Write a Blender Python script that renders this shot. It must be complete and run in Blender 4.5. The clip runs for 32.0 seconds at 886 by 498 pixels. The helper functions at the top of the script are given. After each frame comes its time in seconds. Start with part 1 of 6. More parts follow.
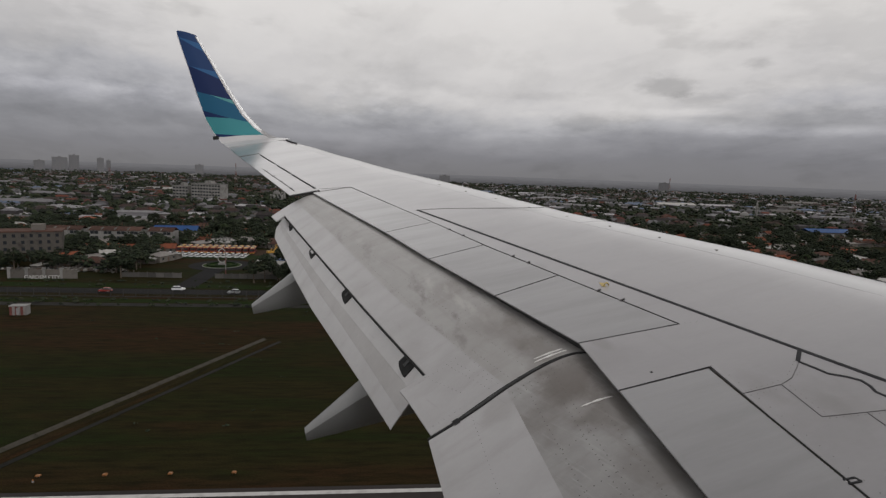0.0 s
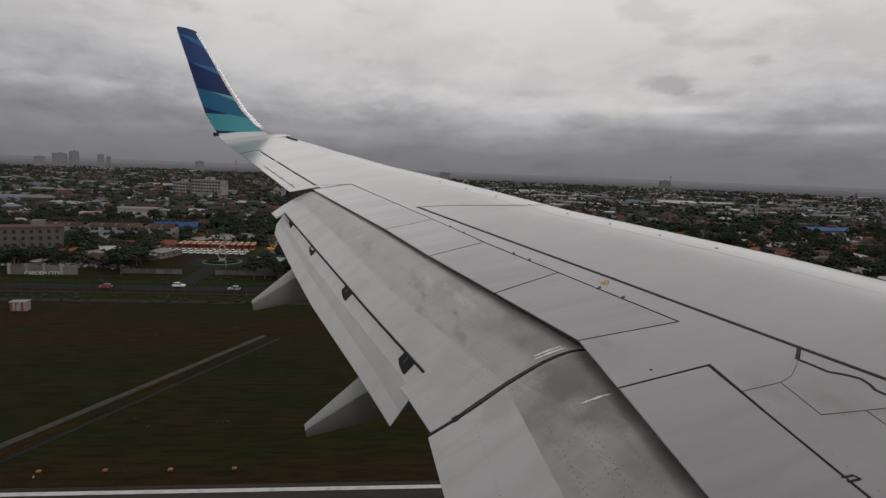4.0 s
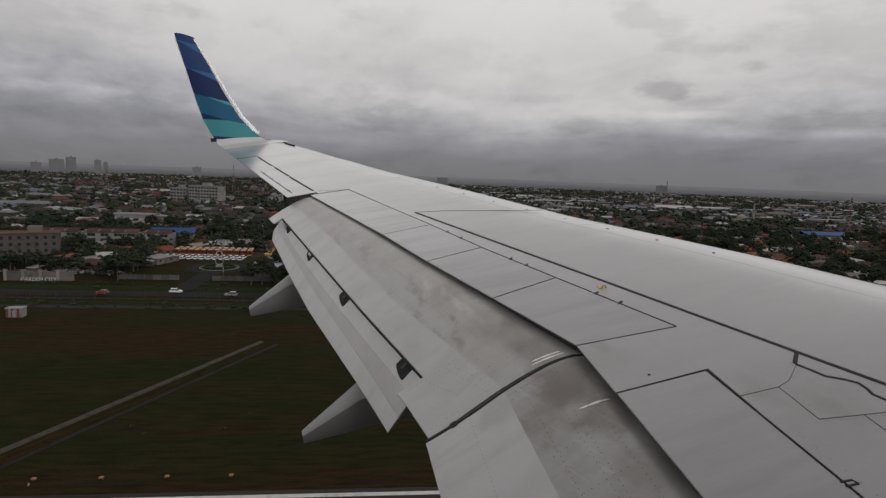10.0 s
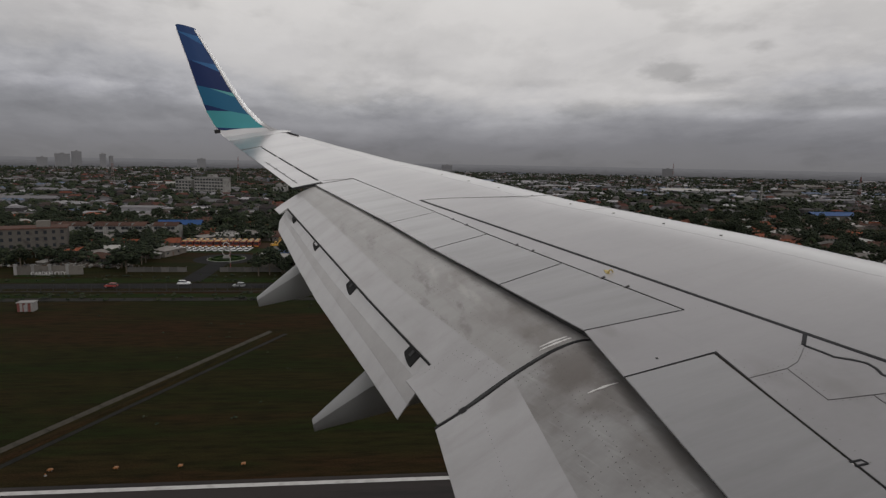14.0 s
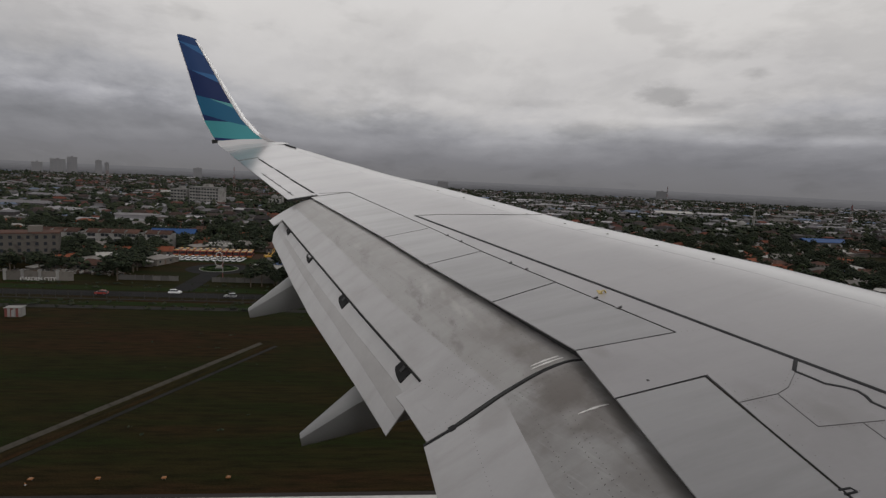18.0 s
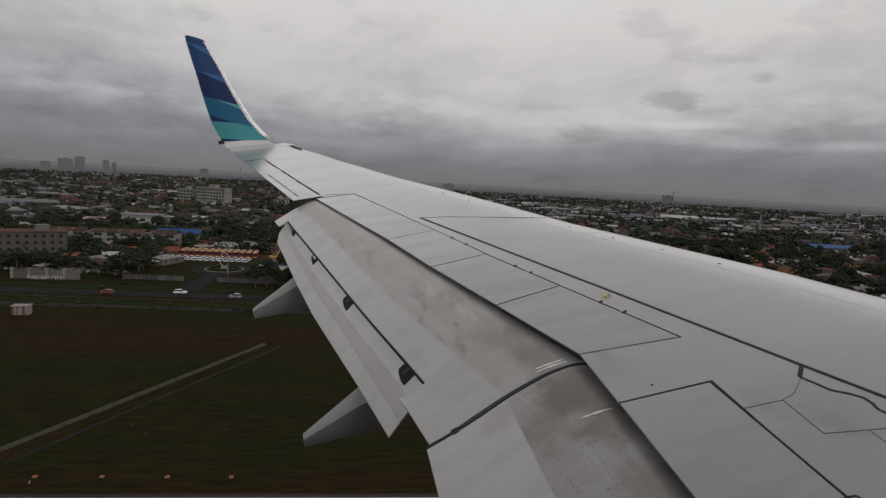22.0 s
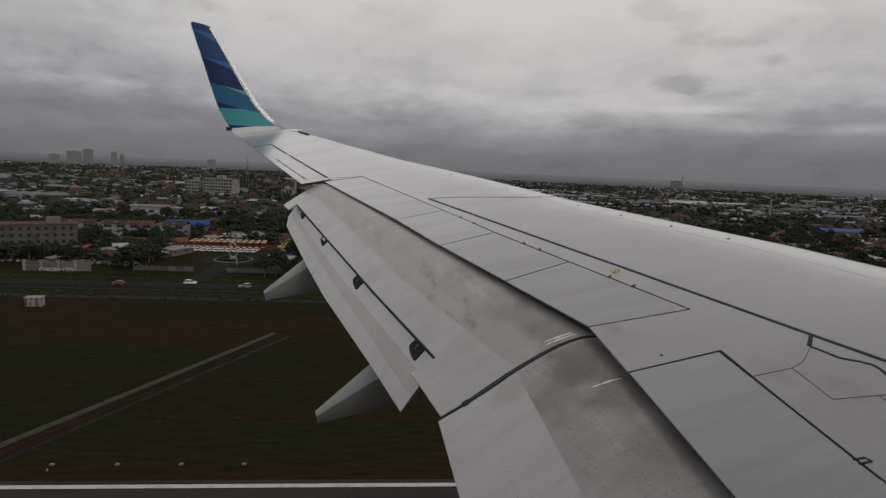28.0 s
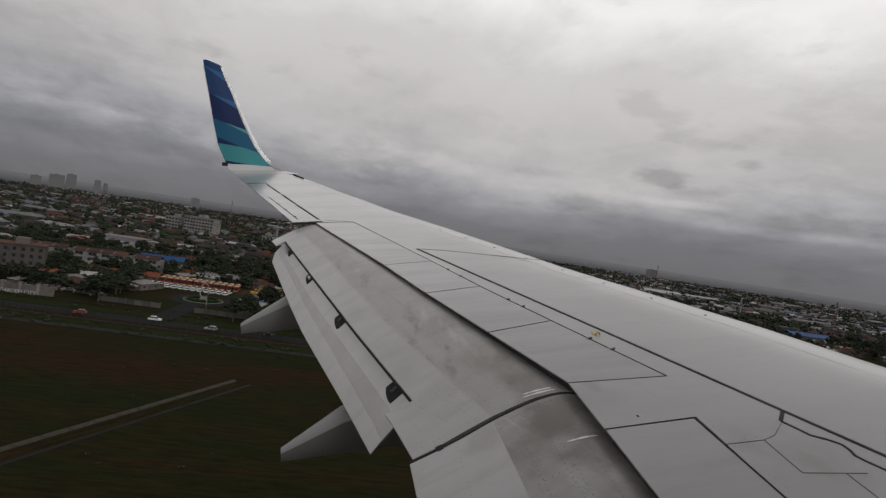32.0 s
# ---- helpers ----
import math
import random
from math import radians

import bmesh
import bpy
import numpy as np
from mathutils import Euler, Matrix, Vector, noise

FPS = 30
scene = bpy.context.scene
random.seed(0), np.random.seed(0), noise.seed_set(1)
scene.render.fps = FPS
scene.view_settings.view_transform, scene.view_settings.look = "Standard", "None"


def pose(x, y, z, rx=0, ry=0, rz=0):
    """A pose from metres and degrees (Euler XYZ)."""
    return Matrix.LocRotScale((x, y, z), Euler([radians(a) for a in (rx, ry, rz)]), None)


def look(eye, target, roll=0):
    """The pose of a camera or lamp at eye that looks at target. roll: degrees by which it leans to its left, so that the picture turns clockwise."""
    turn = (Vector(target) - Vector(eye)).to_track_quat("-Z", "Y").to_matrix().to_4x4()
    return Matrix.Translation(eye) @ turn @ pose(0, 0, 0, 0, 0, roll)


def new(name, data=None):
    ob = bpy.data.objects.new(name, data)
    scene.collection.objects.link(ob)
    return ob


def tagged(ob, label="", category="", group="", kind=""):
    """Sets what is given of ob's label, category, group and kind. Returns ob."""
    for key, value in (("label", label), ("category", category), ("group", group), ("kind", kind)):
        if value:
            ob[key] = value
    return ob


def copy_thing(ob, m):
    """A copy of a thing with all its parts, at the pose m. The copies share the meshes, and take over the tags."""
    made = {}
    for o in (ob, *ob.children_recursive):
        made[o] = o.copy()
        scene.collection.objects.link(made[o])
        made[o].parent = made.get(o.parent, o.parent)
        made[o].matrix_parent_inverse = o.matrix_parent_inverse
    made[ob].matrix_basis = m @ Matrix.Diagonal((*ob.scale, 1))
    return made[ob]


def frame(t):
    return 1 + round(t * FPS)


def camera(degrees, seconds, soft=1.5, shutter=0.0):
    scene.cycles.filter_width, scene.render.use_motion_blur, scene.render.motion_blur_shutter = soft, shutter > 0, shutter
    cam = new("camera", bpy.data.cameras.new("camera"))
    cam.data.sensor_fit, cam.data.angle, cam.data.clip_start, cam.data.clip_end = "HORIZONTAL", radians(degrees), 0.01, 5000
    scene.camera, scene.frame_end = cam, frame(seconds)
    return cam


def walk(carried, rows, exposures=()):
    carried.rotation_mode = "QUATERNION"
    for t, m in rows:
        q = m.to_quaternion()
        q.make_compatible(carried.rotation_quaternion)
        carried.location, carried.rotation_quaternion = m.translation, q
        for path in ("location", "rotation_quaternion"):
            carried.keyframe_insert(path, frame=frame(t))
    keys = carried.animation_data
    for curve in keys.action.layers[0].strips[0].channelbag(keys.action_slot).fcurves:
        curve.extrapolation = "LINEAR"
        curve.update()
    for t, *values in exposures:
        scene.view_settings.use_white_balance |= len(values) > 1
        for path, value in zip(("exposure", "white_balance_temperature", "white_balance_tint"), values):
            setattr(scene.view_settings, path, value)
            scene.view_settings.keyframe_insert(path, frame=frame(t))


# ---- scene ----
cam = camera(75.9, 32.0, soft=1.35)
walk(cam, [
    (0, pose(0.000, 0.000, 45.000, 82.36, -2.08, -5.82)),
    (0.5, pose(0.000, 0.000, 45.000, 82.04, -2.23, -5.49)),
    (1, pose(0.000, 0.000, 45.000, 82.15, -2.27, -5.43)),
    (1.5, pose(0.000, 0.000, 45.000, 82.10, -1.96, -5.50)),
    (2, pose(0.000, 0.000, 45.000, 81.40, -1.50, -5.84)),
    (2.5, pose(0.000, 0.000, 45.000, 82.23, -2.04, -5.81)),
    (3, pose(0.000, 0.000, 45.000, 82.37, -2.01, -5.65)),
    (3.5, pose(0.000, 0.000, 45.000, 82.00, -2.12, -5.68)),
    (5.5, pose(0.000, 0.000, 45.000, 82.41, -2.44, -6.01)),
    (6, pose(0.000, 0.000, 45.000, 82.22, -1.77, -6.10)),
    (6.5, pose(0.000, 0.000, 45.000, 81.99, -1.61, -5.96)),
    (7, pose(0.000, 0.000, 45.000, 81.70, -1.66, -5.73)),
    (7.5, pose(0.000, 0.000, 45.000, 81.97, -1.87, -5.96)),
    (8, pose(0.000, 0.000, 45.000, 81.87, -1.65, -6.14)),
    (8.5, pose(0.000, 0.000, 45.000, 82.35, -2.15, -5.81)),
    (9, pose(0.000, 0.000, 45.000, 82.21, -2.14, -5.85)),
    (9.5, pose(0.000, 0.000, 45.000, 82.44, -2.24, -6.08)),
    (10, pose(0.000, 0.000, 45.000, 82.61, -2.15, -6.04)),
    (10.5, pose(0.000, 0.000, 45.000, 82.23, -1.86, -6.20)),
    (11, pose(0.000, 0.000, 45.000, 82.01, -1.93, -5.96)),
    (11.5, pose(0.000, 0.000, 45.000, 81.97, -1.90, -5.76)),
    (12, pose(0.000, 0.000, 45.000, 82.22, -1.86, -5.94)),
    (12.5, pose(0.000, 0.000, 45.000, 82.11, -1.68, -5.78)),
    (13, pose(0.000, 0.000, 45.000, 81.90, -1.85, -5.97)),
    (13.5, pose(0.000, 0.000, 45.000, 81.49, -1.61, -5.79)),
    (14, pose(0.000, 0.000, 45.000, 81.33, -1.07, -5.59)),
    (14.5, pose(0.000, 0.000, 45.000, 82.33, -1.56, -5.98)),
    (16.5, pose(0.000, 0.000, 45.000, 81.83, -1.63, -6.15)),
    (17, pose(0.000, 0.000, 45.000, 82.96, -2.42, -5.93)),
    (17.5, pose(0.000, 0.000, 45.000, 83.45, -2.79, -6.43)),
    (18, pose(0.000, 0.000, 45.000, 82.96, -2.70, -5.98)),
    (18.5, pose(0.000, 0.000, 45.000, 82.59, -2.57, -6.13)),
    (19, pose(0.000, 0.000, 45.000, 81.60, -2.17, -5.83)),
    (19.5, pose(0.000, 0.000, 45.000, 81.92, -2.58, -5.66)),
    (20, pose(0.000, 0.000, 45.000, 81.71, -2.51, -5.41)),
    (20.5, pose(0.000, 0.000, 45.000, 82.86, -3.05, -5.33)),
    (21, pose(0.000, 0.000, 45.000, 82.17, -2.73, -5.36)),
    (21.5, pose(0.000, 0.000, 45.000, 82.77, -3.23, -5.42)),
    (22, pose(0.000, 0.000, 45.000, 83.17, -3.14, -5.45)),
    (22.5, pose(0.000, 0.000, 45.000, 84.11, -3.12, -5.92)),
    (23, pose(0.000, 0.000, 45.000, 83.45, -3.14, -5.97)),
    (23.5, pose(0.000, 0.000, 45.000, 82.78, -2.62, -5.59)),
    (24, pose(0.000, 0.000, 45.000, 82.61, -2.70, -5.27)),
    (24.5, pose(0.000, 0.000, 45.000, 82.95, -2.50, -5.09)),
    (25, pose(0.000, 0.000, 45.000, 82.82, -2.46, -4.89)),
    (25.5, pose(0.000, 0.000, 45.000, 81.89, -1.76, -5.02)),
    (27.5, pose(-0.048, -0.032, 44.973, 83.52, -3.19, -4.65)),
    (28, pose(-0.013, -0.048, 44.888, 81.96, -2.44, -4.77)),
    (28.5, pose(-0.055, -0.046, 44.968, 83.86, -5.55, -4.08)),
    (29, pose(-0.086, -0.086, 44.827, 85.19, -4.33, -6.20)),
    (29.5, pose(-0.121, -0.162, 44.853, 90.90, -7.26, -7.65)),
    (30, pose(-0.084, -0.135, 44.793, 87.77, -5.23, -6.07)),
    (30.5, pose(-0.076, -0.132, 44.755, 87.12, -5.92, -6.50)),
    (31, pose(-0.081, -0.132, 44.743, 85.88, -5.34, -6.05)),
    (31.5, pose(-0.072, -0.144, 44.705, 87.15, -6.89, -5.90)),
    (32, pose(-0.129, -0.158, 44.696, 88.64, -8.72, -6.52)),
], [(0, 0.12), (3, 0.06), (8, 0.04), (12, 0.02), (17, -0.02), (20, -0.04), (25.5, -0.08), (28, -0.13), (30, -0.13), (32, -0.16)])

# ---- world, sun ----
SUN_EL, SUN_AZ = radians(34), radians(142)
world = bpy.data.worlds.new("overcast_sky")
scene.world = world
world.use_nodes = True
WT = world.node_tree
WT.nodes.clear()


def wn(kind, **kw):
    n = WT.nodes.new(kind)
    for k, v in kw.items():
        n.inputs[k].default_value = v
    return n


def wmath(op, a, b=None, clamp=False):
    n = WT.nodes.new("ShaderNodeMath")
    n.operation, n.use_clamp = op, clamp
    for i, v in enumerate((a, b)):
        if v is None:
            continue
        if isinstance(v, (int, float)):
            n.inputs[i].default_value = v
        else:
            WT.links.new(v, n.inputs[i])
    return n.outputs[0]


coord = wn("ShaderNodeTexCoord")
turned = WT.nodes.new("ShaderNodeVectorRotate")
turned.rotation_type = "Z_AXIS"
turned.inputs["Angle"].default_value = radians(-10)
WT.links.new(coord.outputs["Generated"], turned.inputs["Vector"])
sep = wn("ShaderNodeSeparateXYZ")
WT.links.new(turned.outputs[0], sep.inputs[0])
DX, DY, DZ = sep.outputs
height = wmath("MAXIMUM", DZ, 0.0)
flat = wmath("ADD", height, 0.24)
comb = wn("ShaderNodeCombineXYZ")
WT.links.new(wmath("DIVIDE", DX, flat), comb.inputs[0])
WT.links.new(wmath("DIVIDE", DY, flat), comb.inputs[1])


def cloud_noise(scale, detail, rough, offset, squash=1.0):
    m = WT.nodes.new("ShaderNodeMapping")
    m.inputs["Location"].default_value = offset
    m.inputs["Scale"].default_value = (1.0, squash, 1.0)
    WT.links.new(comb.outputs[0], m.inputs[0])
    n = wn("ShaderNodeTexNoise", Scale=scale, Detail=detail, Roughness=rough, Distortion=0.15)
    WT.links.new(m.outputs[0], n.inputs["Vector"])
    return n.outputs["Fac"]


def wramp(fac, stops, interp="EASE"):
    r = WT.nodes.new("ShaderNodeValToRGB")
    r.color_ramp.interpolation = interp
    el = r.color_ramp.elements
    while len(el) < len(stops):
        el.new(0.5)
    for e, (p, c) in zip(el, stops):
        e.position = p
        e.color = (*c, 1) if not isinstance(c, float) else (c, c, c, 1)
    WT.links.new(fac, r.inputs[0])
    return r.outputs[0]


big = cloud_noise(0.5, 5, 0.55, (3.1, 0.4, 0.0))
mid = cloud_noise(1.5, 9, 0.63, (0.7, 2.3, 1.0), 0.8)
wisp = cloud_noise(3.2, 7, 0.55, (5.2, 1.3, 4.0), 0.6)
# the layer is dark and thick low down and thin and bright higher up; lumps push the border up and down
lump = wmath("ADD", wmath("MULTIPLY", wmath("SUBTRACT", big, 0.5), 0.22), wmath("MULTIPLY", wmath("SUBTRACT", mid, 0.5), 0.18))
level = wmath("ADD", height, wmath("MULTIPLY", lump, wmath("MINIMUM", wmath("MULTIPLY", height, 9.0), 1.0)))
# the unseen bright band at 0.37 and dim zenith are added to light the outer wing
layer = wramp(level, [(0.0, (0.166, 0.163, 0.172)), (0.03, (0.187, 0.185, 0.203)), (0.07, (0.283, 0.279, 0.300)),
                      (0.105, (0.406, 0.400, 0.417)), (0.145, (0.522, 0.505, 0.503)), (0.24, (0.640, 0.618, 0.602)),
                      (0.29, (0.68, 0.66, 0.645)), (0.37, (0.98, 0.957, 0.945)), (0.48, (0.86, 0.843, 0.83)), (0.66, (0.45, 0.44, 0.437)), (1.0, (0.31, 0.303, 0.302))], "LINEAR")
shade = wramp(wisp, [(0.0, 1.06), (0.50, 1.0), (0.60, 0.90), (0.74, 0.74), (1.0, 0.7)], "EASE")
# heaped tops with pale rims, and small dark scraps of cloud under the layer
heap_n = WT.nodes.new("ShaderNodeTexNoise")
heap_n.inputs["Scale"].default_value, heap_n.inputs["Detail"].default_value, heap_n.inputs["Roughness"].default_value = 5.5, 6, 0.55
heap_m = WT.nodes.new("ShaderNodeMapping")
heap_m.inputs["Scale"].default_value = (1.0, 1.0, 2.2)
heap_m.inputs["Location"].default_value = (0.35, 1.9, 0.0)
WT.links.new(turned.outputs[0], heap_m.inputs[0])
WT.links.new(heap_m.outputs[0], heap_n.inputs["Vector"])
heap_h = wmath("ADD", height, wmath("MULTIPLY", wmath("SUBTRACT", heap_n.outputs["Fac"], 0.5), 0.16))
heap = wramp(heap_h, [(0.0, 1.0), (0.035, 0.97), (0.085, 0.90), (0.108, 1.04), (0.120, 1.09), (0.138, 0.99), (0.17, 0.97), (0.185, 1.03), (0.20, 0.99), (0.3, 1.0)], "LINEAR")
scrap_n = WT.nodes.new("ShaderNodeTexNoise")
scrap_n.inputs["Scale"].default_value, scrap_n.inputs["Detail"].default_value, scrap_n.inputs["Roughness"].default_value = 7.0, 5, 0.5
scrap_m = WT.nodes.new("ShaderNodeMapping")
scrap_m.inputs["Scale"].default_value = (1.0, 1.0, 2.6)
scrap_m.inputs["Location"].default_value = (4.1, 0.6, 0.3)
WT.links.new(turned.outputs[0], scrap_m.inputs[0])
WT.links.new(scrap_m.outputs[0], scrap_n.inputs["Vector"])
scrap = wramp(scrap_n.outputs["Fac"], [(0.0, 1.0), (0.58, 1.0), (0.70, 0.78), (1.0, 0.72)], "EASE")
shade = wmath("MULTIPLY", wmath("MULTIPLY", shade, heap), scrap)
# single clouds in the layer: ragged scraps, shaded bellies and pale tops, as (azimuth, elevation, half width, half height, gain)
# the wide last entry is no cloud: it dims a corner like lens falloff
CLOUDS = [(36.7, 8.8, 2.4, 0.95, -0.34), (39.9, 7.3, 2.4, 0.5, -0.20), (43.9, 10.4, 1.2, 0.7, -0.24), (40.2, 11.7, 2.4, 0.5, -0.14),
          (48.3, 5.7, 8.0, 0.9, -0.24), (47.0, 4.5, 8.0, 0.42, 0.24), (39.5, 6.2, 6.0, 0.34, 0.14), (30.0, 5.4, 4.2, 0.9, -0.24),
          (33.5, 4.3, 4.0, 0.5, -0.14), (-16.7, 5.9, 8.5, 0.75, 0.26), (-7.0, 5.2, 4.5, 0.5, 0.16), (-15.0, 3.9, 9.0, 0.8, -0.16),
          (11.0, 5.3, 6.5, 0.9, -0.16), (21.0, 3.9, 8.0, 0.45, 0.12), (-21.0, 10.5, 8.0, 3.0, -0.17), (3.5, 6.2, 8.0, 1.5, -0.15), (24.0, 7.6, 5.0, 0.4, -0.12),
          (15.0, 8.4, 4.0, 0.5, -0.10), (2.0, 3.1, 9.0, 0.4, 0.10), (54.0, 12.5, 9.0, 5.0, -0.14)]
edge_n = WT.nodes.new("ShaderNodeTexNoise")
edge_n.inputs["Scale"].default_value, edge_n.inputs["Detail"].default_value, edge_n.inputs["Roughness"].default_value = 15.0, 7, 0.6
edge_m = WT.nodes.new("ShaderNodeMapping")
edge_m.inputs["Scale"].default_value = (1.0, 1.0, 2.6)
WT.links.new(turned.outputs[0], edge_m.inputs[0])
WT.links.new(edge_m.outputs[0], edge_n.inputs["Vector"])
ragged = wmath("MULTIPLY", wmath("SUBTRACT", edge_n.outputs["Fac"], 0.5), 3.4)
azimuth = wmath("ARCTAN2", DX, DY)
gain = 0.0
for az, el, half_w, half_h, k in CLOUDS:
    across = wmath("POWER", wmath("DIVIDE", wmath("SUBTRACT", azimuth, radians(az)), radians(half_w)), 2.0)
    upward = wmath("POWER", wmath("DIVIDE", wmath("SUBTRACT", DZ, math.sin(radians(el))), radians(half_h)), 2.0)
    reach = wmath("ADD", wmath("SQRT", wmath("ADD", across, upward)), ragged)
    soft_edge = WT.nodes.new("ShaderNodeMapRange")
    soft_edge.interpolation_type = "SMOOTHSTEP"
    soft_edge.inputs["From Min"].default_value, soft_edge.inputs["From Max"].default_value = 1.5, 0.2
    soft_edge.inputs["To Max"].default_value = k
    WT.links.new(reach, soft_edge.inputs["Value"])
    gain = soft_edge.outputs[0] if isinstance(gain, float) else wmath("ADD", gain, soft_edge.outputs[0])
shade = wmath("MULTIPLY", shade, wmath("ADD", wmath("MULTIPLY", gain, 1.5), 1.0))
mul = WT.nodes.new("ShaderNodeMix")
mul.data_type, mul.blend_type = "RGBA", "MULTIPLY"
mul.inputs["Factor"].default_value = 0.55
WT.links.new(layer, mul.inputs["A"])
WT.links.new(shade, mul.inputs["B"])
sky = WT.nodes.new("ShaderNodeTexSky")
sky.sky_type, sky.sun_disc = "NISHITA", False
sky.sun_elevation, sky.sun_rotation = SUN_EL, SUN_AZ
sky_bg = wn("ShaderNodeBackground", Strength=0.003)
WT.links.new(sky.outputs[0], sky_bg.inputs["Color"])
cloud_bg = wn("ShaderNodeBackground", Strength=1.0)
WT.links.new(mul.outputs["Result"], cloud_bg.inputs["Color"])
both = WT.nodes.new("ShaderNodeAddShader")
WT.links.new(sky_bg.outputs[0], both.inputs[0])
WT.links.new(cloud_bg.outputs[0], both.inputs[1])
wout = wn("ShaderNodeOutputWorld")
WT.links.new(both.outputs[0], wout.inputs["Surface"])

sun_data = bpy.data.lights.new("sun", "SUN")
sun_data.energy, sun_data.angle, sun_data.color = 0.95, radians(40), (1.0, 0.98, 0.96)
sun = new("sun", sun_data)
sun.matrix_world = look((0, 0, 300), (-300 * math.sin(SUN_AZ) * math.cos(SUN_EL), -300 * math.cos(SUN_AZ) * math.cos(SUN_EL), 300 - 300 * math.sin(SUN_EL)))

# ---- materials ----
def surface(name, base, rough=0.6, metal=0.0, vary=0.12, scale=3.0, stretch=(1, 1, 1), fine=40.0, bump=0.1, tint=None, tint_at=(0.5, 0.7), rand=0.0, spec=0.5, coat=0.0, sheen=0.22):
    """A procedural surface: a base colour, broad stains towards tint, fine grain, uneven gloss and light relief."""
    m = bpy.data.materials.new(name)
    m.use_nodes = True
    nt = m.node_tree
    b = nt.nodes["Principled BSDF"]
    b.inputs["Metallic"].default_value = metal
    b.inputs["Specular IOR Level"].default_value = spec
    b.inputs["Coat Weight"].default_value, b.inputs["Coat Roughness"].default_value = coat, sheen
    b.inputs["Coat IOR"].default_value = 2.2
    tc = nt.nodes.new("ShaderNodeTexCoord")
    mp = nt.nodes.new("ShaderNodeMapping")
    mp.inputs["Scale"].default_value = stretch
    nt.links.new(tc.outputs["Object"], mp.inputs[0])
    n1 = nt.nodes.new("ShaderNodeTexNoise")
    n1.inputs["Scale"].default_value, n1.inputs["Detail"].default_value, n1.inputs["Roughness"].default_value = scale, 6, 0.6
    n2 = nt.nodes.new("ShaderNodeTexNoise")
    n2.inputs["Scale"].default_value, n2.inputs["Detail"].default_value = fine, 3
    nt.links.new(mp.outputs[0], n1.inputs["Vector"])
    nt.links.new(mp.outputs[0], n2.inputs["Vector"])
    ramp = nt.nodes.new("ShaderNodeValToRGB")
    ramp.color_ramp.elements[0].position, ramp.color_ramp.elements[1].position = tint_at
    ramp.color_ramp.elements[0].color = (*base, 1)
    ramp.color_ramp.elements[1].color = (*(tint or [c * (1 - vary * 1.5) for c in base]), 1)
    nt.links.new(n1.outputs["Fac"], ramp.inputs[0])
    hsv = nt.nodes.new("ShaderNodeHueSaturation")
    val = nt.nodes.new("ShaderNodeMapRange")
    val.inputs["To Min"].default_value, val.inputs["To Max"].default_value = 1 - vary, 1 + vary
    nt.links.new(n2.outputs["Fac"], val.inputs["Value"])
    out = val.outputs[0]
    if rand:
        info = nt.nodes.new("ShaderNodeObjectInfo")
        rr = nt.nodes.new("ShaderNodeMapRange")
        rr.inputs["To Min"].default_value, rr.inputs["To Max"].default_value = 1 - rand, 1 + rand
        nt.links.new(info.outputs["Random"], rr.inputs["Value"])
        mm = nt.nodes.new("ShaderNodeMath")
        mm.operation = "MULTIPLY"
        nt.links.new(out, mm.inputs[0])
        nt.links.new(rr.outputs[0], mm.inputs[1])
        out = mm.outputs[0]
    nt.links.new(out, hsv.inputs["Value"])
    nt.links.new(ramp.outputs[0], hsv.inputs["Color"])
    nt.links.new(hsv.outputs[0], b.inputs["Base Color"])
    rg = nt.nodes.new("ShaderNodeMapRange")
    rg.inputs["To Min"].default_value, rg.inputs["To Max"].default_value = max(0.02, rough - 0.1), min(1, rough + 0.12)
    nt.links.new(n1.outputs["Fac"], rg.inputs["Value"])
    nt.links.new(rg.outputs[0], b.inputs["Roughness"])
    if bump:
        bp = nt.nodes.new("ShaderNodeBump")
        bp.inputs["Strength"].default_value, bp.inputs["Distance"].default_value = bump, 0.02
        nt.links.new(n2.outputs["Fac"], bp.inputs["Height"])
        nt.links.new(bp.outputs[0], b.inputs["Normal"])
    return m


def by_island(name, colours, rough=0.8, fine=0.6):
    """One material whose separate pieces take different colours."""
    m = bpy.data.materials.new(name)
    m.use_nodes = True
    nt = m.node_tree
    b = nt.nodes["Principled BSDF"]
    b.inputs["Roughness"].default_value = rough
    b.inputs["Specular IOR Level"].default_value = 0.12
    geo = nt.nodes.new("ShaderNodeNewGeometry")
    ramp = nt.nodes.new("ShaderNodeValToRGB")
    ramp.color_ramp.interpolation = "CONSTANT"
    el = ramp.color_ramp.elements
    while len(el) < len(colours):
        el.new(0.5)
    for i, (e, c) in enumerate(zip(el, colours)):
        e.position, e.color = i / len(colours), (*c, 1)
    nt.links.new(geo.outputs["Random Per Island"], ramp.inputs[0])
    tc = nt.nodes.new("ShaderNodeTexCoord")
    n2 = nt.nodes.new("ShaderNodeTexNoise")
    n2.inputs["Scale"].default_value, n2.inputs["Detail"].default_value = fine, 4
    nt.links.new(tc.outputs["Object"], n2.inputs["Vector"])
    val = nt.nodes.new("ShaderNodeMapRange")
    val.inputs["To Min"].default_value, val.inputs["To Max"].default_value = 0.6, 1.4
    nt.links.new(n2.outputs["Fac"], val.inputs["Value"])
    hsv = nt.nodes.new("ShaderNodeHueSaturation")
    nt.links.new(val.outputs[0], hsv.inputs["Value"])
    nt.links.new(ramp.outputs[0], hsv.inputs["Color"])
    nt.links.new(hsv.outputs[0], b.inputs["Base Color"])
    return m


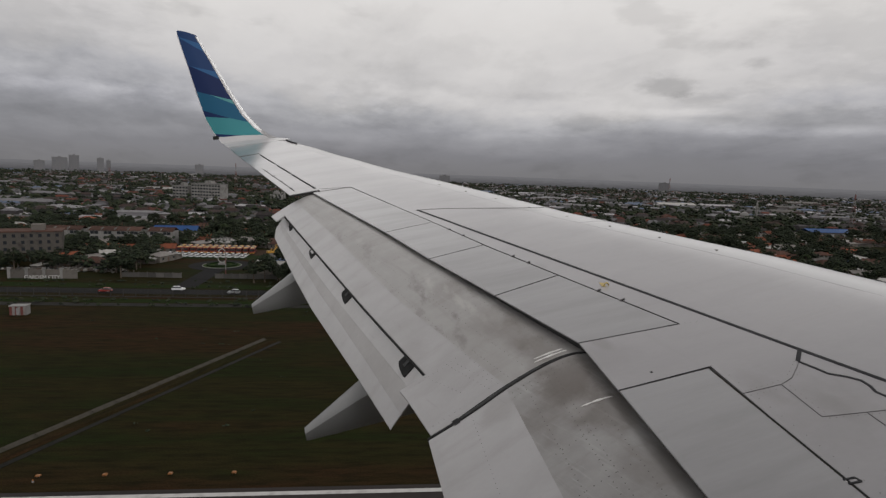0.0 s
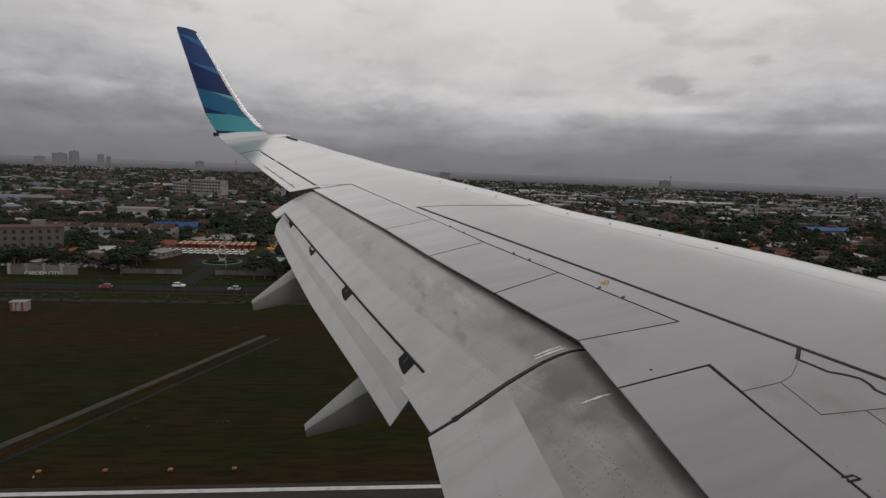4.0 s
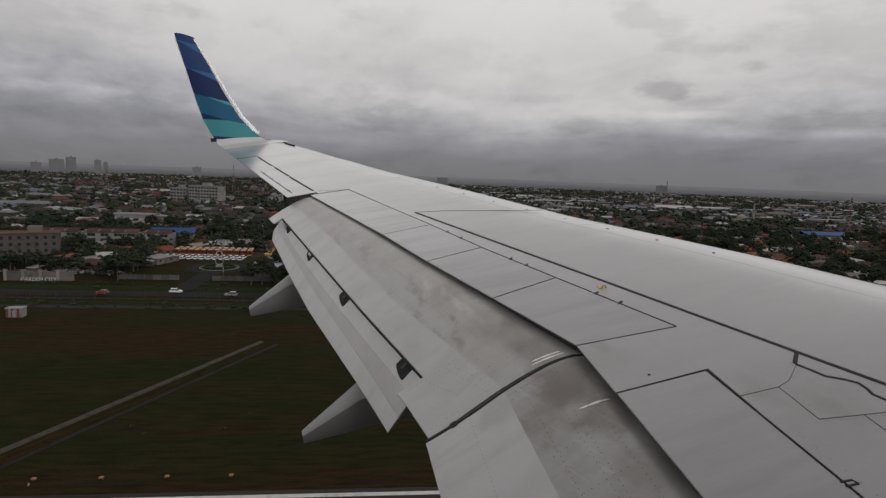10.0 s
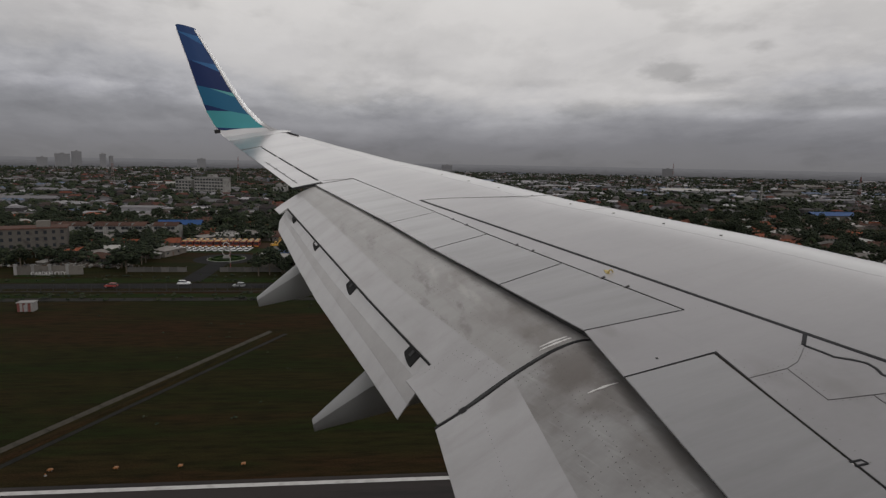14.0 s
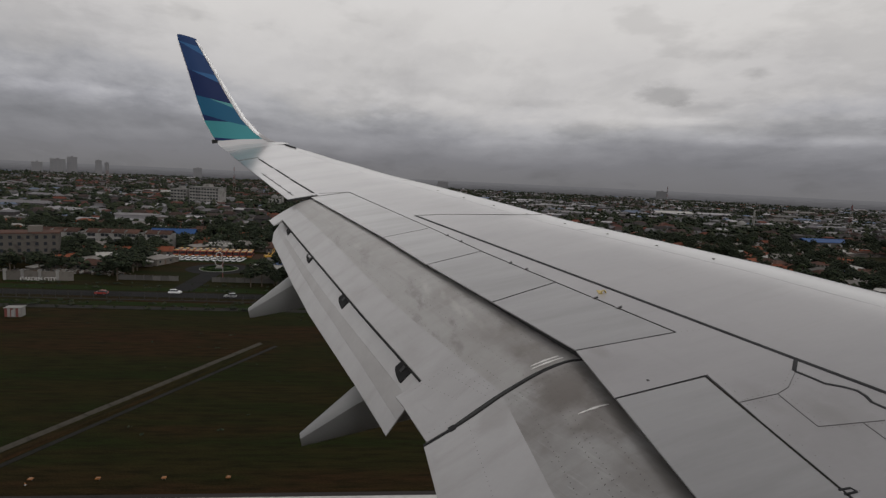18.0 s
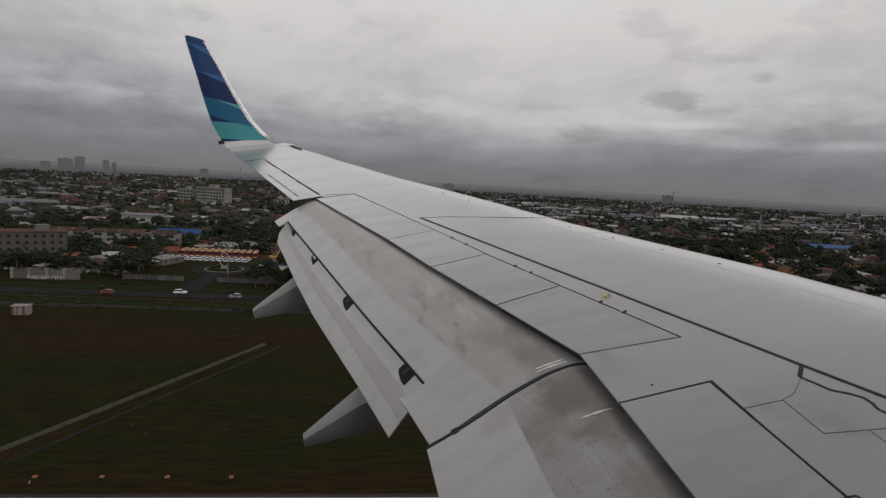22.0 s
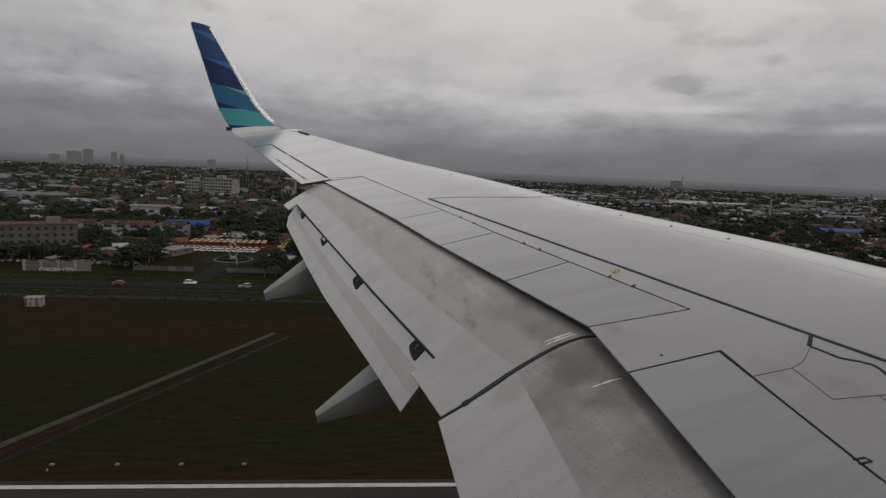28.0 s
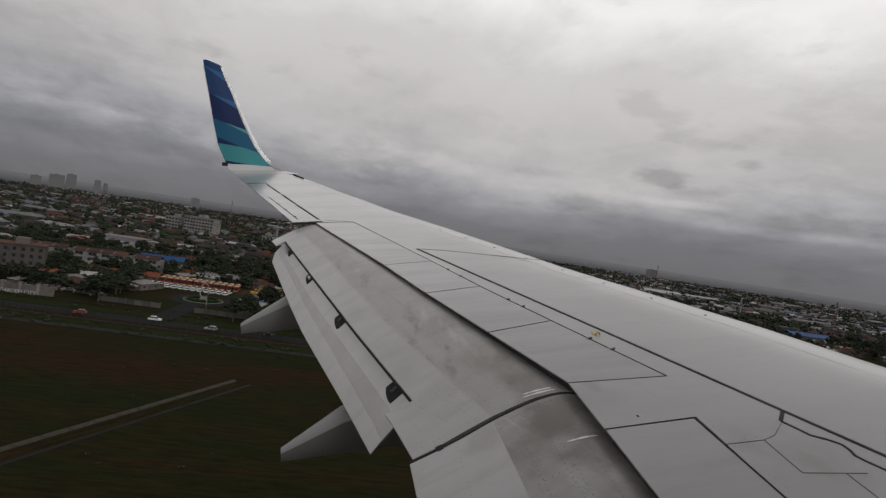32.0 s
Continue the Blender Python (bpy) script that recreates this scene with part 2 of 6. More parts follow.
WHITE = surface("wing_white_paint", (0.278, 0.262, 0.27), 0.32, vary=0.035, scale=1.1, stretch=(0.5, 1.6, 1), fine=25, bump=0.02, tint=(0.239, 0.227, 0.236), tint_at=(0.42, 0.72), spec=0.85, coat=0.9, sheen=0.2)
SPOILER = surface("spoiler_grey_paint", (0.267, 0.259, 0.265), 0.36, vary=0.03, scale=1.4, stretch=(0.35, 2.6, 1), fine=30, bump=0.02, tint=(0.199, 0.192, 0.195), tint_at=(0.40, 0.75), spec=0.85, coat=0.9, sheen=0.13)
SLAT = surface("polished_leading_edge", (0.305, 0.298, 0.301), 0.34, 0.0, vary=0.03, scale=1.2, fine=30, bump=0.01, coat=0.9, sheen=0.13)
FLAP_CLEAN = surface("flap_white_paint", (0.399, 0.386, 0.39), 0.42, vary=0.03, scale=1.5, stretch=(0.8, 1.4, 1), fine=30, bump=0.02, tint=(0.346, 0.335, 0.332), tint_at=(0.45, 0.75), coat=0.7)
FLAP_DIRTY = surface("flap_greasy_grey", (0.345, 0.336, 0.33), 0.42, 0.1, vary=0.13, scale=1.7, stretch=(0.9, 1.3, 1), fine=9, bump=0.03, tint=(0.268, 0.256, 0.25), tint_at=(0.42, 0.72), coat=0.25)
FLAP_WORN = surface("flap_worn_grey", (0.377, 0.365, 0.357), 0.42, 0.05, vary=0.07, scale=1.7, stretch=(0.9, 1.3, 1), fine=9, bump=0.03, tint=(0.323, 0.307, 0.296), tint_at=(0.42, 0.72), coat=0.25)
AFT_MID = surface("aft_flap_crease_shade", (0.35, 0.336, 0.33), 0.45, vary=0.05, scale=1.5, stretch=(0.8, 1.4, 1), fine=20, bump=0.02, tint=(0.294, 0.28, 0.272), tint_at=(0.4, 0.75), coat=0.5)
FAIRING = surface("fairing_grey_paint", (0.2482, 0.2482, 0.2482), 0.45, vary=0.04, scale=2, fine=30, bump=0.02)
DARK = surface("dark_rubber_and_shade", (0.014, 0.0135, 0.014), 0.75, vary=0.2, scale=6, bump=0.1)
BAY = surface("greasy_bay_metal", (0.05, 0.05, 0.05), 0.6, 0.3, vary=0.3, scale=8, bump=0.2)
LINE = surface("walkway_line_paint", (0.024, 0.024, 0.027), 0.6, vary=0.15, scale=5, bump=0.03, spec=0.25)
SEAM = surface("panel_seam_sealant", (0.10, 0.095, 0.095), 0.6, vary=0.2, scale=9, bump=0.05)
RIVET = surface("rivet_head", (0.135, 0.126, 0.12), 0.5, 0.3, vary=0.1, scale=30, bump=0.0)
BARE = surface("bare_scuffed_metal", (0.78, 0.76, 0.74), 0.35, 0.2, vary=0.1, scale=12, bump=0.05)
POCKET = surface("black_recess_shade", (0.012, 0.012, 0.012), 0.8, vary=0.2, scale=9, bump=0.1)
BRASS = surface("yellow_ring_metal", (0.55, 0.42, 0.16), 0.4, 0.6, vary=0.1, scale=20, bump=0.05)


def livery():
    """Painted bands across the winglet, sloping down towards its front edge."""
    m = surface("winglet_livery", (0.5, 0.5, 0.5), 0.45, vary=0.02, scale=3, fine=30, bump=0.01, spec=0.18)
    nt = m.node_tree
    b = nt.nodes["Principled BSDF"]
    for l in list(b.inputs["Base Color"].links):
        nt.links.remove(l)
    tc = nt.nodes.new("ShaderNodeTexCoord")
    sp = nt.nodes.new("ShaderNodeSeparateXYZ")
    nt.links.new(tc.outputs["Object"], sp.inputs[0])

    navy, blue, sky_blue = (0.008, 0.020, 0.082), (0.016, 0.044, 0.130), (0.030, 0.105, 0.245)
    teal, aqua, grey = (0.012, 0.090, 0.172), (0.046, 0.225, 0.250), (0.45, 0.44, 0.445)

    def above(kx, h):
        a = nt.nodes.new("ShaderNodeMath")
        a.operation = "MULTIPLY_ADD"
        a.inputs[1].default_value = kx
        nt.links.new(sp.outputs[0], a.inputs[0])
        nt.links.new(sp.outputs[2], a.inputs[2])
        g = nt.nodes.new("ShaderNodeMath")
        g.operation = "GREATER_THAN"
        g.inputs[1].default_value = h + 1.61
        nt.links.new(a.outputs[0], g.inputs[0])
        return g.outputs[0]

    def mixed(fac, under, colour):
        mx = nt.nodes.new("ShaderNodeMix")
        mx.data_type = "RGBA"
        mx.inputs["B"].default_value = (*colour, 1)
        nt.links.new(fac, mx.inputs["Factor"])
        if isinstance(under, tuple):
            mx.inputs["A"].default_value = (*under, 1)
        else:
            nt.links.new(under, mx.inputs["A"])
        return mx.outputs["Result"]

    def over(under, k, h, colour):
        """Everything above a sloping edge."""
        return mixed(above(k, h), under, colour)

    def wedge(under, k_up, h_up, k_lo, h_lo, colour):
        """A band between two edges of different slope."""
        sub = nt.nodes.new("ShaderNodeMath")
        sub.operation, sub.use_clamp = "SUBTRACT", True
        nt.links.new(above(k_lo, h_lo), sub.inputs[0])
        nt.links.new(above(k_up, h_up), sub.inputs[1])
        return mixed(sub.outputs[0], under, colour)

    c = over(grey, 0.19, 0.165, aqua)
    c = over(over(c, 0.174, 0.648, teal), 0.356, 0.698, teal)
    c = wedge(c, 0.429, 0.717, 0.174, 0.648, navy)
    c = over(c, 0.372, 1.186, navy)
    c = wedge(c, 0.372, 1.186, 0.55, 1.167, (0.085, 0.27, 0.275))
    c = over(c, 0.339, 1.813, blue)
    c = wedge(c, 0.339, 1.813, 0.602, 1.698, sky_blue)
    c = over(c, 0.417, 2.440, blue)
    c = wedge(c, 0.417, 2.440, 0.756, 2.229, sky_blue)
    c = wedge(c, 0.186, 0.232, 0.10, 0.168, navy)
    nt.links.new(c, b.inputs["Base Color"])
    return m


HULL = surface("hull_white_paint", (0.45, 0.45, 0.45), 0.35, vary=0.03, scale=0.8, fine=20, bump=0.01)
LIVERY = livery()
# wing white made paler, in place of sky reflection the curved fairing lacks
TIP_WHITE = surface("tip_fairing_brightened_white", (0.47, 0.46, 0.465), 0.35, vary=0.03, scale=1.5, fine=30, bump=0.01, coat=0.9, sheen=0.3)


def stain(m, spots, colour, long=1.0, grain=3.2):
    """Adds ragged stains at places (x, y, radius, strength) of the wing to a material; long: how far they run along the span; grain: how finely they fray."""
    nt = m.node_tree
    b = nt.nodes["Principled BSDF"]
    tc = nt.nodes.new("ShaderNodeTexCoord")
    ns = nt.nodes.new("ShaderNodeTexNoise")
    ns.inputs["Scale"].default_value, ns.inputs["Detail"].default_value, ns.inputs["Roughness"].default_value = grain, 6, 0.6
    fray = nt.nodes.new("ShaderNodeMapping")
    fray.inputs["Scale"].default_value = (1, 1 / long ** 0.5, 1)
    nt.links.new(tc.outputs["Object"], fray.inputs[0])
    nt.links.new(fray.outputs[0], ns.inputs["Vector"])
    for x, y, r, k in spots:
        src = b.inputs["Base Color"].links[0].from_socket
        mp = nt.nodes.new("ShaderNodeMapping")
        mp.inputs["Location"].default_value = (-x, -y / long, 0)
        mp.inputs["Scale"].default_value = (1, 1 / long, 0)
        nt.links.new(tc.outputs["Object"], mp.inputs[0])
        ln = nt.nodes.new("ShaderNodeVectorMath")
        ln.operation = "LENGTH"
        nt.links.new(mp.outputs[0], ln.inputs[0])
        ad = nt.nodes.new("ShaderNodeMath")
        ad.operation = "MULTIPLY_ADD"
        frayed = 1.6 if grain < 5 else 3.6
        ad.inputs[1].default_value, ad.inputs[2].default_value = r * frayed, -r * frayed / 2
        nt.links.new(ns.outputs["Fac"], ad.inputs[0])
        sm = nt.nodes.new("ShaderNodeMath")
        sm.operation = "ADD"
        nt.links.new(ln.outputs["Value"], sm.inputs[0])
        nt.links.new(ad.outputs[0], sm.inputs[1])
        mr = nt.nodes.new("ShaderNodeMapRange")
        mr.interpolation_type = "SMOOTHSTEP"
        mr.inputs["From Min"].default_value, mr.inputs["From Max"].default_value = (r, r * 0.25) if grain < 5 else (r * 1.3, -r * 0.1)
        mr.inputs["To Max"].default_value = k
        nt.links.new(sm.outputs[0], mr.inputs["Value"])
        mx = nt.nodes.new("ShaderNodeMix")
        mx.data_type = "RGBA"
        mx.inputs["B"].default_value = (*colour, 1)
        nt.links.new(mr.outputs[0], mx.inputs["Factor"])
        nt.links.new(src, mx.inputs["A"])
        nt.links.new(mx.outputs["Result"], b.inputs["Base Color"])


def streaks(m, angle, along, across, lo, hi, k, colour, off=0.0):
    """Adds long soft streaks that run at an angle over the wing to a material."""
    nt = m.node_tree
    b = nt.nodes["Principled BSDF"]
    src = b.inputs["Base Color"].links[0].from_socket
    tc = nt.nodes.new("ShaderNodeTexCoord")
    mp = nt.nodes.new("ShaderNodeMapping")
    mp.vector_type = "TEXTURE"
    mp.inputs["Location"].default_value = (off, off * 0.6, 0)
    mp.inputs["Rotation"].default_value = (0, 0, radians(angle))
    mp.inputs["Scale"].default_value = (along, across, 4.0)
    nt.links.new(tc.outputs["Object"], mp.inputs[0])
    ns = nt.nodes.new("ShaderNodeTexNoise")
    ns.inputs["Scale"].default_value, ns.inputs["Detail"].default_value, ns.inputs["Roughness"].default_value = 1.0, 5, 0.6
    nt.links.new(mp.outputs[0], ns.inputs["Vector"])
    mr = nt.nodes.new("ShaderNodeMapRange")
    mr.interpolation_type = "SMOOTHSTEP"
    mr.inputs["From Min"].default_value, mr.inputs["From Max"].default_value, mr.inputs["To Max"].default_value = lo, hi, k
    nt.links.new(ns.outputs["Fac"], mr.inputs["Value"])
    mx = nt.nodes.new("ShaderNodeMix")
    mx.data_type = "RGBA"
    mx.inputs["B"].default_value = (*colour, 1)
    nt.links.new(mr.outputs[0], mx.inputs["Factor"])
    nt.links.new(src, mx.inputs["A"])
    nt.links.new(mx.outputs["Result"], b.inputs["Base Color"])


# grime: pale rub marks and smears along the flaps' span, streaks with the airflow over the wing, blots where grease was thrown
streaks(FLAP_DIRTY, 106, 0.9, 0.10, 0.52, 0.76, 0.42, (0.1915, 0.1714, 0.1557))
streaks(FLAP_DIRTY, 106, 0.45, 0.035, 0.60, 0.74, 0.5, (0.4491, 0.4626, 0.4558), 7.0)
streaks(FLAP_DIRTY, 106, 0.7, 0.06, 0.56, 0.70, 0.35, (0.448, 0.4368, 0.4312), 12.0)
streaks(FLAP_DIRTY, 0, 0.5, 0.12, 0.54, 0.76, 0.38, (0.2117, 0.1893, 0.1714), 3.0)
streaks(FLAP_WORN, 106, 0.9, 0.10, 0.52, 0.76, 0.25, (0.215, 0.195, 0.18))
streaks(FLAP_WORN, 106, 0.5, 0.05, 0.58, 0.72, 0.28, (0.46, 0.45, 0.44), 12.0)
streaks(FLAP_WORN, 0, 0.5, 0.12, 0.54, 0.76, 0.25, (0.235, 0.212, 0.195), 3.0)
streaks(FLAP_CLEAN, 0, 0.8, 0.16, 0.50, 0.76, 0.35, (0.2643, 0.2486, 0.2352), 5.0)
streaks(FLAP_CLEAN, 106, 0.5, 0.05, 0.60, 0.75, 0.25, (0.2251, 0.2117, 0.2005), 9.0)
streaks(WHITE, 4, 1.6, 0.13, 0.52, 0.78, 0.26, (0.200, 0.184, 0.176), 2.0)
streaks(WHITE, 100, 2.5, 0.20, 0.55, 0.80, 0.24, (0.205, 0.192, 0.190), 4.0)
streaks(SPOILER, 3, 0.8, 0.09, 0.50, 0.74, 0.22, (0.185, 0.174, 0.166), 6.0)
stain(FLAP_DIRTY, [(3.18, 5.12, 0.42, 0.58), (3.28, 4.6, 0.34, 0.46), (3.2, 4.0, 0.4, 0.36), (3.1, 5.9, 0.36, 0.45), (3.0, 4.9, 0.5, 0.35), (2.95, 6.3, 0.3, 0.22), (2.75, 6.9, 0.3, 0.2), (2.45, 8.1, 0.32, 0.16), (2.15, 9.2, 0.28, 0.1)], (0.0952, 0.07168, 0.056))
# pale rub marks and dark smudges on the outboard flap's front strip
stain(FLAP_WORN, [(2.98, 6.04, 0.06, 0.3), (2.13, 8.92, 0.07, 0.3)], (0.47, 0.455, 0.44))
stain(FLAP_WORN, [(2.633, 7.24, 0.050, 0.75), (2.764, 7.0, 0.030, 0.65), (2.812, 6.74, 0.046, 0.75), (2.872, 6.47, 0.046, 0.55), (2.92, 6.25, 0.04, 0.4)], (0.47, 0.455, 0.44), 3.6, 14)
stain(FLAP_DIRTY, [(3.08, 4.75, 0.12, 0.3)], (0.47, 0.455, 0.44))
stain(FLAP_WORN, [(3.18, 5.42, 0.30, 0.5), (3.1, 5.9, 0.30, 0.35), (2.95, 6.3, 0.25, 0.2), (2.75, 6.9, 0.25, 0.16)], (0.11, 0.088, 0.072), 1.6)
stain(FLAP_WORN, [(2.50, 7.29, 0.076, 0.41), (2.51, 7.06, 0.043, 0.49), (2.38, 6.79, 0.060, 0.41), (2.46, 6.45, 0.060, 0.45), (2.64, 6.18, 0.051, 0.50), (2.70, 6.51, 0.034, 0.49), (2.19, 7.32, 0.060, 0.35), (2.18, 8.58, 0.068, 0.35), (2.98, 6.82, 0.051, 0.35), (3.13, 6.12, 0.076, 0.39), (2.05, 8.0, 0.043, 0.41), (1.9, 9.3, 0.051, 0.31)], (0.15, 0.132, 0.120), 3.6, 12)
stain(FLAP_CLEAN, [(2.62, 5.2, 0.2, 0.35), (2.2, 6.4, 0.25, 0.25), (1.9, 7.9, 0.25, 0.2)], (0.224, 0.2072, 0.1904))
stain(WHITE, [(3.55, 5.1, 0.35, 0.22), (4.5, 3.9, 0.5, 0.25), (4.9, 4.0, 0.4, 0.25), (4.7, 4.2, 0.3, 0.2)], (0.150, 0.133, 0.130))
stain(WHITE, [(4.34, 4.3, 0.16, 0.3), (4.62, 3.93, 0.14, 0.28), (3.62, 5.26, 0.10, 0.35), (4.25, 5.62, 0.07, 0.25), (3.85, 6.85, 0.07, 0.25), (3.45, 8.0, 0.07, 0.22)], (0.13, 0.112, 0.105), 1.8)


# ---- mesh helpers ----
def part(name, bm, material, parent=None, label="", smooth=False):
    """Links a bmesh as one mesh object under a thing or a part."""
    me = bpy.data.meshes.new(name)
    bm.normal_update()
    if smooth:
        for f in bm.faces:
            f.smooth = True
        for e in bm.edges:
            if len(e.link_faces) == 2 and e.calc_face_angle() > 0.55:
                e.smooth = False
    bm.to_mesh(me)
    bm.free()
    me.materials.append(material)
    ob = new(name, me)
    if parent:
        ob.parent = parent
    if label:
        ob["label"] = label
    return ob


def fix(bm):
    bmesh.ops.recalc_face_normals(bm, faces=bm.faces)
    return bm


def box(bm, lo, hi, m=None):
    vs = [bm.verts.new(Vector((x, y, z)) if m is None else m @ Vector((x, y, z))) for x in (lo[0], hi[0]) for y in (lo[1], hi[1]) for z in (lo[2], hi[2])]
    for q in ((0, 1, 3, 2), (4, 6, 7, 5), (0, 4, 5, 1), (2, 3, 7, 6), (0, 2, 6, 4), (1, 5, 7, 3)):
        bm.faces.new([vs[i] for i in q])
    return bm


def loft(bm, rings, cap=True, closed=True):
    """Skin over a row of rings of equal length."""
    vr = [[bm.verts.new(p) for p in r] for r in rings]
    n = len(rings[0])
    for a, b in zip(vr, vr[1:]):
        for i in range(n if closed else n - 1):
            j = (i + 1) % n
            bm.faces.new((a[i], a[j], b[j], b[i]))
    if cap and closed:
        bm.faces.new(vr[0])
        bm.faces.new(vr[-1][::-1])
    return fix(bm)


def tube(bm, a, b, r0, r1, n=8):
    a, b = Vector(a), Vector(b)
    q = (b - a).to_track_quat("Z", "Y").to_matrix()
    ring = lambda c, r: [c + q @ Vector((r * math.cos(k * math.tau / n), r * math.sin(k * math.tau / n), 0)) for k in range(n)]
    return loft(bm, [ring(a, r0), ring(b, r1)])


def lerp(x, xs, ys):
    return float(np.interp(x, xs, ys))


# ---- the wing, in the aircraft's own axes: x forward, y outboard, z up ----
wing = new("airliner_wing")
wing.matrix_world = pose(-0.5593, -1.1728, 42.0137, 6.665, -10.372, 10)
tagged(wing, "white airliner wing with drooped grey flaps and blue banded winglet", "aircraft wing")
DIH = 0.105
top = lambda y: DIH * (y - 1.9)


def W(x, y, dz=0.0):
    return Vector((x, y, top(y) + dz))


LE_Y = [1, 5.1, 6, 6.8, 7.6, 8.5, 9.6, 11, 12.5, 13.4, 14.2, 14.9, 15.5, 16.1, 16.7]
LE_X = [8.850, 6.614, 6.234, 5.810, 5.384, 4.894, 4.409, 3.766, 3.035, 2.715, 2.368, 2.121, 1.903, 1.670, 1.479]
nose = lambda y: lerp(y, [5, 17], [1.0, 0.45])
lead = lambda y: lerp(y, LE_Y, LE_X) + lerp(y, [5, 8, 12], [0.30, 0.30, 0.375]) * nose(y)
trail = lambda y: 3.44 - (y - 5.35) * 0.284 if y > 5.35 else 3.44 - (5.35 - y) * 0.092
hinge = lambda y: lerp(y, [1.0, 4.64, 4.66, 5.27, 6.604, 7.765, 8.87, 11.3], [3.98, 4.17, 4.20, 4.39, 3.915, 3.505, 3.165, 2.375])
ail_hinge = lambda y: lerp(y, [11.3, 15.27], [1.86, 0.855])
ail_trail = lambda y: lerp(y, [11.3, 14.15, 17.1], [1.35, 0.67, 0.0])


def skin_ring(y, rear, front=None):
    """Closed outline of the wing at y, from its rear edge over the top and round the nose."""
    le, a = lead(y), nose(y)
    h = 0.17 * a
    pts = []
    for k in range(5):
        x = rear + (le - a - rear) * k / 5
        pts.append(W(x, y))
    for k in range(9):
        s = 1 - k / 8
        e = (1 - s) ** 0.8
        x = le - a + a * e
        pts.append(W(x, y, -h * (1 - math.sqrt(max(0.0, 1 - e * e)))))
    c = le - rear
    for k in range(1, 7):
        t = k / 6
        pts.append(W(le - c * t * 0.999, y, -h * (1 - 0.88 * t ** 4) - 0.07 * c * math.sin(math.pi * min(1, 0.12 + t * 0.88)) * (1 - 0.45 * t)))
    return pts


def span_skin(ys, rear):
    bm = bmesh.new()
    return loft(bm, [skin_ring(y, rear(y)) for y in ys])


def ys_between(a, b, n):
    return [a + (b - a) * k / n for k in range(n + 1)]


part("skin_panel", span_skin(ys_between(15.28, 16.6, 4), ail_trail), WHITE, wing, "pale wing tip skin", True)
part("skin_panel", span_skin(ys_between(11.31, 15.28, 6), lambda y: ail_hinge(y) + 0.012), WHITE, wing, "", True)
part("skin_panel", span_skin(ys_between(5.27, 11.31, 10), lambda y: hinge(y) + 0.012), WHITE, wing, "", True)
part("skin_panel", span_skin([4.65, 5.27], lambda y: lerp(y, [4.65, 5.27], [4.2194, 4.394])), WHITE, wing, "", True)
part("skin_panel", span_skin(ys_between(1.0, 4.65, 6), lambda y: hinge(y) + 0.012), WHITE, wing, "", True)


def slab(corners, thick=0.02, dz=0.0, wedge=None):
    """A thin plate over four corners (x, y) of the wing's upper surface."""
    bm = bmesh.new()
    n = 6
    (ax, ay), (bx, by), (cx, cy), (dx, dy) = corners
    rows = []
    for i in range(n + 1):
        t = i / n
        p, q = (ax + (bx - ax) * t, ay + (by - ay) * t), (dx + (cx - dx) * t, dy + (cy - dy) * t)
        rows.append([W(p[0], p[1], dz), W(q[0], q[1], dz), W(q[0], q[1], dz - (wedge or thick)), W(p[0], p[1], dz - thick)])
    return loft(bm, rows)


def inset(c, g):
    """Shrinks a four-cornered outline by g metres from each side."""
    out = []
    for k in range(4):
        p, a, b = Vector(c[k]), Vector(c[k - 1]), Vector(c[(k + 1) % 4])
        out.append(tuple(p + (a - p).normalized() * g + (b - p).normalized() * g))
    return out


# spoilers between hinge line and rear edge
edges = [(2.38, 11.27, 1.725, 11.305), (3.168, 8.87, 2.474, 8.803), (3.505, 7.765, 2.768, 7.66), (3.915, 6.604, 3.118, 6.455), (4.39, 5.266, 3.44, 5.345)]
for k, (a, b) in enumerate(zip(edges, edges[1:])):
    g = 0.005 if k < 2 else 0.009
    part("spoiler", slab(inset([(a[0], a[1]), (b[0], b[1]), (b[2], b[3]), (a[2], a[3])], g), 0.05, 0.0, 0.012), SPOILER, wing, "closed grey spoiler panel")
part("spoiler", slab(inset([(4.17, 4.64), (3.98, 1.0), (3.04, 1.0), (3.38, 4.66)], 0.010), 0.05, 0.0, 0.012), SPOILER, wing, "closed grey ground spoiler panel")
part("kink_panel", slab([(4.3916, 5.262), (4.2199, 4.652), (3.385, 4.662), (3.445, 5.338)], 0.05, 0.0, 0.012), WHITE, wing, "fixed panel between the spoilers")
# dark bay under the spoilers
part("spoiler_bay", slab([(2.46, 11.32), (4.42, 5.26), (3.52, 5.36), (1.80, 11.33)], 0.05, -0.075), BAY, wing, "dark greasy spoiler bay")
part("spoiler_bay", slab([(4.2, 4.64), (4.0, 1.0), (3.1, 1.0), (3.46, 4.66)], 0.05, -0.075), BAY, wing, "dark greasy spoiler bay")

# aileron with its tab
ail = part("aileron", slab(inset([(ail_hinge(15.26), 15.262), (ail_hinge(11.36), 11.42), (ail_trail(11.36), 11.36), (ail_trail(15.17), 15.17)], 0.006), 0.09, 0.0, 0.01), WHITE, wing)
for a, b in (((15.05, 0.90), (14.0, 1.16)), ((13.8, 1.215), (12.9, 1.44)), ((12.8, 1.46), (11.55, 1.79))):
    part("hinge_gap", slab([(a[1] + 0.02, a[0]), (b[1] + 0.02, b[0]), (b[1] - 0.012, b[0]), (a[1] - 0.012, a[0])], 0.01, 0.006), DARK, ail, "dark hinge gap")
part("end_gap", slab([(0.86, 15.280), (0.86, 15.262), (0.43, 15.164), (0.43, 15.182)], 0.01, 0.006), SEAM, ail, "thin dark gap at the aileron's outer end")
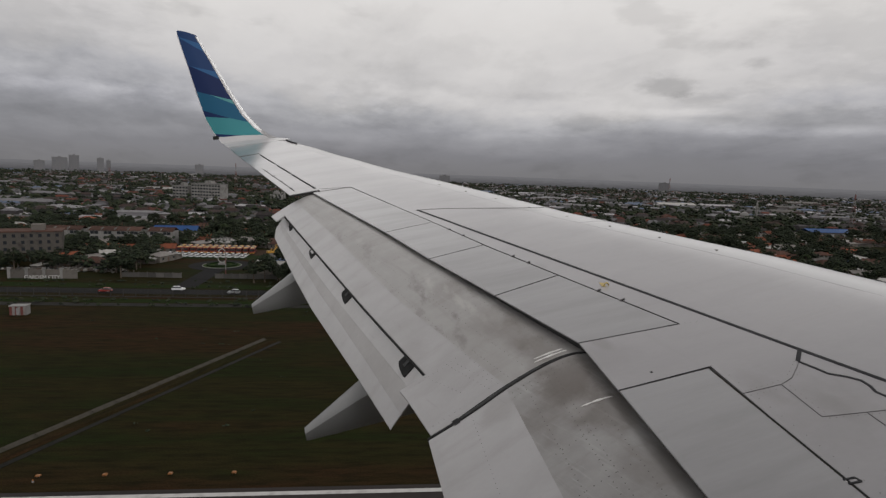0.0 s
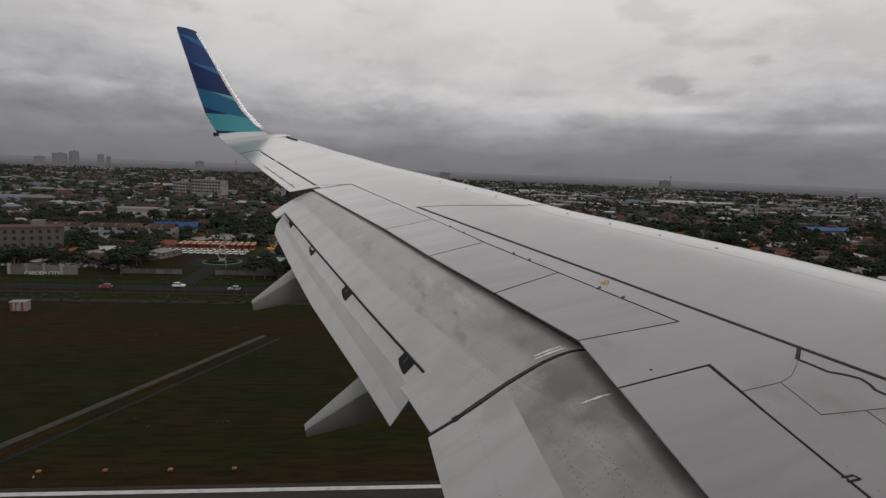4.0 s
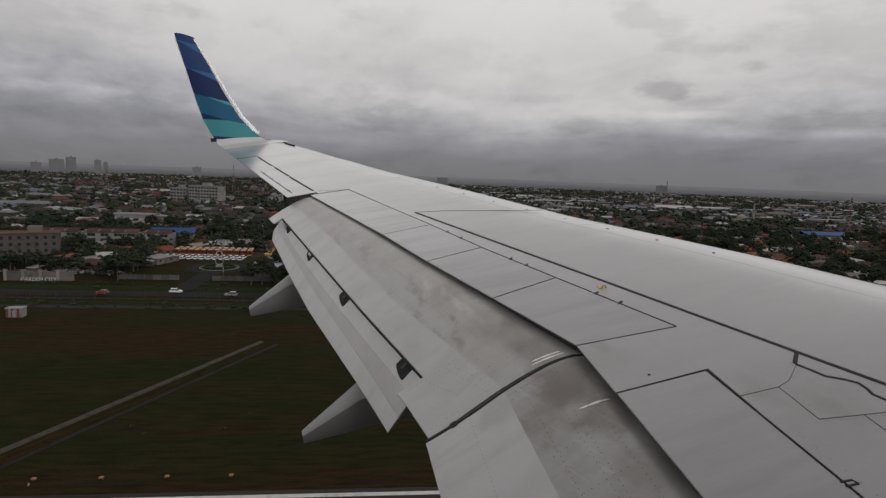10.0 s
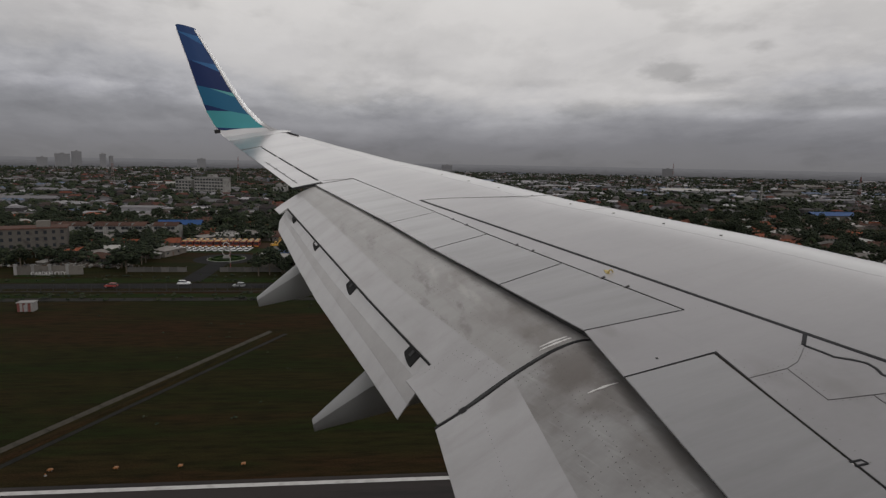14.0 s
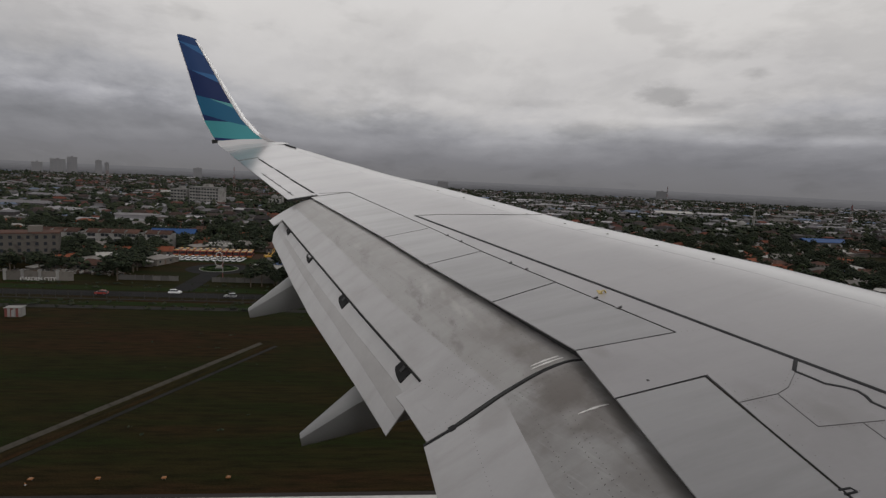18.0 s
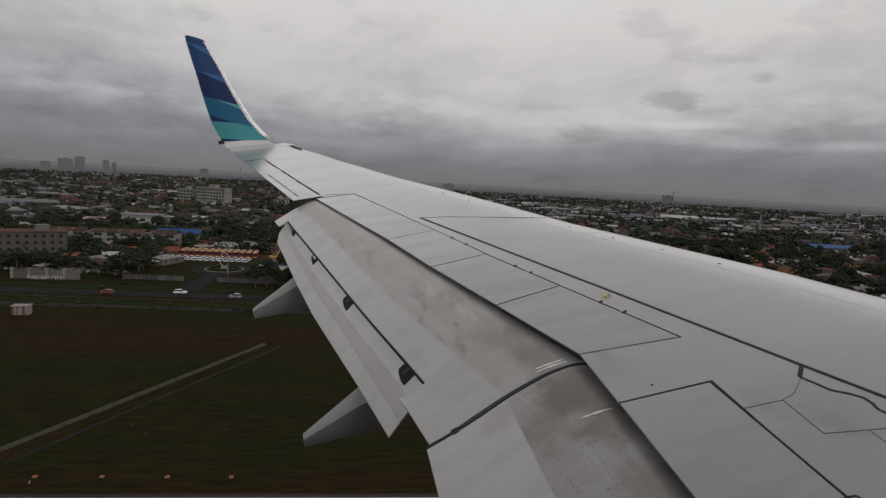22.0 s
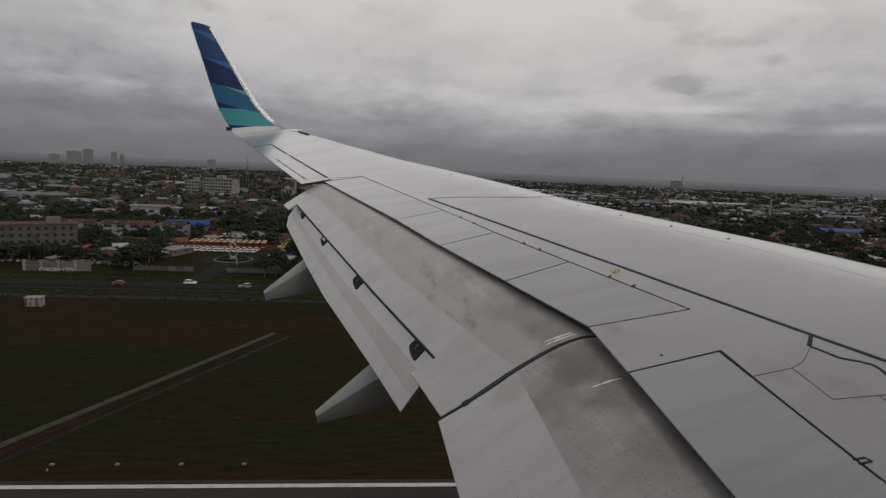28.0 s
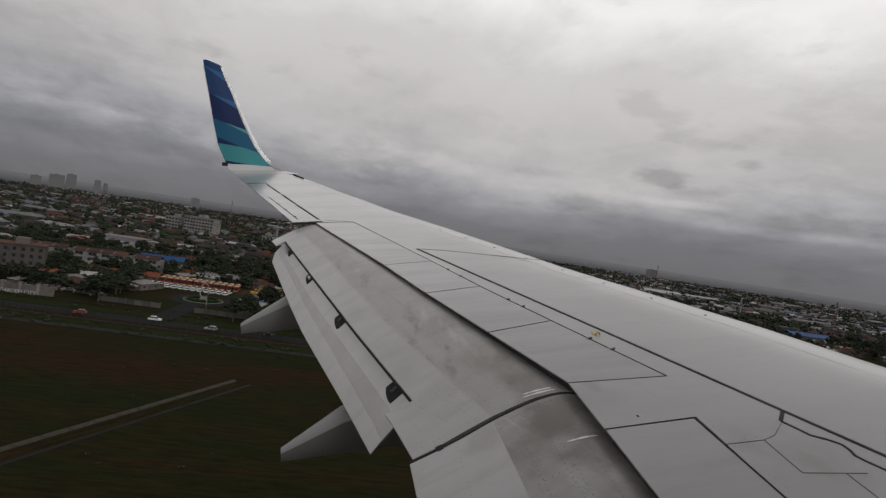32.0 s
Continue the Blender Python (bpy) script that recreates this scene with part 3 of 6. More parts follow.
part("tab_line", slab([(0.945, 13.6), (1.44, 11.6), (1.428, 11.6), (0.933, 13.6)], 0.01, 0.005), SEAM, ail)
for yy in (13.4, 12.9, 12.4, 11.8):
    xx = lerp(yy, [11.6, 13.6], [1.435, 0.94])
    part("tab_hinge", slab([(xx + 0.03, yy + 0.012), (xx + 0.03, yy - 0.012), (xx - 0.02, yy - 0.012), (xx - 0.02, yy + 0.012)], 0.01, 0.007), SEAM, ail)
part("end_rib", slab([(1.80, 11.40), (1.80, 11.34), (1.33, 11.325), (1.33, 11.36)], 0.03, 0.003), DARK, wing, "dark gap beside the aileron")


# ---- flaps: the surface falls away behind the wing's rear edge ----
DROP_U = [-0.5, -0.3, -0.1, 0.0, 0.2, 0.4, 0.7, 0.92, 1.18, 1.36, 1.8]
DROP_Z = [0.40, 0.205, 0.122, 0.090, 0.106, 0.155, 0.26, 0.36, 0.47, 0.53, 0.68]


def drop(u):
    # short average keeps the curve rounded
    return sum(lerp(u + d, DROP_U, DROP_Z) for d in (-0.08, -0.04, 0, 0.04, 0.08)) / 5


def lift(u, y):
    """Outboard the flap's nose lies close under the spoilers."""
    return lerp(y, [5.35, 7.5, 9.5, 11.3], [0.0, 0.038, 0.058, 0.064]) * lerp(u, [0.05, 0.75], [1.0, 0.0])


def F(u, y, dz=0.0):
    return Vector((trail(y) - u, y, top(y) - drop(u) + lift(u, y) + dz))


def flap_piece(ys, u0, u1, thick0, thick1, n=10):
    rows = []
    for y in ys:
        a, b = u0(y), u1(y)
        us = [a + (b - a) * k / n for k in range(n + 1)]
        rows.append([F(u, y) for u in us] + [F(u, y, -(thick0 + (thick1 - thick0) * (u - a) / (b - a))) for u in reversed(us)])
    return loft(bmesh.new(), rows)


main_te = lambda y: lerp(y, [6.03, 7.4, 11.03], [1.026, 0.933, 0.63])
split_o = lambda y: lerp(y, [5.37, 7.3, 9.2, 11.3], [0.672, 0.635, 0.47, 0.33])
outer = new("outboard_flap")
outer.parent = wing
outer["label"] = "lowered outboard flap with a dirty front strip"
ys_o = ys_between(6.03, 11.01, 10)
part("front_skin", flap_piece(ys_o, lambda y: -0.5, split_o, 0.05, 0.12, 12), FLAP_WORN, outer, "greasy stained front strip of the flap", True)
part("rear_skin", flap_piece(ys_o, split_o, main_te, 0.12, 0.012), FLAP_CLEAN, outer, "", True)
ys_t = ys_between(11.01, 11.30, 3)
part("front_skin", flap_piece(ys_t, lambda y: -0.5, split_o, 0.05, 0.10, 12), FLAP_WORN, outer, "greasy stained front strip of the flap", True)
part("end_skin", flap_piece(ys_t, split_o, lambda y: lerp(y, [11.01, 11.3], [0.785, 0.772]), 0.10, 0.012), FLAP_CLEAN, outer, "longer outer end of the flap", True)
ys_e = ys_between(5.378, 6.03, 4)
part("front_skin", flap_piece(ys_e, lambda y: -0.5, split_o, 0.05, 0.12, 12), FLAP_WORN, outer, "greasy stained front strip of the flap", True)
part("rear_skin", flap_piece(ys_e, split_o, lambda y: lerp(y, [5.38, 5.95], [1.365, 1.29]), 0.12, 0.012), FLAP_CLEAN, outer, "", True)
inner = new("inboard_flap")
inner.parent = wing
inner["label"] = "lowered inboard flap with riveted grey front strip"
ys_i = ys_between(1.2, 5.342, 10)
part("front_skin", flap_piece(ys_i, lambda y: -0.5, lambda y: 0.69, 0.05, 0.12, 16), FLAP_DIRTY, inner, "sooty riveted front strip of the flap", True)
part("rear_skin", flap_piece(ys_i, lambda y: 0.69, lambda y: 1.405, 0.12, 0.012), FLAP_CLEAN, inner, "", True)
# dark joint between the two flaps
jw = lambda u: lerp(u, [-0.2, 0.05, 0.35, 0.95, 1.13, 1.17, 1.4], [0.010, 0.011, 0.019, 0.026, 0.020, 0.009, 0.008])
ju = [k * 0.05 - 0.2 for k in range(33)]
part("flap_joint", loft(bmesh.new(), [[F(u, 5.36 - jw(u), 0.003), F(u, 5.36 + jw(u), 0.003), F(u, 5.36 + jw(u), -0.05), F(u, 5.36 - jw(u), -0.05)] for u in ju]), DARK, outer, "black rubber joint between two flaps")
part("joint_web", loft(bmesh.new(), [[F(u, 5.36 - jw(u) * 0.45, 0.008), F(u, 5.36 + jw(u) * 0.45, 0.008), F(u, 5.36 + jw(u) * 0.45, -0.01), F(u, 5.36 - jw(u) * 0.45, -0.01)] for u in ju[11:27]]), BAY, outer, "grey rubber web in the joint")
part("joint_clip", loft(bmesh.new(), [[F(u, 5.33, 0.006), F(u, 5.385, 0.006), F(u, 5.385, -0.02), F(u, 5.33, -0.02)] for u in (1.12, 1.17)]), DARK, outer)

# thin black strip drawn as the shadow line between main and aft flap
part("rear_shade", loft(bmesh.new(), [[F(main_te(y) - 0.05, y, -0.02), F(main_te(y) + 0.012, y, -0.016), F(main_te(y) + 0.012, y, -0.032), F(main_te(y) - 0.05, y, -0.04)] for y in ys_o]), DARK, outer, "black strip standing in for shade under the rear edge")

# aft flap, steeper, behind the main one
aft_te = lambda y: lerp(y, [6.1, 6.9, 7.6, 8.66, 9.6, 10.4, 11.1, 11.27], [1.40, 1.32, 1.26, 1.167, 1.05, 0.936, 0.837, 0.74])


def aft_pt(t, y, dz=0.0):
    u0, u1 = main_te(y) - 0.12, aft_te(y)
    z0 = drop(main_te(y)) + 0.035
    u = u0 + (u1 - u0) * t
    return Vector((trail(y) - u, y, top(y) - z0 - (u - u0) * (0.86 + 0.14 * t) + dz))


def aft_ring(y, t0, t1):
    ts = [t0 + (t1 - t0) * k / 5 for k in range(6)]
    return [aft_pt(t, y) for t in ts] + [aft_pt(t, y, -0.05 * (1 - t) - 0.006) for t in reversed(ts)]


aft = new("aft_flap")
aft.parent = wing
aft["label"] = "narrow aft flap hanging steeply down"
mid_from = lambda y: lerp(y, [6.1, 11.27], [0.45, 0.50])
mid_to = lambda y: lerp(y, [6.1, 8.0, 11.27], [0.76, 0.68, 0.63])
rows = ys_between(6.10, 11.27, 12)[:-1] + [11.1, 11.2, 11.27]
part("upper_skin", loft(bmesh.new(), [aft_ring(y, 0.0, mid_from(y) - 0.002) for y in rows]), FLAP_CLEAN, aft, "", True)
# flap white darkened and browned here, a crease's shading put into the colour
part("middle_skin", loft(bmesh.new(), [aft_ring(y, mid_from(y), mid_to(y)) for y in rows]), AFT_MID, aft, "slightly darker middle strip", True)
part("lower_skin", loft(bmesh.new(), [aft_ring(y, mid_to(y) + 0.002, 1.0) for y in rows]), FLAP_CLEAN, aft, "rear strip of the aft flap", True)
# linkage openings: raised black slabs stand in for their shaded depth
for y, half, t1, grip in ((6.47, 0.105, 0.385, 0.2), (8.15, 0.11, 0.375, 0.2), (9.61, 0.10, 0.36, 0.5), (10.80, 0.085, 0.38, 0.3)):
    rows = []
    for k in range(7):
        f = k / 3 - 1
        yy = y + half * f
        te = t1 * (1 - 0.16 * max(0.0, abs(f) - 0.55) - 0.10 * f)
        rows.append([aft_pt(0.0, yy - 0.03, 0.012), aft_pt(te, yy, 0.014), aft_pt(te, yy, -0.03), aft_pt(0.0, yy - 0.03, -0.03)])
    pocket = part("linkage_pocket", loft(bmesh.new(), rows), POCKET, aft, "black slab painted as the shade in a linkage opening")
    part("bracket", loft(bmesh.new(), [[aft_pt(0.03, yy - 0.03, 0.030), aft_pt(t1 * 0.78, yy, 0.019), aft_pt(t1 * 0.78, yy, -0.02), aft_pt(0.03, yy - 0.03, -0.02)] for yy in (y - half * grip, y + half * grip)]), FLAP_CLEAN if grip > 0.4 else BAY, pocket, "grey metal bracket")


# canoe-shaped fairings that hold the flap tracks
CANOE = [(0.0, 1.0), (0.45, 0.98), (0.82, 0.90), (1.0, 0.82), (0.96, 0.70), (0.74, 0.42), (0.50, 0.17), (0.25, 0.03), (0.0, 0.0)]


def canoe(y, x0, z0, h0, slope_t, slope_b, length):
    """A tapering fairing: rounded ridge, full shoulders and an undercut lower flank."""
    rings = []
    for k in range(15):
        q = length * (k / 14) ** 1.4
        zt = z0 + h0 / 2 + slope_t * lerp(q, [0, 0.7, 1.2, 2.2], [0, 0.7, 0.86, 0.98])
        zb = z0 - h0 / 2 + slope_b * q
        w = 0.17 * min(1.0, 0.34 + q * 0.9)
        half = [(w * a, zb + (zt - zb) * b) for a, b in CANOE]
        rings.append([Vector((x0 + q + (0.02 if k == 0 else 0) * (1 - 2 * abs((z - zb) / (zt - zb) - 0.5)), y + a, z)) for a, z in half] + [Vector((x0 + q, y - a, z)) for a, z in half[-2:0:-1]])
    return loft(bmesh.new(), rings)


part("flap_track_fairing", canoe(10.0, 0.484, -0.421, 0.16, 0.565, 0.0, 2.2), FAIRING, wing, "grey canoe-shaped flap track fairing", True)
part("flap_track_fairing", canoe(7.15, 1.01, -0.980, 0.15, 0.595, 0.0, 2.2), FAIRING, wing, "grey canoe-shaped flap track fairing", True)

# ---- winglet ----
TZ = top(17.1)
SECT = [(-0.50, -0.0525, 0.11, 1.66), (-0.25, -0.022, 0.05, 1.50), (-0.09, 0.022, -0.015, 1.32), (0.01, 0.17, -0.105, 1.17), (0.03, 0.20, -0.13, 1.13), (0.08, 0.36, -0.20, 0.945), (0.16, 0.67, -0.31, 0.695), (0.31, 1.26, -0.40, 0.42), (0.50, 2.0, -0.49, 0.145), (0.68, 2.74, -0.59, -0.13)]

FLUSH = [0.02, 0.12, 0.5] + [1.0] * 7          # the fairing starts level with the wing's skin
DIP = [0.0, 0.0, 0.025, 0.09, 0.09, 0.06, 0.02, 0.0, 0.0, 0.0]     # and dips towards its front


def winglet_ring(k, x_from=0.0, x_to=1.0, grow=0.0):
    yo, h, xt, xl = SECT[k]
    a, b = SECT[max(0, k - 1)], SECT[min(len(SECT) - 1, k + 1)]
    d = Vector((0, b[0] - a[0], b[1] - a[1])).normalized()
    nrm = Vector((0, -d.z, d.y))
    c = xl - xt
    tip = 1 if k == len(SECT) - 1 else 0
    pts = []
    for j in range(9):
        t = x_from + (x_to - x_from) * j / 8
        th = 0.055 * c * FLUSH[k] * math.sqrt(max(0.0, 1 - t)) * min(1, t * 2.5 + 0.06) + grow
        pts.append(Vector((xt + c * t, 17.1 + yo, TZ + h - DIP[k] * t + tip * (0.08 - 0.17 * t))) + nrm * th)
    for j in reversed(range(9)):
        t = x_from + (x_to - x_from) * j / 8
        th = 0.045 * c * math.sqrt(max(0.0, 1 - t)) * min(1, t * 2.5 + 0.06) + grow
        pts.append(Vector((xt + c * t, 17.1 + yo, TZ + h - DIP[k] * t + tip * (0.08 - 0.17 * t))) - nrm * th)
    return pts


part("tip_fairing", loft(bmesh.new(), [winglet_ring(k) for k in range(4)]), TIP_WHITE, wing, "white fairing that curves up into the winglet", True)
winglet = part("winglet", loft(bmesh.new(), [winglet_ring(k) for k in range(3, len(SECT))]), LIVERY, wing, "upswept winglet banded in navy, blue and aqua", True)
cap_rings = []
for k in range(4):
    f = k / 3
    ring = winglet_ring(len(SECT) - 1)
    mid = sum(ring, Vector()) / len(ring)
    cap_rings.append([p.lerp(mid, 0.55 * f * f) + Vector((0, 0.012 * f, 0.055 * math.sin(f * math.pi / 2))) for p in ring])
part("tip_cap", loft(bmesh.new(), cap_rings), LIVERY, winglet, "rounded navy tip cap", True)
part("rear_edge", loft(bmesh.new(), [[q + d for d in (Vector((-0.012, 0.0, 0)), Vector((0.004, 0.008, 0)), Vector((0.004, -0.008, 0)))] for q in [Vector((x, 17.1 + y, TZ + h)) for y, h, x, _ in SECT[2:]]]), BARE, winglet, "thin bare metal rear edge")
part("front_edge", loft(bmesh.new(), [winglet_ring(k, 0.875, 1.0, 0.009) for k in range(2, len(SECT))]), SLAT, winglet, "pale metal front edge", True)
part("tail_light", box(bmesh.new(), (-0.22, 17.08, TZ + 0.13), (-0.08, 17.16, TZ + 0.22)), DARK, winglet, "small dark tail light housing")
part("navigation_light", loft(bmesh.new(), [[W(lead(y) - 0.185 + d, y, 0.006), W(lead(y) - 0.14, y, 0.001), W(lead(y) - 0.14, y, -0.03), W(lead(y) - 0.185 + d, y, -0.03)] for y, d in ((15.95, 0.035), (16.2, 0.01), (16.4, 0.0), (16.58, 0.02))]), DARK, wing, "dark navigation light window")


# ---- slats along the front edge ----
def slat_ring(y):
    le, a = lead(y), nose(y)
    h = 0.17 * a
    up, dn = [], []
    for k in range(10):
        e = 0.35 + 0.65 * k / 9
        x = le - a + a * e
        z = -h * (1 - math.sqrt(max(0.0, 1 - e * e)))
        up.append(W(x + 0.006 * e, y, z + lerp(e, [0.35, 0.6], [0.0012, 0.004])))
        dn.append(W(x - 0.02, y, z - 0.012))
    return up + dn[::-1]


for a, b in ((1.0, 4.3), (4.31, 7.9), (7.91, 11.6), (11.61, 15.6)):
    part("slat", loft(bmesh.new(), [slat_ring(y) for y in ys_between(a, b, 6)]), SLAT, wing, "pale metal slat along the front edge", True)
for k in range(8):
    y = 10.64 - 0.60 * k
    x = lerp(y, [5.85, 6.45, 7.63, 8.84, 10.03, 10.64], [6.09, 5.81, 5.21, 4.63, 4.08, 3.81])
    bm = bmesh.new()
    e = (x - lead(y) + nose(y)) / nose(y)
    z = -0.17 * nose(y) * (1 - math.sqrt(max(0, 1 - max(0, e) ** 2)))
    tube(bm, W(x, y, z - 0.005), W(x, y, z + 0.008), 0.020, 0.017, 10)
    part("fastener", bm, RIVET, wing, "dark round fastener on the slat")


# ---- painted lines, seams and rivets on the upper skin ----
def strip(pts, width, material, name, dz=0.003, parent=None, label=""):
    """A flat ribbon along points (x, y) of the upper surface."""
    bm = bmesh.new()
    P = [Vector(p) for p in pts]
    L, R = [], []
    for i, p in enumerate(P):
        d = (P[min(i + 1, len(P) - 1)] - P[max(i - 1, 0)]).normalized()
        n = Vector((-d.y, d.x)) * width / 2
        L.append(p + n)
        R.append(p - n)
    rows = [[W(l.x, l.y, dz), W(r.x, r.y, dz), W(r.x, r.y, dz - 0.004), W(l.x, l.y, dz - 0.004)] for l, r in zip(L, R)]
    loft(bm, rows)
    return part(name, bm, material, parent or wing, label)


strip([(3.11, 9.49), (3.78, 7.72), (4.31, 6.33), (4.97, 4.57), (5.18, 4.02), (5.75, 2.5)], 0.037, LINE, "walkway_line", 0.003, None, "dark painted walkway border")
strip([(3.10, 9.49), (3.5, 9.35), (4.1, 9.02), (4.78, 8.66)], 0.008, SEAM, "walkway_line", 0.003, None, "thin painted walkway border")
strip([(4.965, 4.555), (4.83, 4.445)], 0.032, LINE, "walkway_line", 0.0045)
strip([(4.83, 4.44), (4.87, 4.33), (4.895, 4.24), (4.98, 4.16), (5.03, 4.09), (5.025, 4.02), (5.0, 3.96), (5.02, 3.89), (5.1, 3.7)], 0.023, LINE, "walkway_line", 0.003, None, "wavy dark painted border")
strip([(2.385, 11.285), (1.73, 11.318)], 0.006, SEAM, "panel_seam")
strip([(2.385, 11.285), (1.88, 11.47)], 0.004, SEAM, "panel_seam")
for a, b in (((4.16, 4.29), (4.49, 4.27)), ((4.49, 4.27), (4.62, 4.30)), ((4.62, 4.30), (4.81, 4.42)), ((4.49, 4.27), (4.45, 3.90)), ((4.45, 3.90), (4.90, 3.79)), ((4.75, 3.83), (4.70, 3.3))):
    strip([a, b], 0.0042, SEAM, "panel_seam")
strip([(4.09, 3.445), (4.165, 3.435), (4.175, 3.40)], 0.012, LINE, "panel_seam", 0.004)
strip([(4.09, 3.41), (4.175, 3.40)], 0.012, LINE, "panel_seam", 0.0045)
# open dark gaps round the spoilers
for a, b, w in (((3.915, 6.604), (3.118, 6.455), 0.008), ((3.505, 7.765), (2.768, 7.66), 0.005), ((3.168, 8.87), (2.474, 8.803), 0.002), ((4.393, 5.262), (4.05, 5.29), 0.006), ((4.05, 5.29), (3.445, 5.342), 0.004), ((4.39, 5.265), (3.915, 6.604), 0.008), ((3.915, 6.604), (3.505, 7.765), 0.006), ((3.505, 7.765), (3.168, 8.87), 0.004), ((3.168, 8.87), (2.38, 11.27), 0.003), ((4.175, 4.645), (3.385, 4.66), 0.008), ((4.175, 4.645), (3.98, 1.0), 0.009)):
    strip([a, b], w, DARK, "panel_gap", 0.002, None, "black gap at the spoiler's edge")
# hinge line of the spoilers, broken by small hinge covers
for y in (8.49, 8.20, 7.296, 7.055, 6.128, 5.86):
    x = hinge(y)
    k = lerp(y, [5.86, 8.5], [1.0, 0.6])
    cover = part("hinge_cover", slab([(x + 0.055 * k, y + 0.030), (x + 0.055 * k, y - 0.006), (x - 0.012, y - 0.022), (x - 0.012, y + 0.014)], 0.016, 0.014), WHITE, wing, "small pale hinge cover")
    # dark patch beside the cover, painted as its small shadow
    part("hinge_shade", slab([(x + 0.050 * k, y - 0.008), (x + 0.050 * k, y - 0.022), (x - 0.004, y - 0.038), (x - 0.004, y - 0.024)], 0.004, 0.005), DARK, cover, "dark patch painted as the hinge cover's shade")


def rivets(points, r, surf, name="rivet_row", parent=None):
    bm = bmesh.new()
    for a, b in points:
        vs = []
        for k in range(6):
            vs.append(bm.verts.new(surf(a + r * math.cos(k * math.tau / 6), b + r * math.sin(k * math.tau / 6), 0.0035)))
        bm.faces.new(vs)
    ob = part(name, fix(bm), RIVET, parent or wing, "rows of small dark rivet heads")
    ob["kind"] = "stuff"


def along(a, b, step):
    n = max(1, int(math.dist(a, b) / step))
    return [(a[0] + (b[0] - a[0]) * k / n, a[1] + (b[1] - a[1]) * k / n) for k in range(n + 1)]


rv = []
for a, b in (((4.20, 4.30), (4.50, 4.31)), ((4.20, 4.25), (4.46, 4.23)), ((4.53, 4.23), (4.50, 3.93)), ((4.48, 3.87), (4.9, 3.76)), ((4.86, 4.40), (4.68, 4.31)), ((4.80, 4.45), (4.62, 4.34)), ((4.44, 5.25), (4.6, 5.22))):
    rv += along(a, b, 0.045)
rv += along((4.235, 4.5), (4.16, 2.6), 0.10)
rivets(rv, 0.0042, W)
rv = []
for a, b in (((0.08, 5.28), (0.66, 5.26)), ((0.08, 5.22), (0.66, 5.20)), ((0.30, 5.2), (0.34, 2.6)), ((0.36, 5.2), (0.40, 2.6)), ((0.55, 5.1), (0.58, 2.6)), ((0.14, 4.7), (0.16, 2.6)), ((0.22, 4.1), (0.6, 4.1)), ((0.22, 3.7), (0.6, 3.7)), ((0.22, 4.5), (0.6, 4.48))):
    rv += along(a, b, 0.05)
rivets(rv, 0.0047, lambda u, y, dz: F(u, y, dz), parent=inner)
rv = []
for a, b in (((1.02, 5.30), (1.06, 3.9)), ((0.95, 5.6), (1.05, 6.0)), ((1.05, 5.45), (1.30, 5.45)), ((0.72, 5.5), (0.78, 5.9)), ((0.78, 5.45), (0.84, 5.95)), ((1.12, 5.98), (0.75, 5.98))):
    rv += along(a, b, 0.045)
for u in (0.10, 0.44):
    rv += along((u, 5.42), (u * 0.8, 9.5), 0.06)
rv += along((0.70, 5.45), (0.42, 9.5), 0.07) + along((0.60, 5.45), (0.60, 5.95), 0.045)
for y in (6.5, 7.0, 7.5, 8.05, 8.6):
    rv += along((0.08, y), (0.36, y), 0.05)
rivets(rv, 0.0036, lambda u, y, dz: F(u, y, dz), parent=outer)
# scuffs worn to bare metal on the flap
for y, u0, u1 in ((5.425, 0.055, 0.355), (5.46, 0.07, 0.33), (4.735, 0.005, 0.265)):
    n = 7
    part("scuff", loft(bmesh.new(), [[F(u, y - w + o, 0.003), F(u, y + w + o, 0.003), F(u, y + w + o, -0.002), F(u, y - w + o, -0.002)] for u, w, o in [(u0 + (u1 - u0) * k / n, 0.001 + 0.008 * math.sin(math.pi * (k + 0.4) / (n + 0.8)) * (1 + 0.4 * math.sin(k * 2.3)), 0.012 * (k / n) ** 2) for k in range(n + 1)]]), BARE, outer if y > 5.36 else inner, "bright scuffed metal streak")
# lifting ring
bm = bmesh.new()
rr = []
for k in range(13):
    a = math.pi * k / 12
    c = W(4.23 + 0.026 * math.cos(a), 6.17, 0.032 * math.sin(a))
    rr.append([c + Vector((0.008 * math.cos(b) * math.cos(a), 0.008 * math.sin(b), 0.008 * math.cos(b) * math.sin(a))) for b in [math.tau * j / 6 for j in range(6)]])
loft(bm, rr)
part("tie_ring", bm, BRASS, wing, "small yellow tie-down ring", True)
part("ring_base", slab([(4.20, 6.25), (4.235, 6.23), (4.22, 6.16), (4.18, 6.18)], 0.008, 0.006), BRASS, wing)
part("drain_hole", slab([(3.748, 4.766), (3.748, 4.748), (3.730, 4.748), (3.730, 4.766)], 0.006, 0.003), DARK, wing)


# ---- fuselage side with its cabin window ----
# out of view; added to keep sky and sun off the inner wing
FY, FZ, FR = -0.22, 1.9, 1.88


def hull(x, a, r=FR):
    return Vector((x, FY + r * math.cos(a), FZ + r * math.sin(a)))


fuselage = new("fuselage")
fuselage.parent = wing
fuselage["label"] = "unseen white fuselage tube with an oval window, shading the wing"
WX, WA = 1.60, 0.30            # window centre along the hull and round it
xs = [-14 + 2.0 * k for k in range(7)] + [0.2 + 0.07 * k for k in range(40)] + [3.2 + 1.4 * k for k in range(9)]
angs = [-math.pi + math.tau * k / 40 for k in range(41)]
angs = sorted(set([a for a in angs if not -0.1 < a < 0.85] + [-0.1 + 0.03 * k for k in range(32)]))


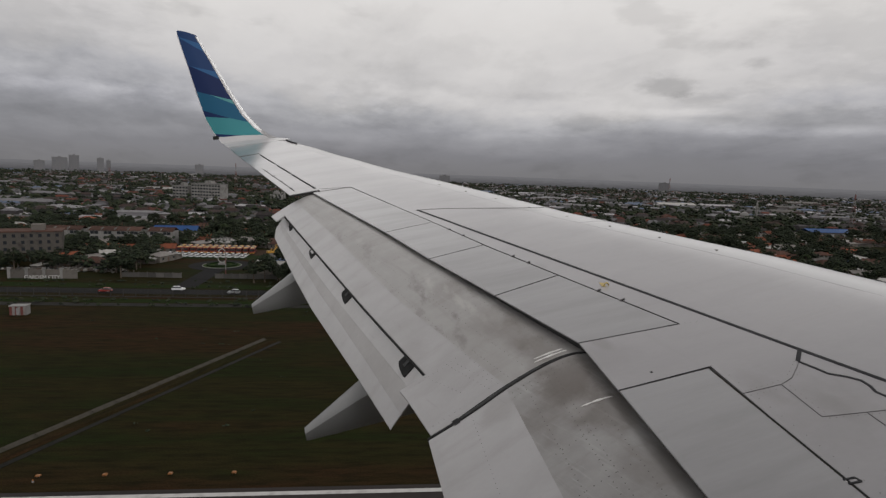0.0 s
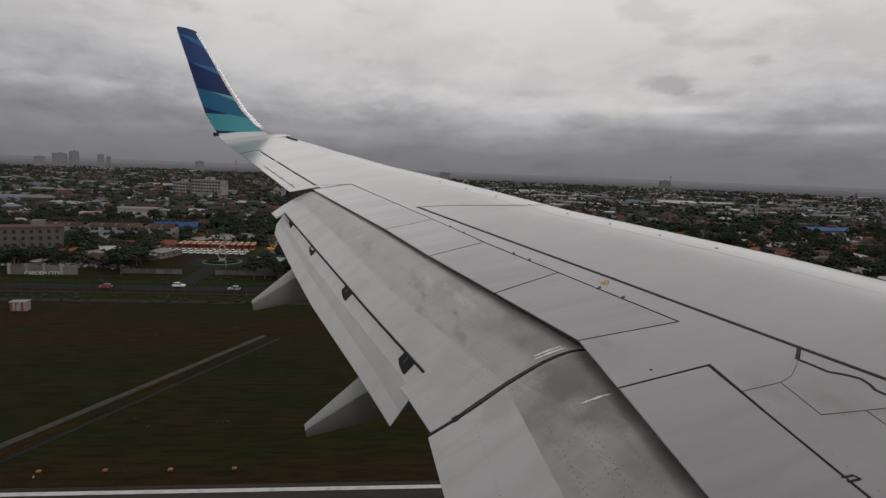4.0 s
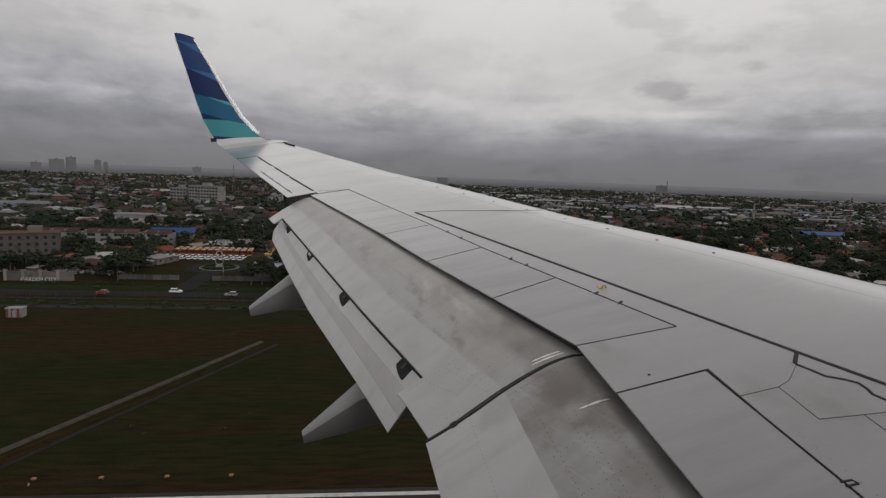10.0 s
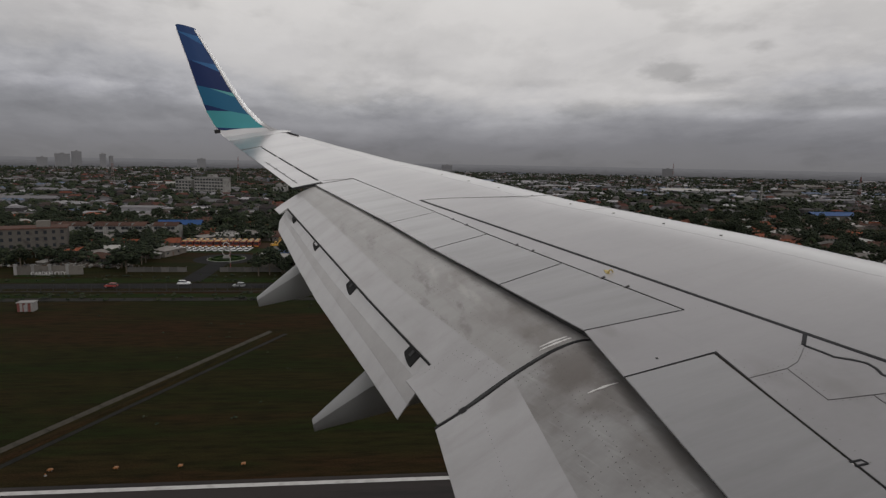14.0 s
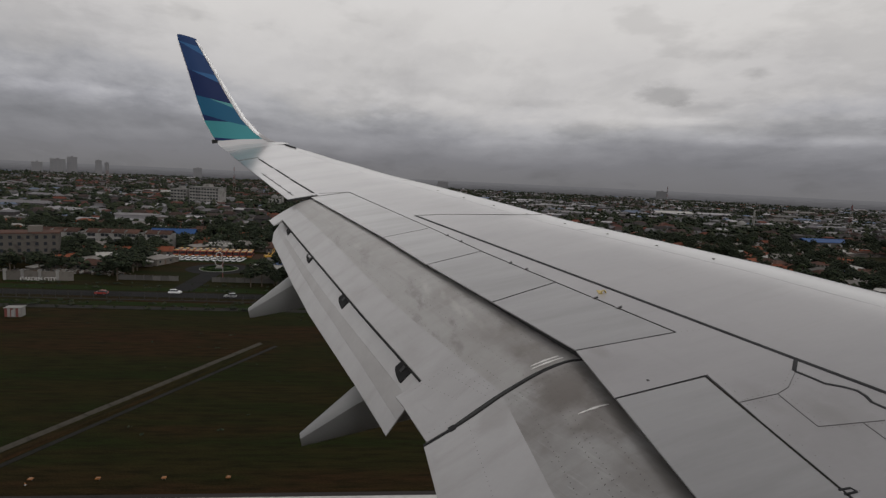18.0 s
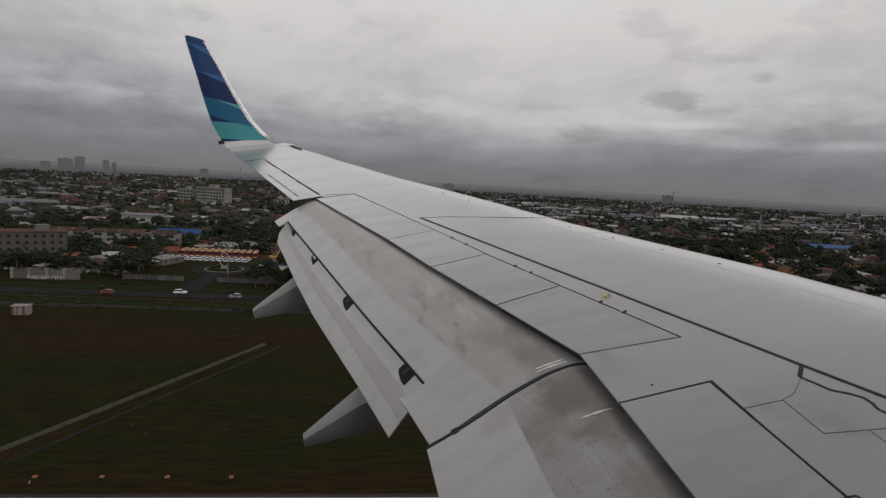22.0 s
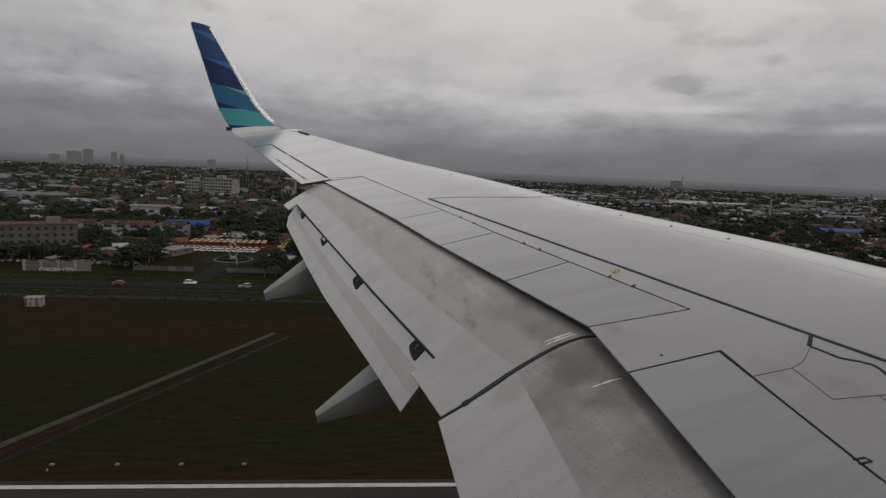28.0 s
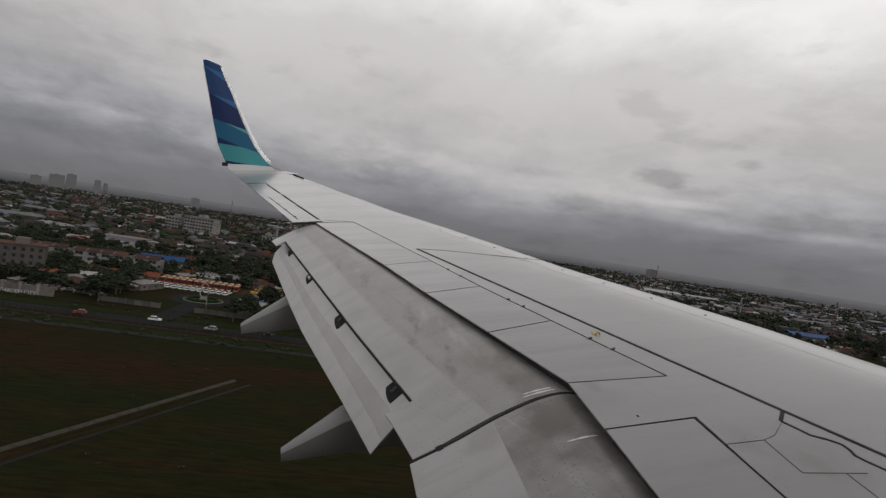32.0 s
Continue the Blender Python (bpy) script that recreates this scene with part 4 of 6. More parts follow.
def in_window(x, a):
    return abs((x - WX) / 0.80) ** 3 + abs((a - WA) / 0.36) ** 3 < 1


bm = bmesh.new()
vo = [[bm.verts.new(hull(x, a)) for a in angs[:-1]] for x in xs]
for i in range(len(xs) - 1):
    for j in range(len(angs) - 1):
        k = (j + 1) % (len(angs) - 1)
        if not in_window((xs[i] + xs[i + 1]) / 2, (angs[j] + angs[j + 1]) / 2):
            bm.faces.new((vo[i][j], vo[i][k], vo[i + 1][k], vo[i + 1][j]))
for i in (0, -1):
    bm.faces.new(vo[i])
part("hull_skin", bm, HULL, fuselage, "white painted hull skin")
rim = []
for k in range(36):
    t = math.tau * k / 36
    c, s_ = math.cos(t), math.sin(t)
    f = (abs(c) ** 3 + abs(s_) ** 3) ** (-1 / 3)
    rim.append([hull(WX + 0.80 * q * f * c, WA + 0.36 * q * f * s_, r) for q, r in ((0.97, FR - 0.01), (1.16, FR + 0.006), (1.16, FR - 0.02), (0.97, FR - 0.03))])
rim.append(rim[0])
part("window_rim", loft(bmesh.new(), rim, cap=False), HULL, fuselage, "pale rim round the cabin window")


# ---- the land below ----
rng = random.Random(7)


def ground_material():
    """Wet airfield grass with bare brown soil in long patches."""
    m = surface("field_grass", (0.030, 0.040, 0.014), 0.95, vary=0.25, scale=0.02, fine=1.3, bump=0.3, spec=0.02)
    nt = m.node_tree
    b = nt.nodes["Principled BSDF"]
    tc = nt.nodes.new("ShaderNodeTexCoord")

    def noise_at(scale, stretch, detail=5, off=0.0):
        mp = nt.nodes.new("ShaderNodeMapping")
        mp.inputs["Scale"].default_value = stretch
        mp.inputs["Location"].default_value = (off, off * 0.7, 0)
        nt.links.new(tc.outputs["Object"], mp.inputs[0])
        n = nt.nodes.new("ShaderNodeTexNoise")
        n.inputs["Scale"].default_value, n.inputs["Detail"].default_value, n.inputs["Roughness"].default_value = scale, detail, 0.62
        nt.links.new(mp.outputs[0], n.inputs["Vector"])
        return n.outputs["Fac"]

    def ramp(fac, lo, hi):
        r = nt.nodes.new("ShaderNodeMapRange")
        r.interpolation_type = "SMOOTHSTEP"
        r.inputs["From Min"].default_value, r.inputs["From Max"].default_value = lo, hi
        nt.links.new(fac, r.inputs["Value"])
        return r.outputs[0]

    def mix(fac, a, c):
        mx = nt.nodes.new("ShaderNodeMix")
        mx.data_type = "RGBA"
        nt.links.new(fac, mx.inputs["Factor"])
        for s, v in (("A", a), ("B", c)):
            if isinstance(v, tuple):
                mx.inputs[s].default_value = (*v, 1)
            else:
                nt.links.new(v, mx.inputs[s])
        return mx.outputs["Result"]

    soil = ramp(noise_at(0.016, (0.30, 1.5, 1)), 0.44, 0.62)
    olive = ramp(noise_at(0.05, (0.25, 1.8, 1), 7, 31.0), 0.40, 0.64)
    tuft = ramp(noise_at(0.7, (0.22, 1.3, 1), 6, 7.0), 0.36, 0.74)
    fine = ramp(noise_at(4.0, (1, 1, 1), 3, 3.0), 0.3, 0.75)
    grass = mix(olive, (0.019, 0.026, 0.008), (0.031, 0.026, 0.010))
    base = mix(soil, grass, (0.043, 0.022, 0.0115))
    speck = mix(tuft, base, (0.0145, 0.0130, 0.0062))
    mul = nt.nodes.new("ShaderNodeMix")
    mul.data_type, mul.blend_type = "RGBA", "MULTIPLY"
    mul.inputs["Factor"].default_value = 0.45
    nt.links.new(speck, mul.inputs["A"])
    nt.links.new(fine, mul.inputs["B"])
    nt.links.new(mul.outputs["Result"], b.inputs["Base Color"])
    return m


GROUND = ground_material()
ASPHALT = surface("runway_asphalt", (0.0304, 0.0256, 0.024), 0.75, vary=0.2, scale=0.12, stretch=(0.25, 2.0, 1), fine=3, bump=0.2, tint=(0.0176, 0.016, 0.016), spec=0.12)
ROAD_MAT = surface("road_asphalt", (0.0195, 0.01911, 0.0195), 0.85, vary=0.15, scale=0.1, stretch=(0.3, 1, 1), fine=2, bump=0.2, spec=0.03)
VERGE = surface("rough_verge", (0.01495, 0.02415, 0.0069), 0.95, vary=0.3, scale=0.15, stretch=(0.3, 1, 1), fine=2.5, bump=0.3, tint=(0.0253, 0.023, 0.0115), spec=0.02)
MUD = surface("wet_ditch", (0.013, 0.012, 0.010), 0.6, vary=0.3, scale=0.2, fine=2, bump=0.2, spec=0.04)
LINE_WHITE = surface("runway_line_paint", (0.45, 0.4375, 0.425), 0.6, vary=0.15, scale=0.5, fine=4, bump=0.05, tint=(0.275, 0.2625, 0.25))
PLASTER = surface("pale_plaster", (0.1105, 0.1001, 0.0897), 0.85, vary=0.12, scale=0.3, fine=3, bump=0.1, rand=0.35, tint=(0.0624, 0.0559, 0.0494), spec=0.12)
PLASTER_WHITE = surface("white_plaster", (0.2145, 0.2067, 0.1976), 0.8, vary=0.12, scale=0.2, fine=3, bump=0.08, rand=0.12, tint=(0.1105, 0.104, 0.0962), spec=0.12)
PLASTER_GREEN = surface("mint_plaster", (0.169, 0.26, 0.2275), 0.8, vary=0.08, scale=0.3, fine=3, bump=0.08)
TILE_ORANGE = surface("orange_roof_tiles", (0.1625, 0.052, 0.0286), 0.85, vary=0.2, scale=0.5, fine=4, bump=0.3, rand=0.35, tint=(0.078, 0.0364, 0.0247), spec=0.12)
TILE_BROWN = surface("brown_roof_tiles", (0.0715, 0.0377, 0.0286), 0.85, vary=0.2, scale=0.5, fine=4, bump=0.3, rand=0.35, tint=(0.0416, 0.0286, 0.0234), spec=0.12)
SHEET = surface("grey_roof_sheets", (0.1495, 0.1365, 0.1274), 0.6, 0.1, vary=0.15, scale=0.4, stretch=(1, 4, 1), fine=5, bump=0.2, rand=0.5, tint=(0.091, 0.0754, 0.065), spec=0.12)
SHEET_WHITE = surface("white_roof_sheets", (0.325, 0.312, 0.2964), 0.55, 0.0, vary=0.1, scale=0.2, stretch=(1, 4, 1), fine=4, bump=0.2, rand=0.2, tint=(0.26, 0.247, 0.2275), spec=0.12)
SHEET_BLUE = surface("blue_roof_sheets", (0.0208, 0.0624, 0.1755), 0.5, 0.0, vary=0.1, scale=0.3, stretch=(1, 4, 1), fine=4, bump=0.2, spec=0.12)
GLASS = surface("dark_window_glass", (0.025, 0.028, 0.032), 0.15, vary=0.2, scale=0.5, bump=0.0)
WOOD = surface("brown_door_wood", (0.09, 0.055, 0.035), 0.7, vary=0.2, scale=2, bump=0.1)
CONCRETE = surface("weathered_concrete", (0.182, 0.1755, 0.169), 0.85, vary=0.12, scale=0.15, fine=2, bump=0.15, rand=0.25, tint=(0.117, 0.1131, 0.1079))
STEEL = surface("galvanised_steel", (0.28, 0.28, 0.28), 0.5, 0.6, vary=0.1, scale=3, bump=0.05)
RED = surface("red_paint", (0.12, 0.030, 0.024), 0.6, vary=0.12, scale=1, bump=0.05)
ORANGE = surface("orange_lamp_paint", (0.22, 0.085, 0.02), 0.5, vary=0.1, scale=4, bump=0.05)
BARK = surface("grey_brown_bark", (0.075, 0.058, 0.043), 0.9, vary=0.25, scale=2, fine=12, bump=0.4)
LEAF = by_island("tree_foliage", [(0.01911, 0.0247, 0.01605), (0.02321, 0.0312, 0.01852), (0.02867, 0.0364, 0.01976), (0.01775, 0.0208, 0.01482), (0.03413, 0.0377, 0.02223)], 0.85, 0.8)
PALM = by_island("palm_fronds", [(0.0234, 0.0364, 0.013), (0.0325, 0.0442, 0.0169), (0.0182, 0.0273, 0.0104)], 0.7, 1.0)
# blue raised here and in the foliage, a little distance haze in the colours
FAR_ROOF = by_island("far_roofs", [(0.0715, 0.0299, 0.0234), (0.1105, 0.039, 0.026), (0.0468, 0.0312, 0.0273), (0.065, 0.0598, 0.0611), (0.039, 0.0338, 0.0338), (0.0494, 0.0364, 0.0338), (0.0338, 0.0286, 0.0286), (0.0845, 0.0377, 0.0286), (0.13, 0.1235, 0.1287), (0.0585, 0.0416, 0.0377)], 0.85, 0.25)
WORKS_ROOF = by_island("works_roofs", [(0.1492, 0.1435, 0.1498), (0.2282, 0.2196, 0.2263), (0.09652, 0.09337, 0.09818), (0.3335, 0.3199, 0.3295), (0.1229, 0.1141, 0.1132), (0.1755, 0.1677, 0.1714), (0.07898, 0.07608, 0.07987), (0.1053, 0.1297, 0.183)], 0.8, 0.25)
FAR_WALL = by_island("far_walls", [(0.1271, 0.1196, 0.1211), (0.07475, 0.06877, 0.07026), (0.1869, 0.1809, 0.1899), (0.05382, 0.04933, 0.05083), (0.142, 0.1271, 0.1181)], 0.85, 0.4)
# tower walls and windows share a pale grey: haze put into their colours
TOWER_PANE = surface("hazed_tower_windows", (0.145, 0.145, 0.153), 0.7, vary=0.1, scale=0.1, bump=0.0)
MOSSY = surface("mossy_drain_concrete", (0.056, 0.050, 0.041), 0.9, vary=0.25, scale=0.3, bump=0.2, tint=(0.036, 0.034, 0.026), spec=0.1)
FENCE_MAT = surface("mossy_fence_concrete", (0.040, 0.039, 0.036), 0.9, vary=0.2, scale=0.4, bump=0.1, spec=0.1)
HAZE_TOWER = surface("hazed_tower_grey", (0.165, 0.163, 0.171), 0.9, vary=0.08, scale=0.05, fine=0.4, bump=0.05)

# ground, runway, road
bm = bmesh.new()
N = 48
gx = [(-1 if k < N else 1) * 7000 * (abs(k - N) / N) ** 1.8 for k in range(2 * N + 1)]
grid = [[bm.verts.new((x, y + 900, 0)) for y in gx] for x in gx]
for i in range(2 * N):
    for j in range(2 * N):
        bm.faces.new((grid[i][j], grid[i + 1][j], grid[i + 1][j + 1], grid[i][j + 1]))
tagged(part("ground", bm, GROUND), "dark wet grass field with brown bare patches", "ground", kind="structure")


def sheet(name, x0, x1, y0, y1, z, material, label, category, kind="structure", parent=None):
    ob = part(name, box(bmesh.new(), (x0, y0, -0.3), (x1, y1, z)), material, parent)
    if parent is None:
        tagged(ob, label, category, kind=kind)
    return ob


runway = sheet("runway", -2600, 2600, 16, 77.0, 0.06, ASPHALT, "dark stained asphalt runway with white edge lines", "runway")
for y in (75.5, 17.4):
    sheet("edge_line", -2600, 2600, y - 0.45, y + 0.45, 0.075, LINE_WHITE, "", "", parent=runway)
for k in range(12):
    sheet("threshold_bar", -230, -190, 26 + k * 4.1, 28.1 + k * 4.1, 0.075, LINE_WHITE, "", "", parent=runway)
for y in (40, 62):
    sheet("aiming_mark", 120, 170, y, y + 8, 0.075, LINE_WHITE, "", "", parent=runway)
ROAD_Y = 205.0
road = sheet("road", -2600, 2600, ROAD_Y - 4, ROAD_Y + 4, 0.05, ROAD_MAT, "narrow asphalt road along the airfield", "road")
sheet("verge", -2600, 2600, ROAD_Y - 17, ROAD_Y - 12, 0.03, VERGE, "rough green verge inside the fence", "verge")
sheet("ditch", -2600, 2600, ROAD_Y - 22, ROAD_Y - 18, 0.035, MUD, "muddy drainage ditch along the field", "ditch")
sheet("verge_outer", -2600, 2600, ROAD_Y + 6, ROAD_Y + 13, 0.03, VERGE, "rough green verge beside the road", "verge")


# ---- perimeter fence ----
fence = new("perimeter_fence")
tagged(fence, "long airfield fence of mossy concrete posts and wire", "fence")
fence.location = (0, ROAD_Y - 9, 0)
post_me = None
for k in range(190):
    x = -210 + k * 4.0
    if post_me is None:
        ob = part("post", box(box(bmesh.new(), (-0.09, -0.09, 0), (0.09, 0.09, 2.5)), (-0.06, -0.06, 2.5), (0.06, 0.25, 2.62)), FENCE_MAT, fence)
        post_me = ob.data
    else:
        ob = new("post", post_me)
        ob.parent = fence
    ob.location = (x, 0, 0)
for z in (0.5, 1.0, 1.5, 2.0, 2.4):
    part("wire", box(bmesh.new(), (-212, -0.02, z), (550, 0.02, z + 0.02)), FENCE_MAT, fence)
part("base_wall", box(bmesh.new(), (-212, -0.12, 0), (550, 0.12, 0.25)), FENCE_MAT, fence, "low concrete footing")


# ---- cars ----
def car_proto(name, paint, label):
    body = new(name)
    tagged(body, label, "car", "cars on the road")
    prof = [(-2.1, 0.35), (-2.15, 0.75), (-1.95, 0.95), (-1.3, 1.02), (0.9, 0.98), (1.75, 0.88), (2.1, 0.70), (2.12, 0.38)]
    part("body", loft(bmesh.new(), [[Vector((x, s * 0.85, z)) for x, z in prof] for s in (-1, -0.9, 0.9, 1)]), paint, body)
    cab = [(-1.95, 0.96), (-1.65, 1.45), (-0.3, 1.52), (0.35, 1.45), (1.05, 0.98)]
    part("window", loft(bmesh.new(), [[Vector((x, s * (0.80 if z < 1.2 else 0.66), z)) for x, z in cab] for s in (-1, 1)]), GLASS, body, "dark glass")
    part("roof", loft(bmesh.new(), [[Vector((x, s * 0.66, z)) for x, z in ((-1.68, 1.455), (-0.3, 1.53), (0.37, 1.46), (0.37, 1.50), (-0.3, 1.58), (-1.68, 1.50))] for s in (-1, 1)]), paint, body)
    for x in (-1.3, 1.3):
        for s in (-1, 1):
            w = part("wheel", tube(bmesh.new(), (x, s * 0.62, 0.32), (x, s * 0.84, 0.32), 0.32, 0.32, 12), DARK, body)
            part("rim", tube(bmesh.new(), (x, s * 0.83, 0.32), (x, s * 0.855, 0.32), 0.19, 0.17, 8), STEEL, w)
    for s in (-1, 1):
        part("headlight", box(bmesh.new(), (2.02, s * 0.6 - 0.16, 0.62), (2.14, s * 0.6 + 0.16, 0.74)), PLASTER_WHITE, body)
    return body


CAR_PAINT = {
    "white": surface("white_car_paint", (0.62, 0.62, 0.62), 0.3, vary=0.03, bump=0.0),
    "silver": surface("silver_car_paint", (0.36, 0.37, 0.38), 0.3, 0.5, vary=0.03, bump=0.0),
    "black": surface("black_car_paint", (0.02, 0.02, 0.022), 0.25, vary=0.05, bump=0.0),
    "red": surface("red_car_paint", (0.22, 0.03, 0.025), 0.3, vary=0.05, bump=0.0)}
lanes = {"white": [(-72, 1), (-11, 1), (330, 0), (384, 1)], "silver": [(-52, 0), (300, 1), (410, 0)], "black": [(-33, 1), (352, 1)], "red": [(-95, 0), (12, 0)]}
for colour, sites in lanes.items():
    proto = car_proto("car", CAR_PAINT[colour], colour + " car driving along the airfield road")
    for k, (x, lane) in enumerate(sites):
        m = pose(x, ROAD_Y + (2 if lane else -2), 0.05, 0, 0, 0 if lane else 180)
        if k == 0:
            proto.matrix_world = m
        else:
            copy_thing(proto, m)


# ---- village houses ----
def gable_roof(w, d, h, rise, over=0.5, t=0.14):
    a, b = w / 2 + over, d / 2 + over
    dz = rise * over / (d / 2)
    bm = bmesh.new()
    for s in (-1, 1):
        prof = [Vector((0, s * 0.0, h + rise)), Vector((0, s * b, h - dz)), Vector((0, s * b, h - dz + t)), Vector((0, 0, h + rise + t))]
        loft(bm, [[p + Vector((x, 0, 0)) for p in prof] for x in (-a, a)])
    box(bm, (-a, -0.16, h + rise + t - 0.05), (a, 0.16, h + rise + t + 0.09))
    return bm


def hip_roof(w, d, h, rise, over=0.5):
    a, b, r = w / 2 + over, d / 2 + over, max(0.3, (w - d) / 2)
    bm = bmesh.new()
    lo = [bm.verts.new(p) for p in ((-a, -b, h - 0.1), (a, -b, h - 0.1), (a, b, h - 0.1), (-a, b, h - 0.1))]
    up = [bm.verts.new(p) for p in ((-a, -b, h + 0.06), (a, -b, h + 0.06), (a, b, h + 0.06), (-a, b, h + 0.06))]
    p, q = bm.verts.new((-r, 0, h + rise)), bm.verts.new((r, 0, h + rise))
    bm.faces.new(lo[::-1])
    for i in range(4):
        bm.faces.new((lo[i], lo[(i + 1) % 4], up[(i + 1) % 4], up[i]))
    bm.faces.new((up[0], up[1], q, p))
    bm.faces.new((up[2], up[3], p, q))
    bm.faces.new((up[1], up[2], q))
    bm.faces.new((up[3], up[0], p))
    return fix(bm)


def shed_roof(w, d, h, rise, over=0.4, t=0.12):
    a, b = w / 2 + over, d / 2 + over
    prof = [Vector((0, -b, h)), Vector((0, b, h + rise)), Vector((0, b, h + rise + t)), Vector((0, -b, h + t))]
    return loft(bmesh.new(), [[p + Vector((x, 0, 0)) for p in prof] for x in (-a, a)])


def house_proto(style, w, d, h, rise, wall, roof, label, annex=0, annex_roof=None):
    w, d, h, rise = w * 0.84, d * 0.84, h * 0.80, rise * 0.78
    ob = new("house")
    tagged(ob, label, "house", "village houses")
    bm = box(bmesh.new(), (-w / 2, -d / 2, -0.2), (w / 2, d / 2, h - 0.02))
    if style == "gable":
        for s in (-1, 1):
            x = s * (w / 2 - 0.1)
            loft(bm, [[Vector((x + e, -d / 2, h - 0.02)), Vector((x + e, d / 2, h - 0.02)), Vector((x + e, 0, h + rise - 0.1))] for e in (-0.1, 0.1)])
    part("wall", bm, wall, ob)
    part("roof", {"gable": gable_roof, "hip": hip_roof, "shed": shed_roof}[style](w, d, h, rise), roof, ob)
    part("door", box(bmesh.new(), (-0.5, -d / 2 - 0.05, 0), (0.5, -d / 2 + 0.05, 2.0)), WOOD, ob)
    floors = 2 if h > 4.5 else 1
    for f in range(floors):
        for x in (-w * 0.32, w * 0.32):
            win = part("window", box(bmesh.new(), (x - 0.65, -d / 2 - 0.06, 1.0 + f * 2.9), (x + 0.65, -d / 2 + 0.04, 2.1 + f * 2.9)), PLASTER_WHITE, ob)
            part("pane", box(bmesh.new(), (x - 0.55, -d / 2 - 0.075, 1.1 + f * 2.9), (x + 0.55, -d / 2 - 0.055, 2.0 + f * 2.9)), GLASS, win)
    # lean-to rooms built on with sheets
    for k in range(annex):
        s = -1 if k else 1
        aw, ad, ah = w * (0.42 + 0.16 * k), d * (0.5 - 0.1 * k), h * (0.78 - 0.1 * k)
        x0 = s * (w / 2 + 0.03)
        a = part("annex", box(bmesh.new(), (min(x0, x0 + s * aw), -ad * 0.8, -0.2), (max(x0, x0 + s * aw), ad * 0.6, ah)), PLASTER if k else wall, ob)
        prof = [(x0, ah + 0.55), (x0 + s * (aw + 0.4), ah + 0.03), (x0 + s * (aw + 0.4), ah + 0.13), (x0, ah + 0.65)]
        part("annex_roof", loft(bmesh.new(), [[Vector((x, y, z)) for x, z in prof] for y in (-ad * 0.8 - 0.4, ad * 0.6 + 0.4)]), annex_roof, a)
    return ob


PROTOS = [
    house_proto("gable", 11, 8, 3.2, 2.2, PLASTER, TILE_ORANGE, "small village house with orange tiled gable roof", 1, SHEET),
    house_proto("gable", 9, 7, 3.0, 1.8, PLASTER_WHITE, TILE_ORANGE, "white village house with faded orange tiled roof", 2, SHEET),
    house_proto("hip", 12, 9, 3.3, 2.6, PLASTER, TILE_BROWN, "village house with brown tiled hip roof", 1, SHEET_WHITE),
    house_proto("hip", 9, 9, 6.2, 2.2, PLASTER_WHITE, TILE_BROWN, "two-storey house with brown tiled hip roof"),
    house_proto("shed", 13, 8, 3.4, 0.8, PLASTER, SHEET, "low shed with a grey sheet roof", 1, SHEET_WHITE),
    house_proto("shed", 9, 7, 3.6, 0.6, PLASTER_WHITE, SHEET_WHITE, "low house with a pale sheet roof", 2, SHEET),
    house_proto("gable", 16, 9, 4.0, 1.9, PLASTER, SHEET, "long hall with a weathered grey gable roof", 1, SHEET),
    house_proto("gable", 12, 8, 3.2, 2.0, PLASTER, TILE_BROWN, "village house with dark brown gable roof", 2, SHEET_WHITE),
    house_proto("gable", 14, 9, 3.8, 1.6, PLASTER_WHITE, SHEET_WHITE, "white hall with a pale gable roof"),
    house_proto("hip", 13, 10, 6.0, 2.6, PLASTER_GREEN, TILE_ORANGE, "mint-green two-storey house with orange hip roof"),
    house_proto("shed", 10, 6, 3.0, 0.5, PLASTER, SHEET_BLUE, "low shed with a bright blue sheet roof")]
WEIGHT = [13, 9, 7, 2, 7, 8, 5, 10, 4, 1, 2]
used = [0] * len(PROTOS)


def put_house(k, x, y, rz):
    m = pose(x, y, 0, 0, 0, rz)
    if not used[k]:
        PROTOS[k].matrix_world = m
    else:
        copy_thing(PROTOS[k], m)
    used[k] += 1


taken = []
FREE = [(-100, -50, 200, 280), (-109, -40, 278, 316), (-200, -112, 200, 240), (330, 470, 330, 395)]          # open meadows among the houses


def clear_of(x, y, r):
    return all((x - a) ** 2 + (y - b) ** 2 > (r + c) ** 2 for a, b, c in taken) and not any(a < x < b and c < y < d for a, b, c, d in FREE)


def seen_side(x, y):
    """Keeps to the two wedges of the village that the wing leaves open."""
    return -0.70 * y < x < -0.08 * y or (212 if y < 300 else 205) < x < 1.06 * y


def fill(x0, x1, y0, y1, step, most):
    n = 0
    ys = np.arange(y0, y1, step)
    for y in ys:
        for x in np.arange(x0, x1, step * 1.12):
            if n >= most or rng.random() < 0.26:
                continue
            xx, yy = x + rng.uniform(-3, 3), y + rng.uniform(-3, 3)
            if noise.noise(Vector((xx * 0.012, yy * 0.012, 3.0))) < -0.38 or not clear_of(xx, yy, 4.2) or not seen_side(xx, yy):
                continue
            k = rng.choices(range(len(PROTOS)), WEIGHT)[0]
            put_house(k, xx, yy, rng.choice((0, 0, 90, 180, 20, -24, 68)) + rng.uniform(-14, 14))
            taken.append((xx, yy, 4.6))
            n += 1
    return n


# larger buildings keep their sites free first
for x, y, r in ((-218, 705, 34), (700, 640, 45), (395, 470, 26), (-128, 366, 17)):
    taken.append((x, y, r))
taken += [(-182 + k * 8, 322, 8) for k in range(9)] + [(-170, 264, 12), (-155, 262, 12)]
fill(-290, -18, 239, 428, 11.4, 200)
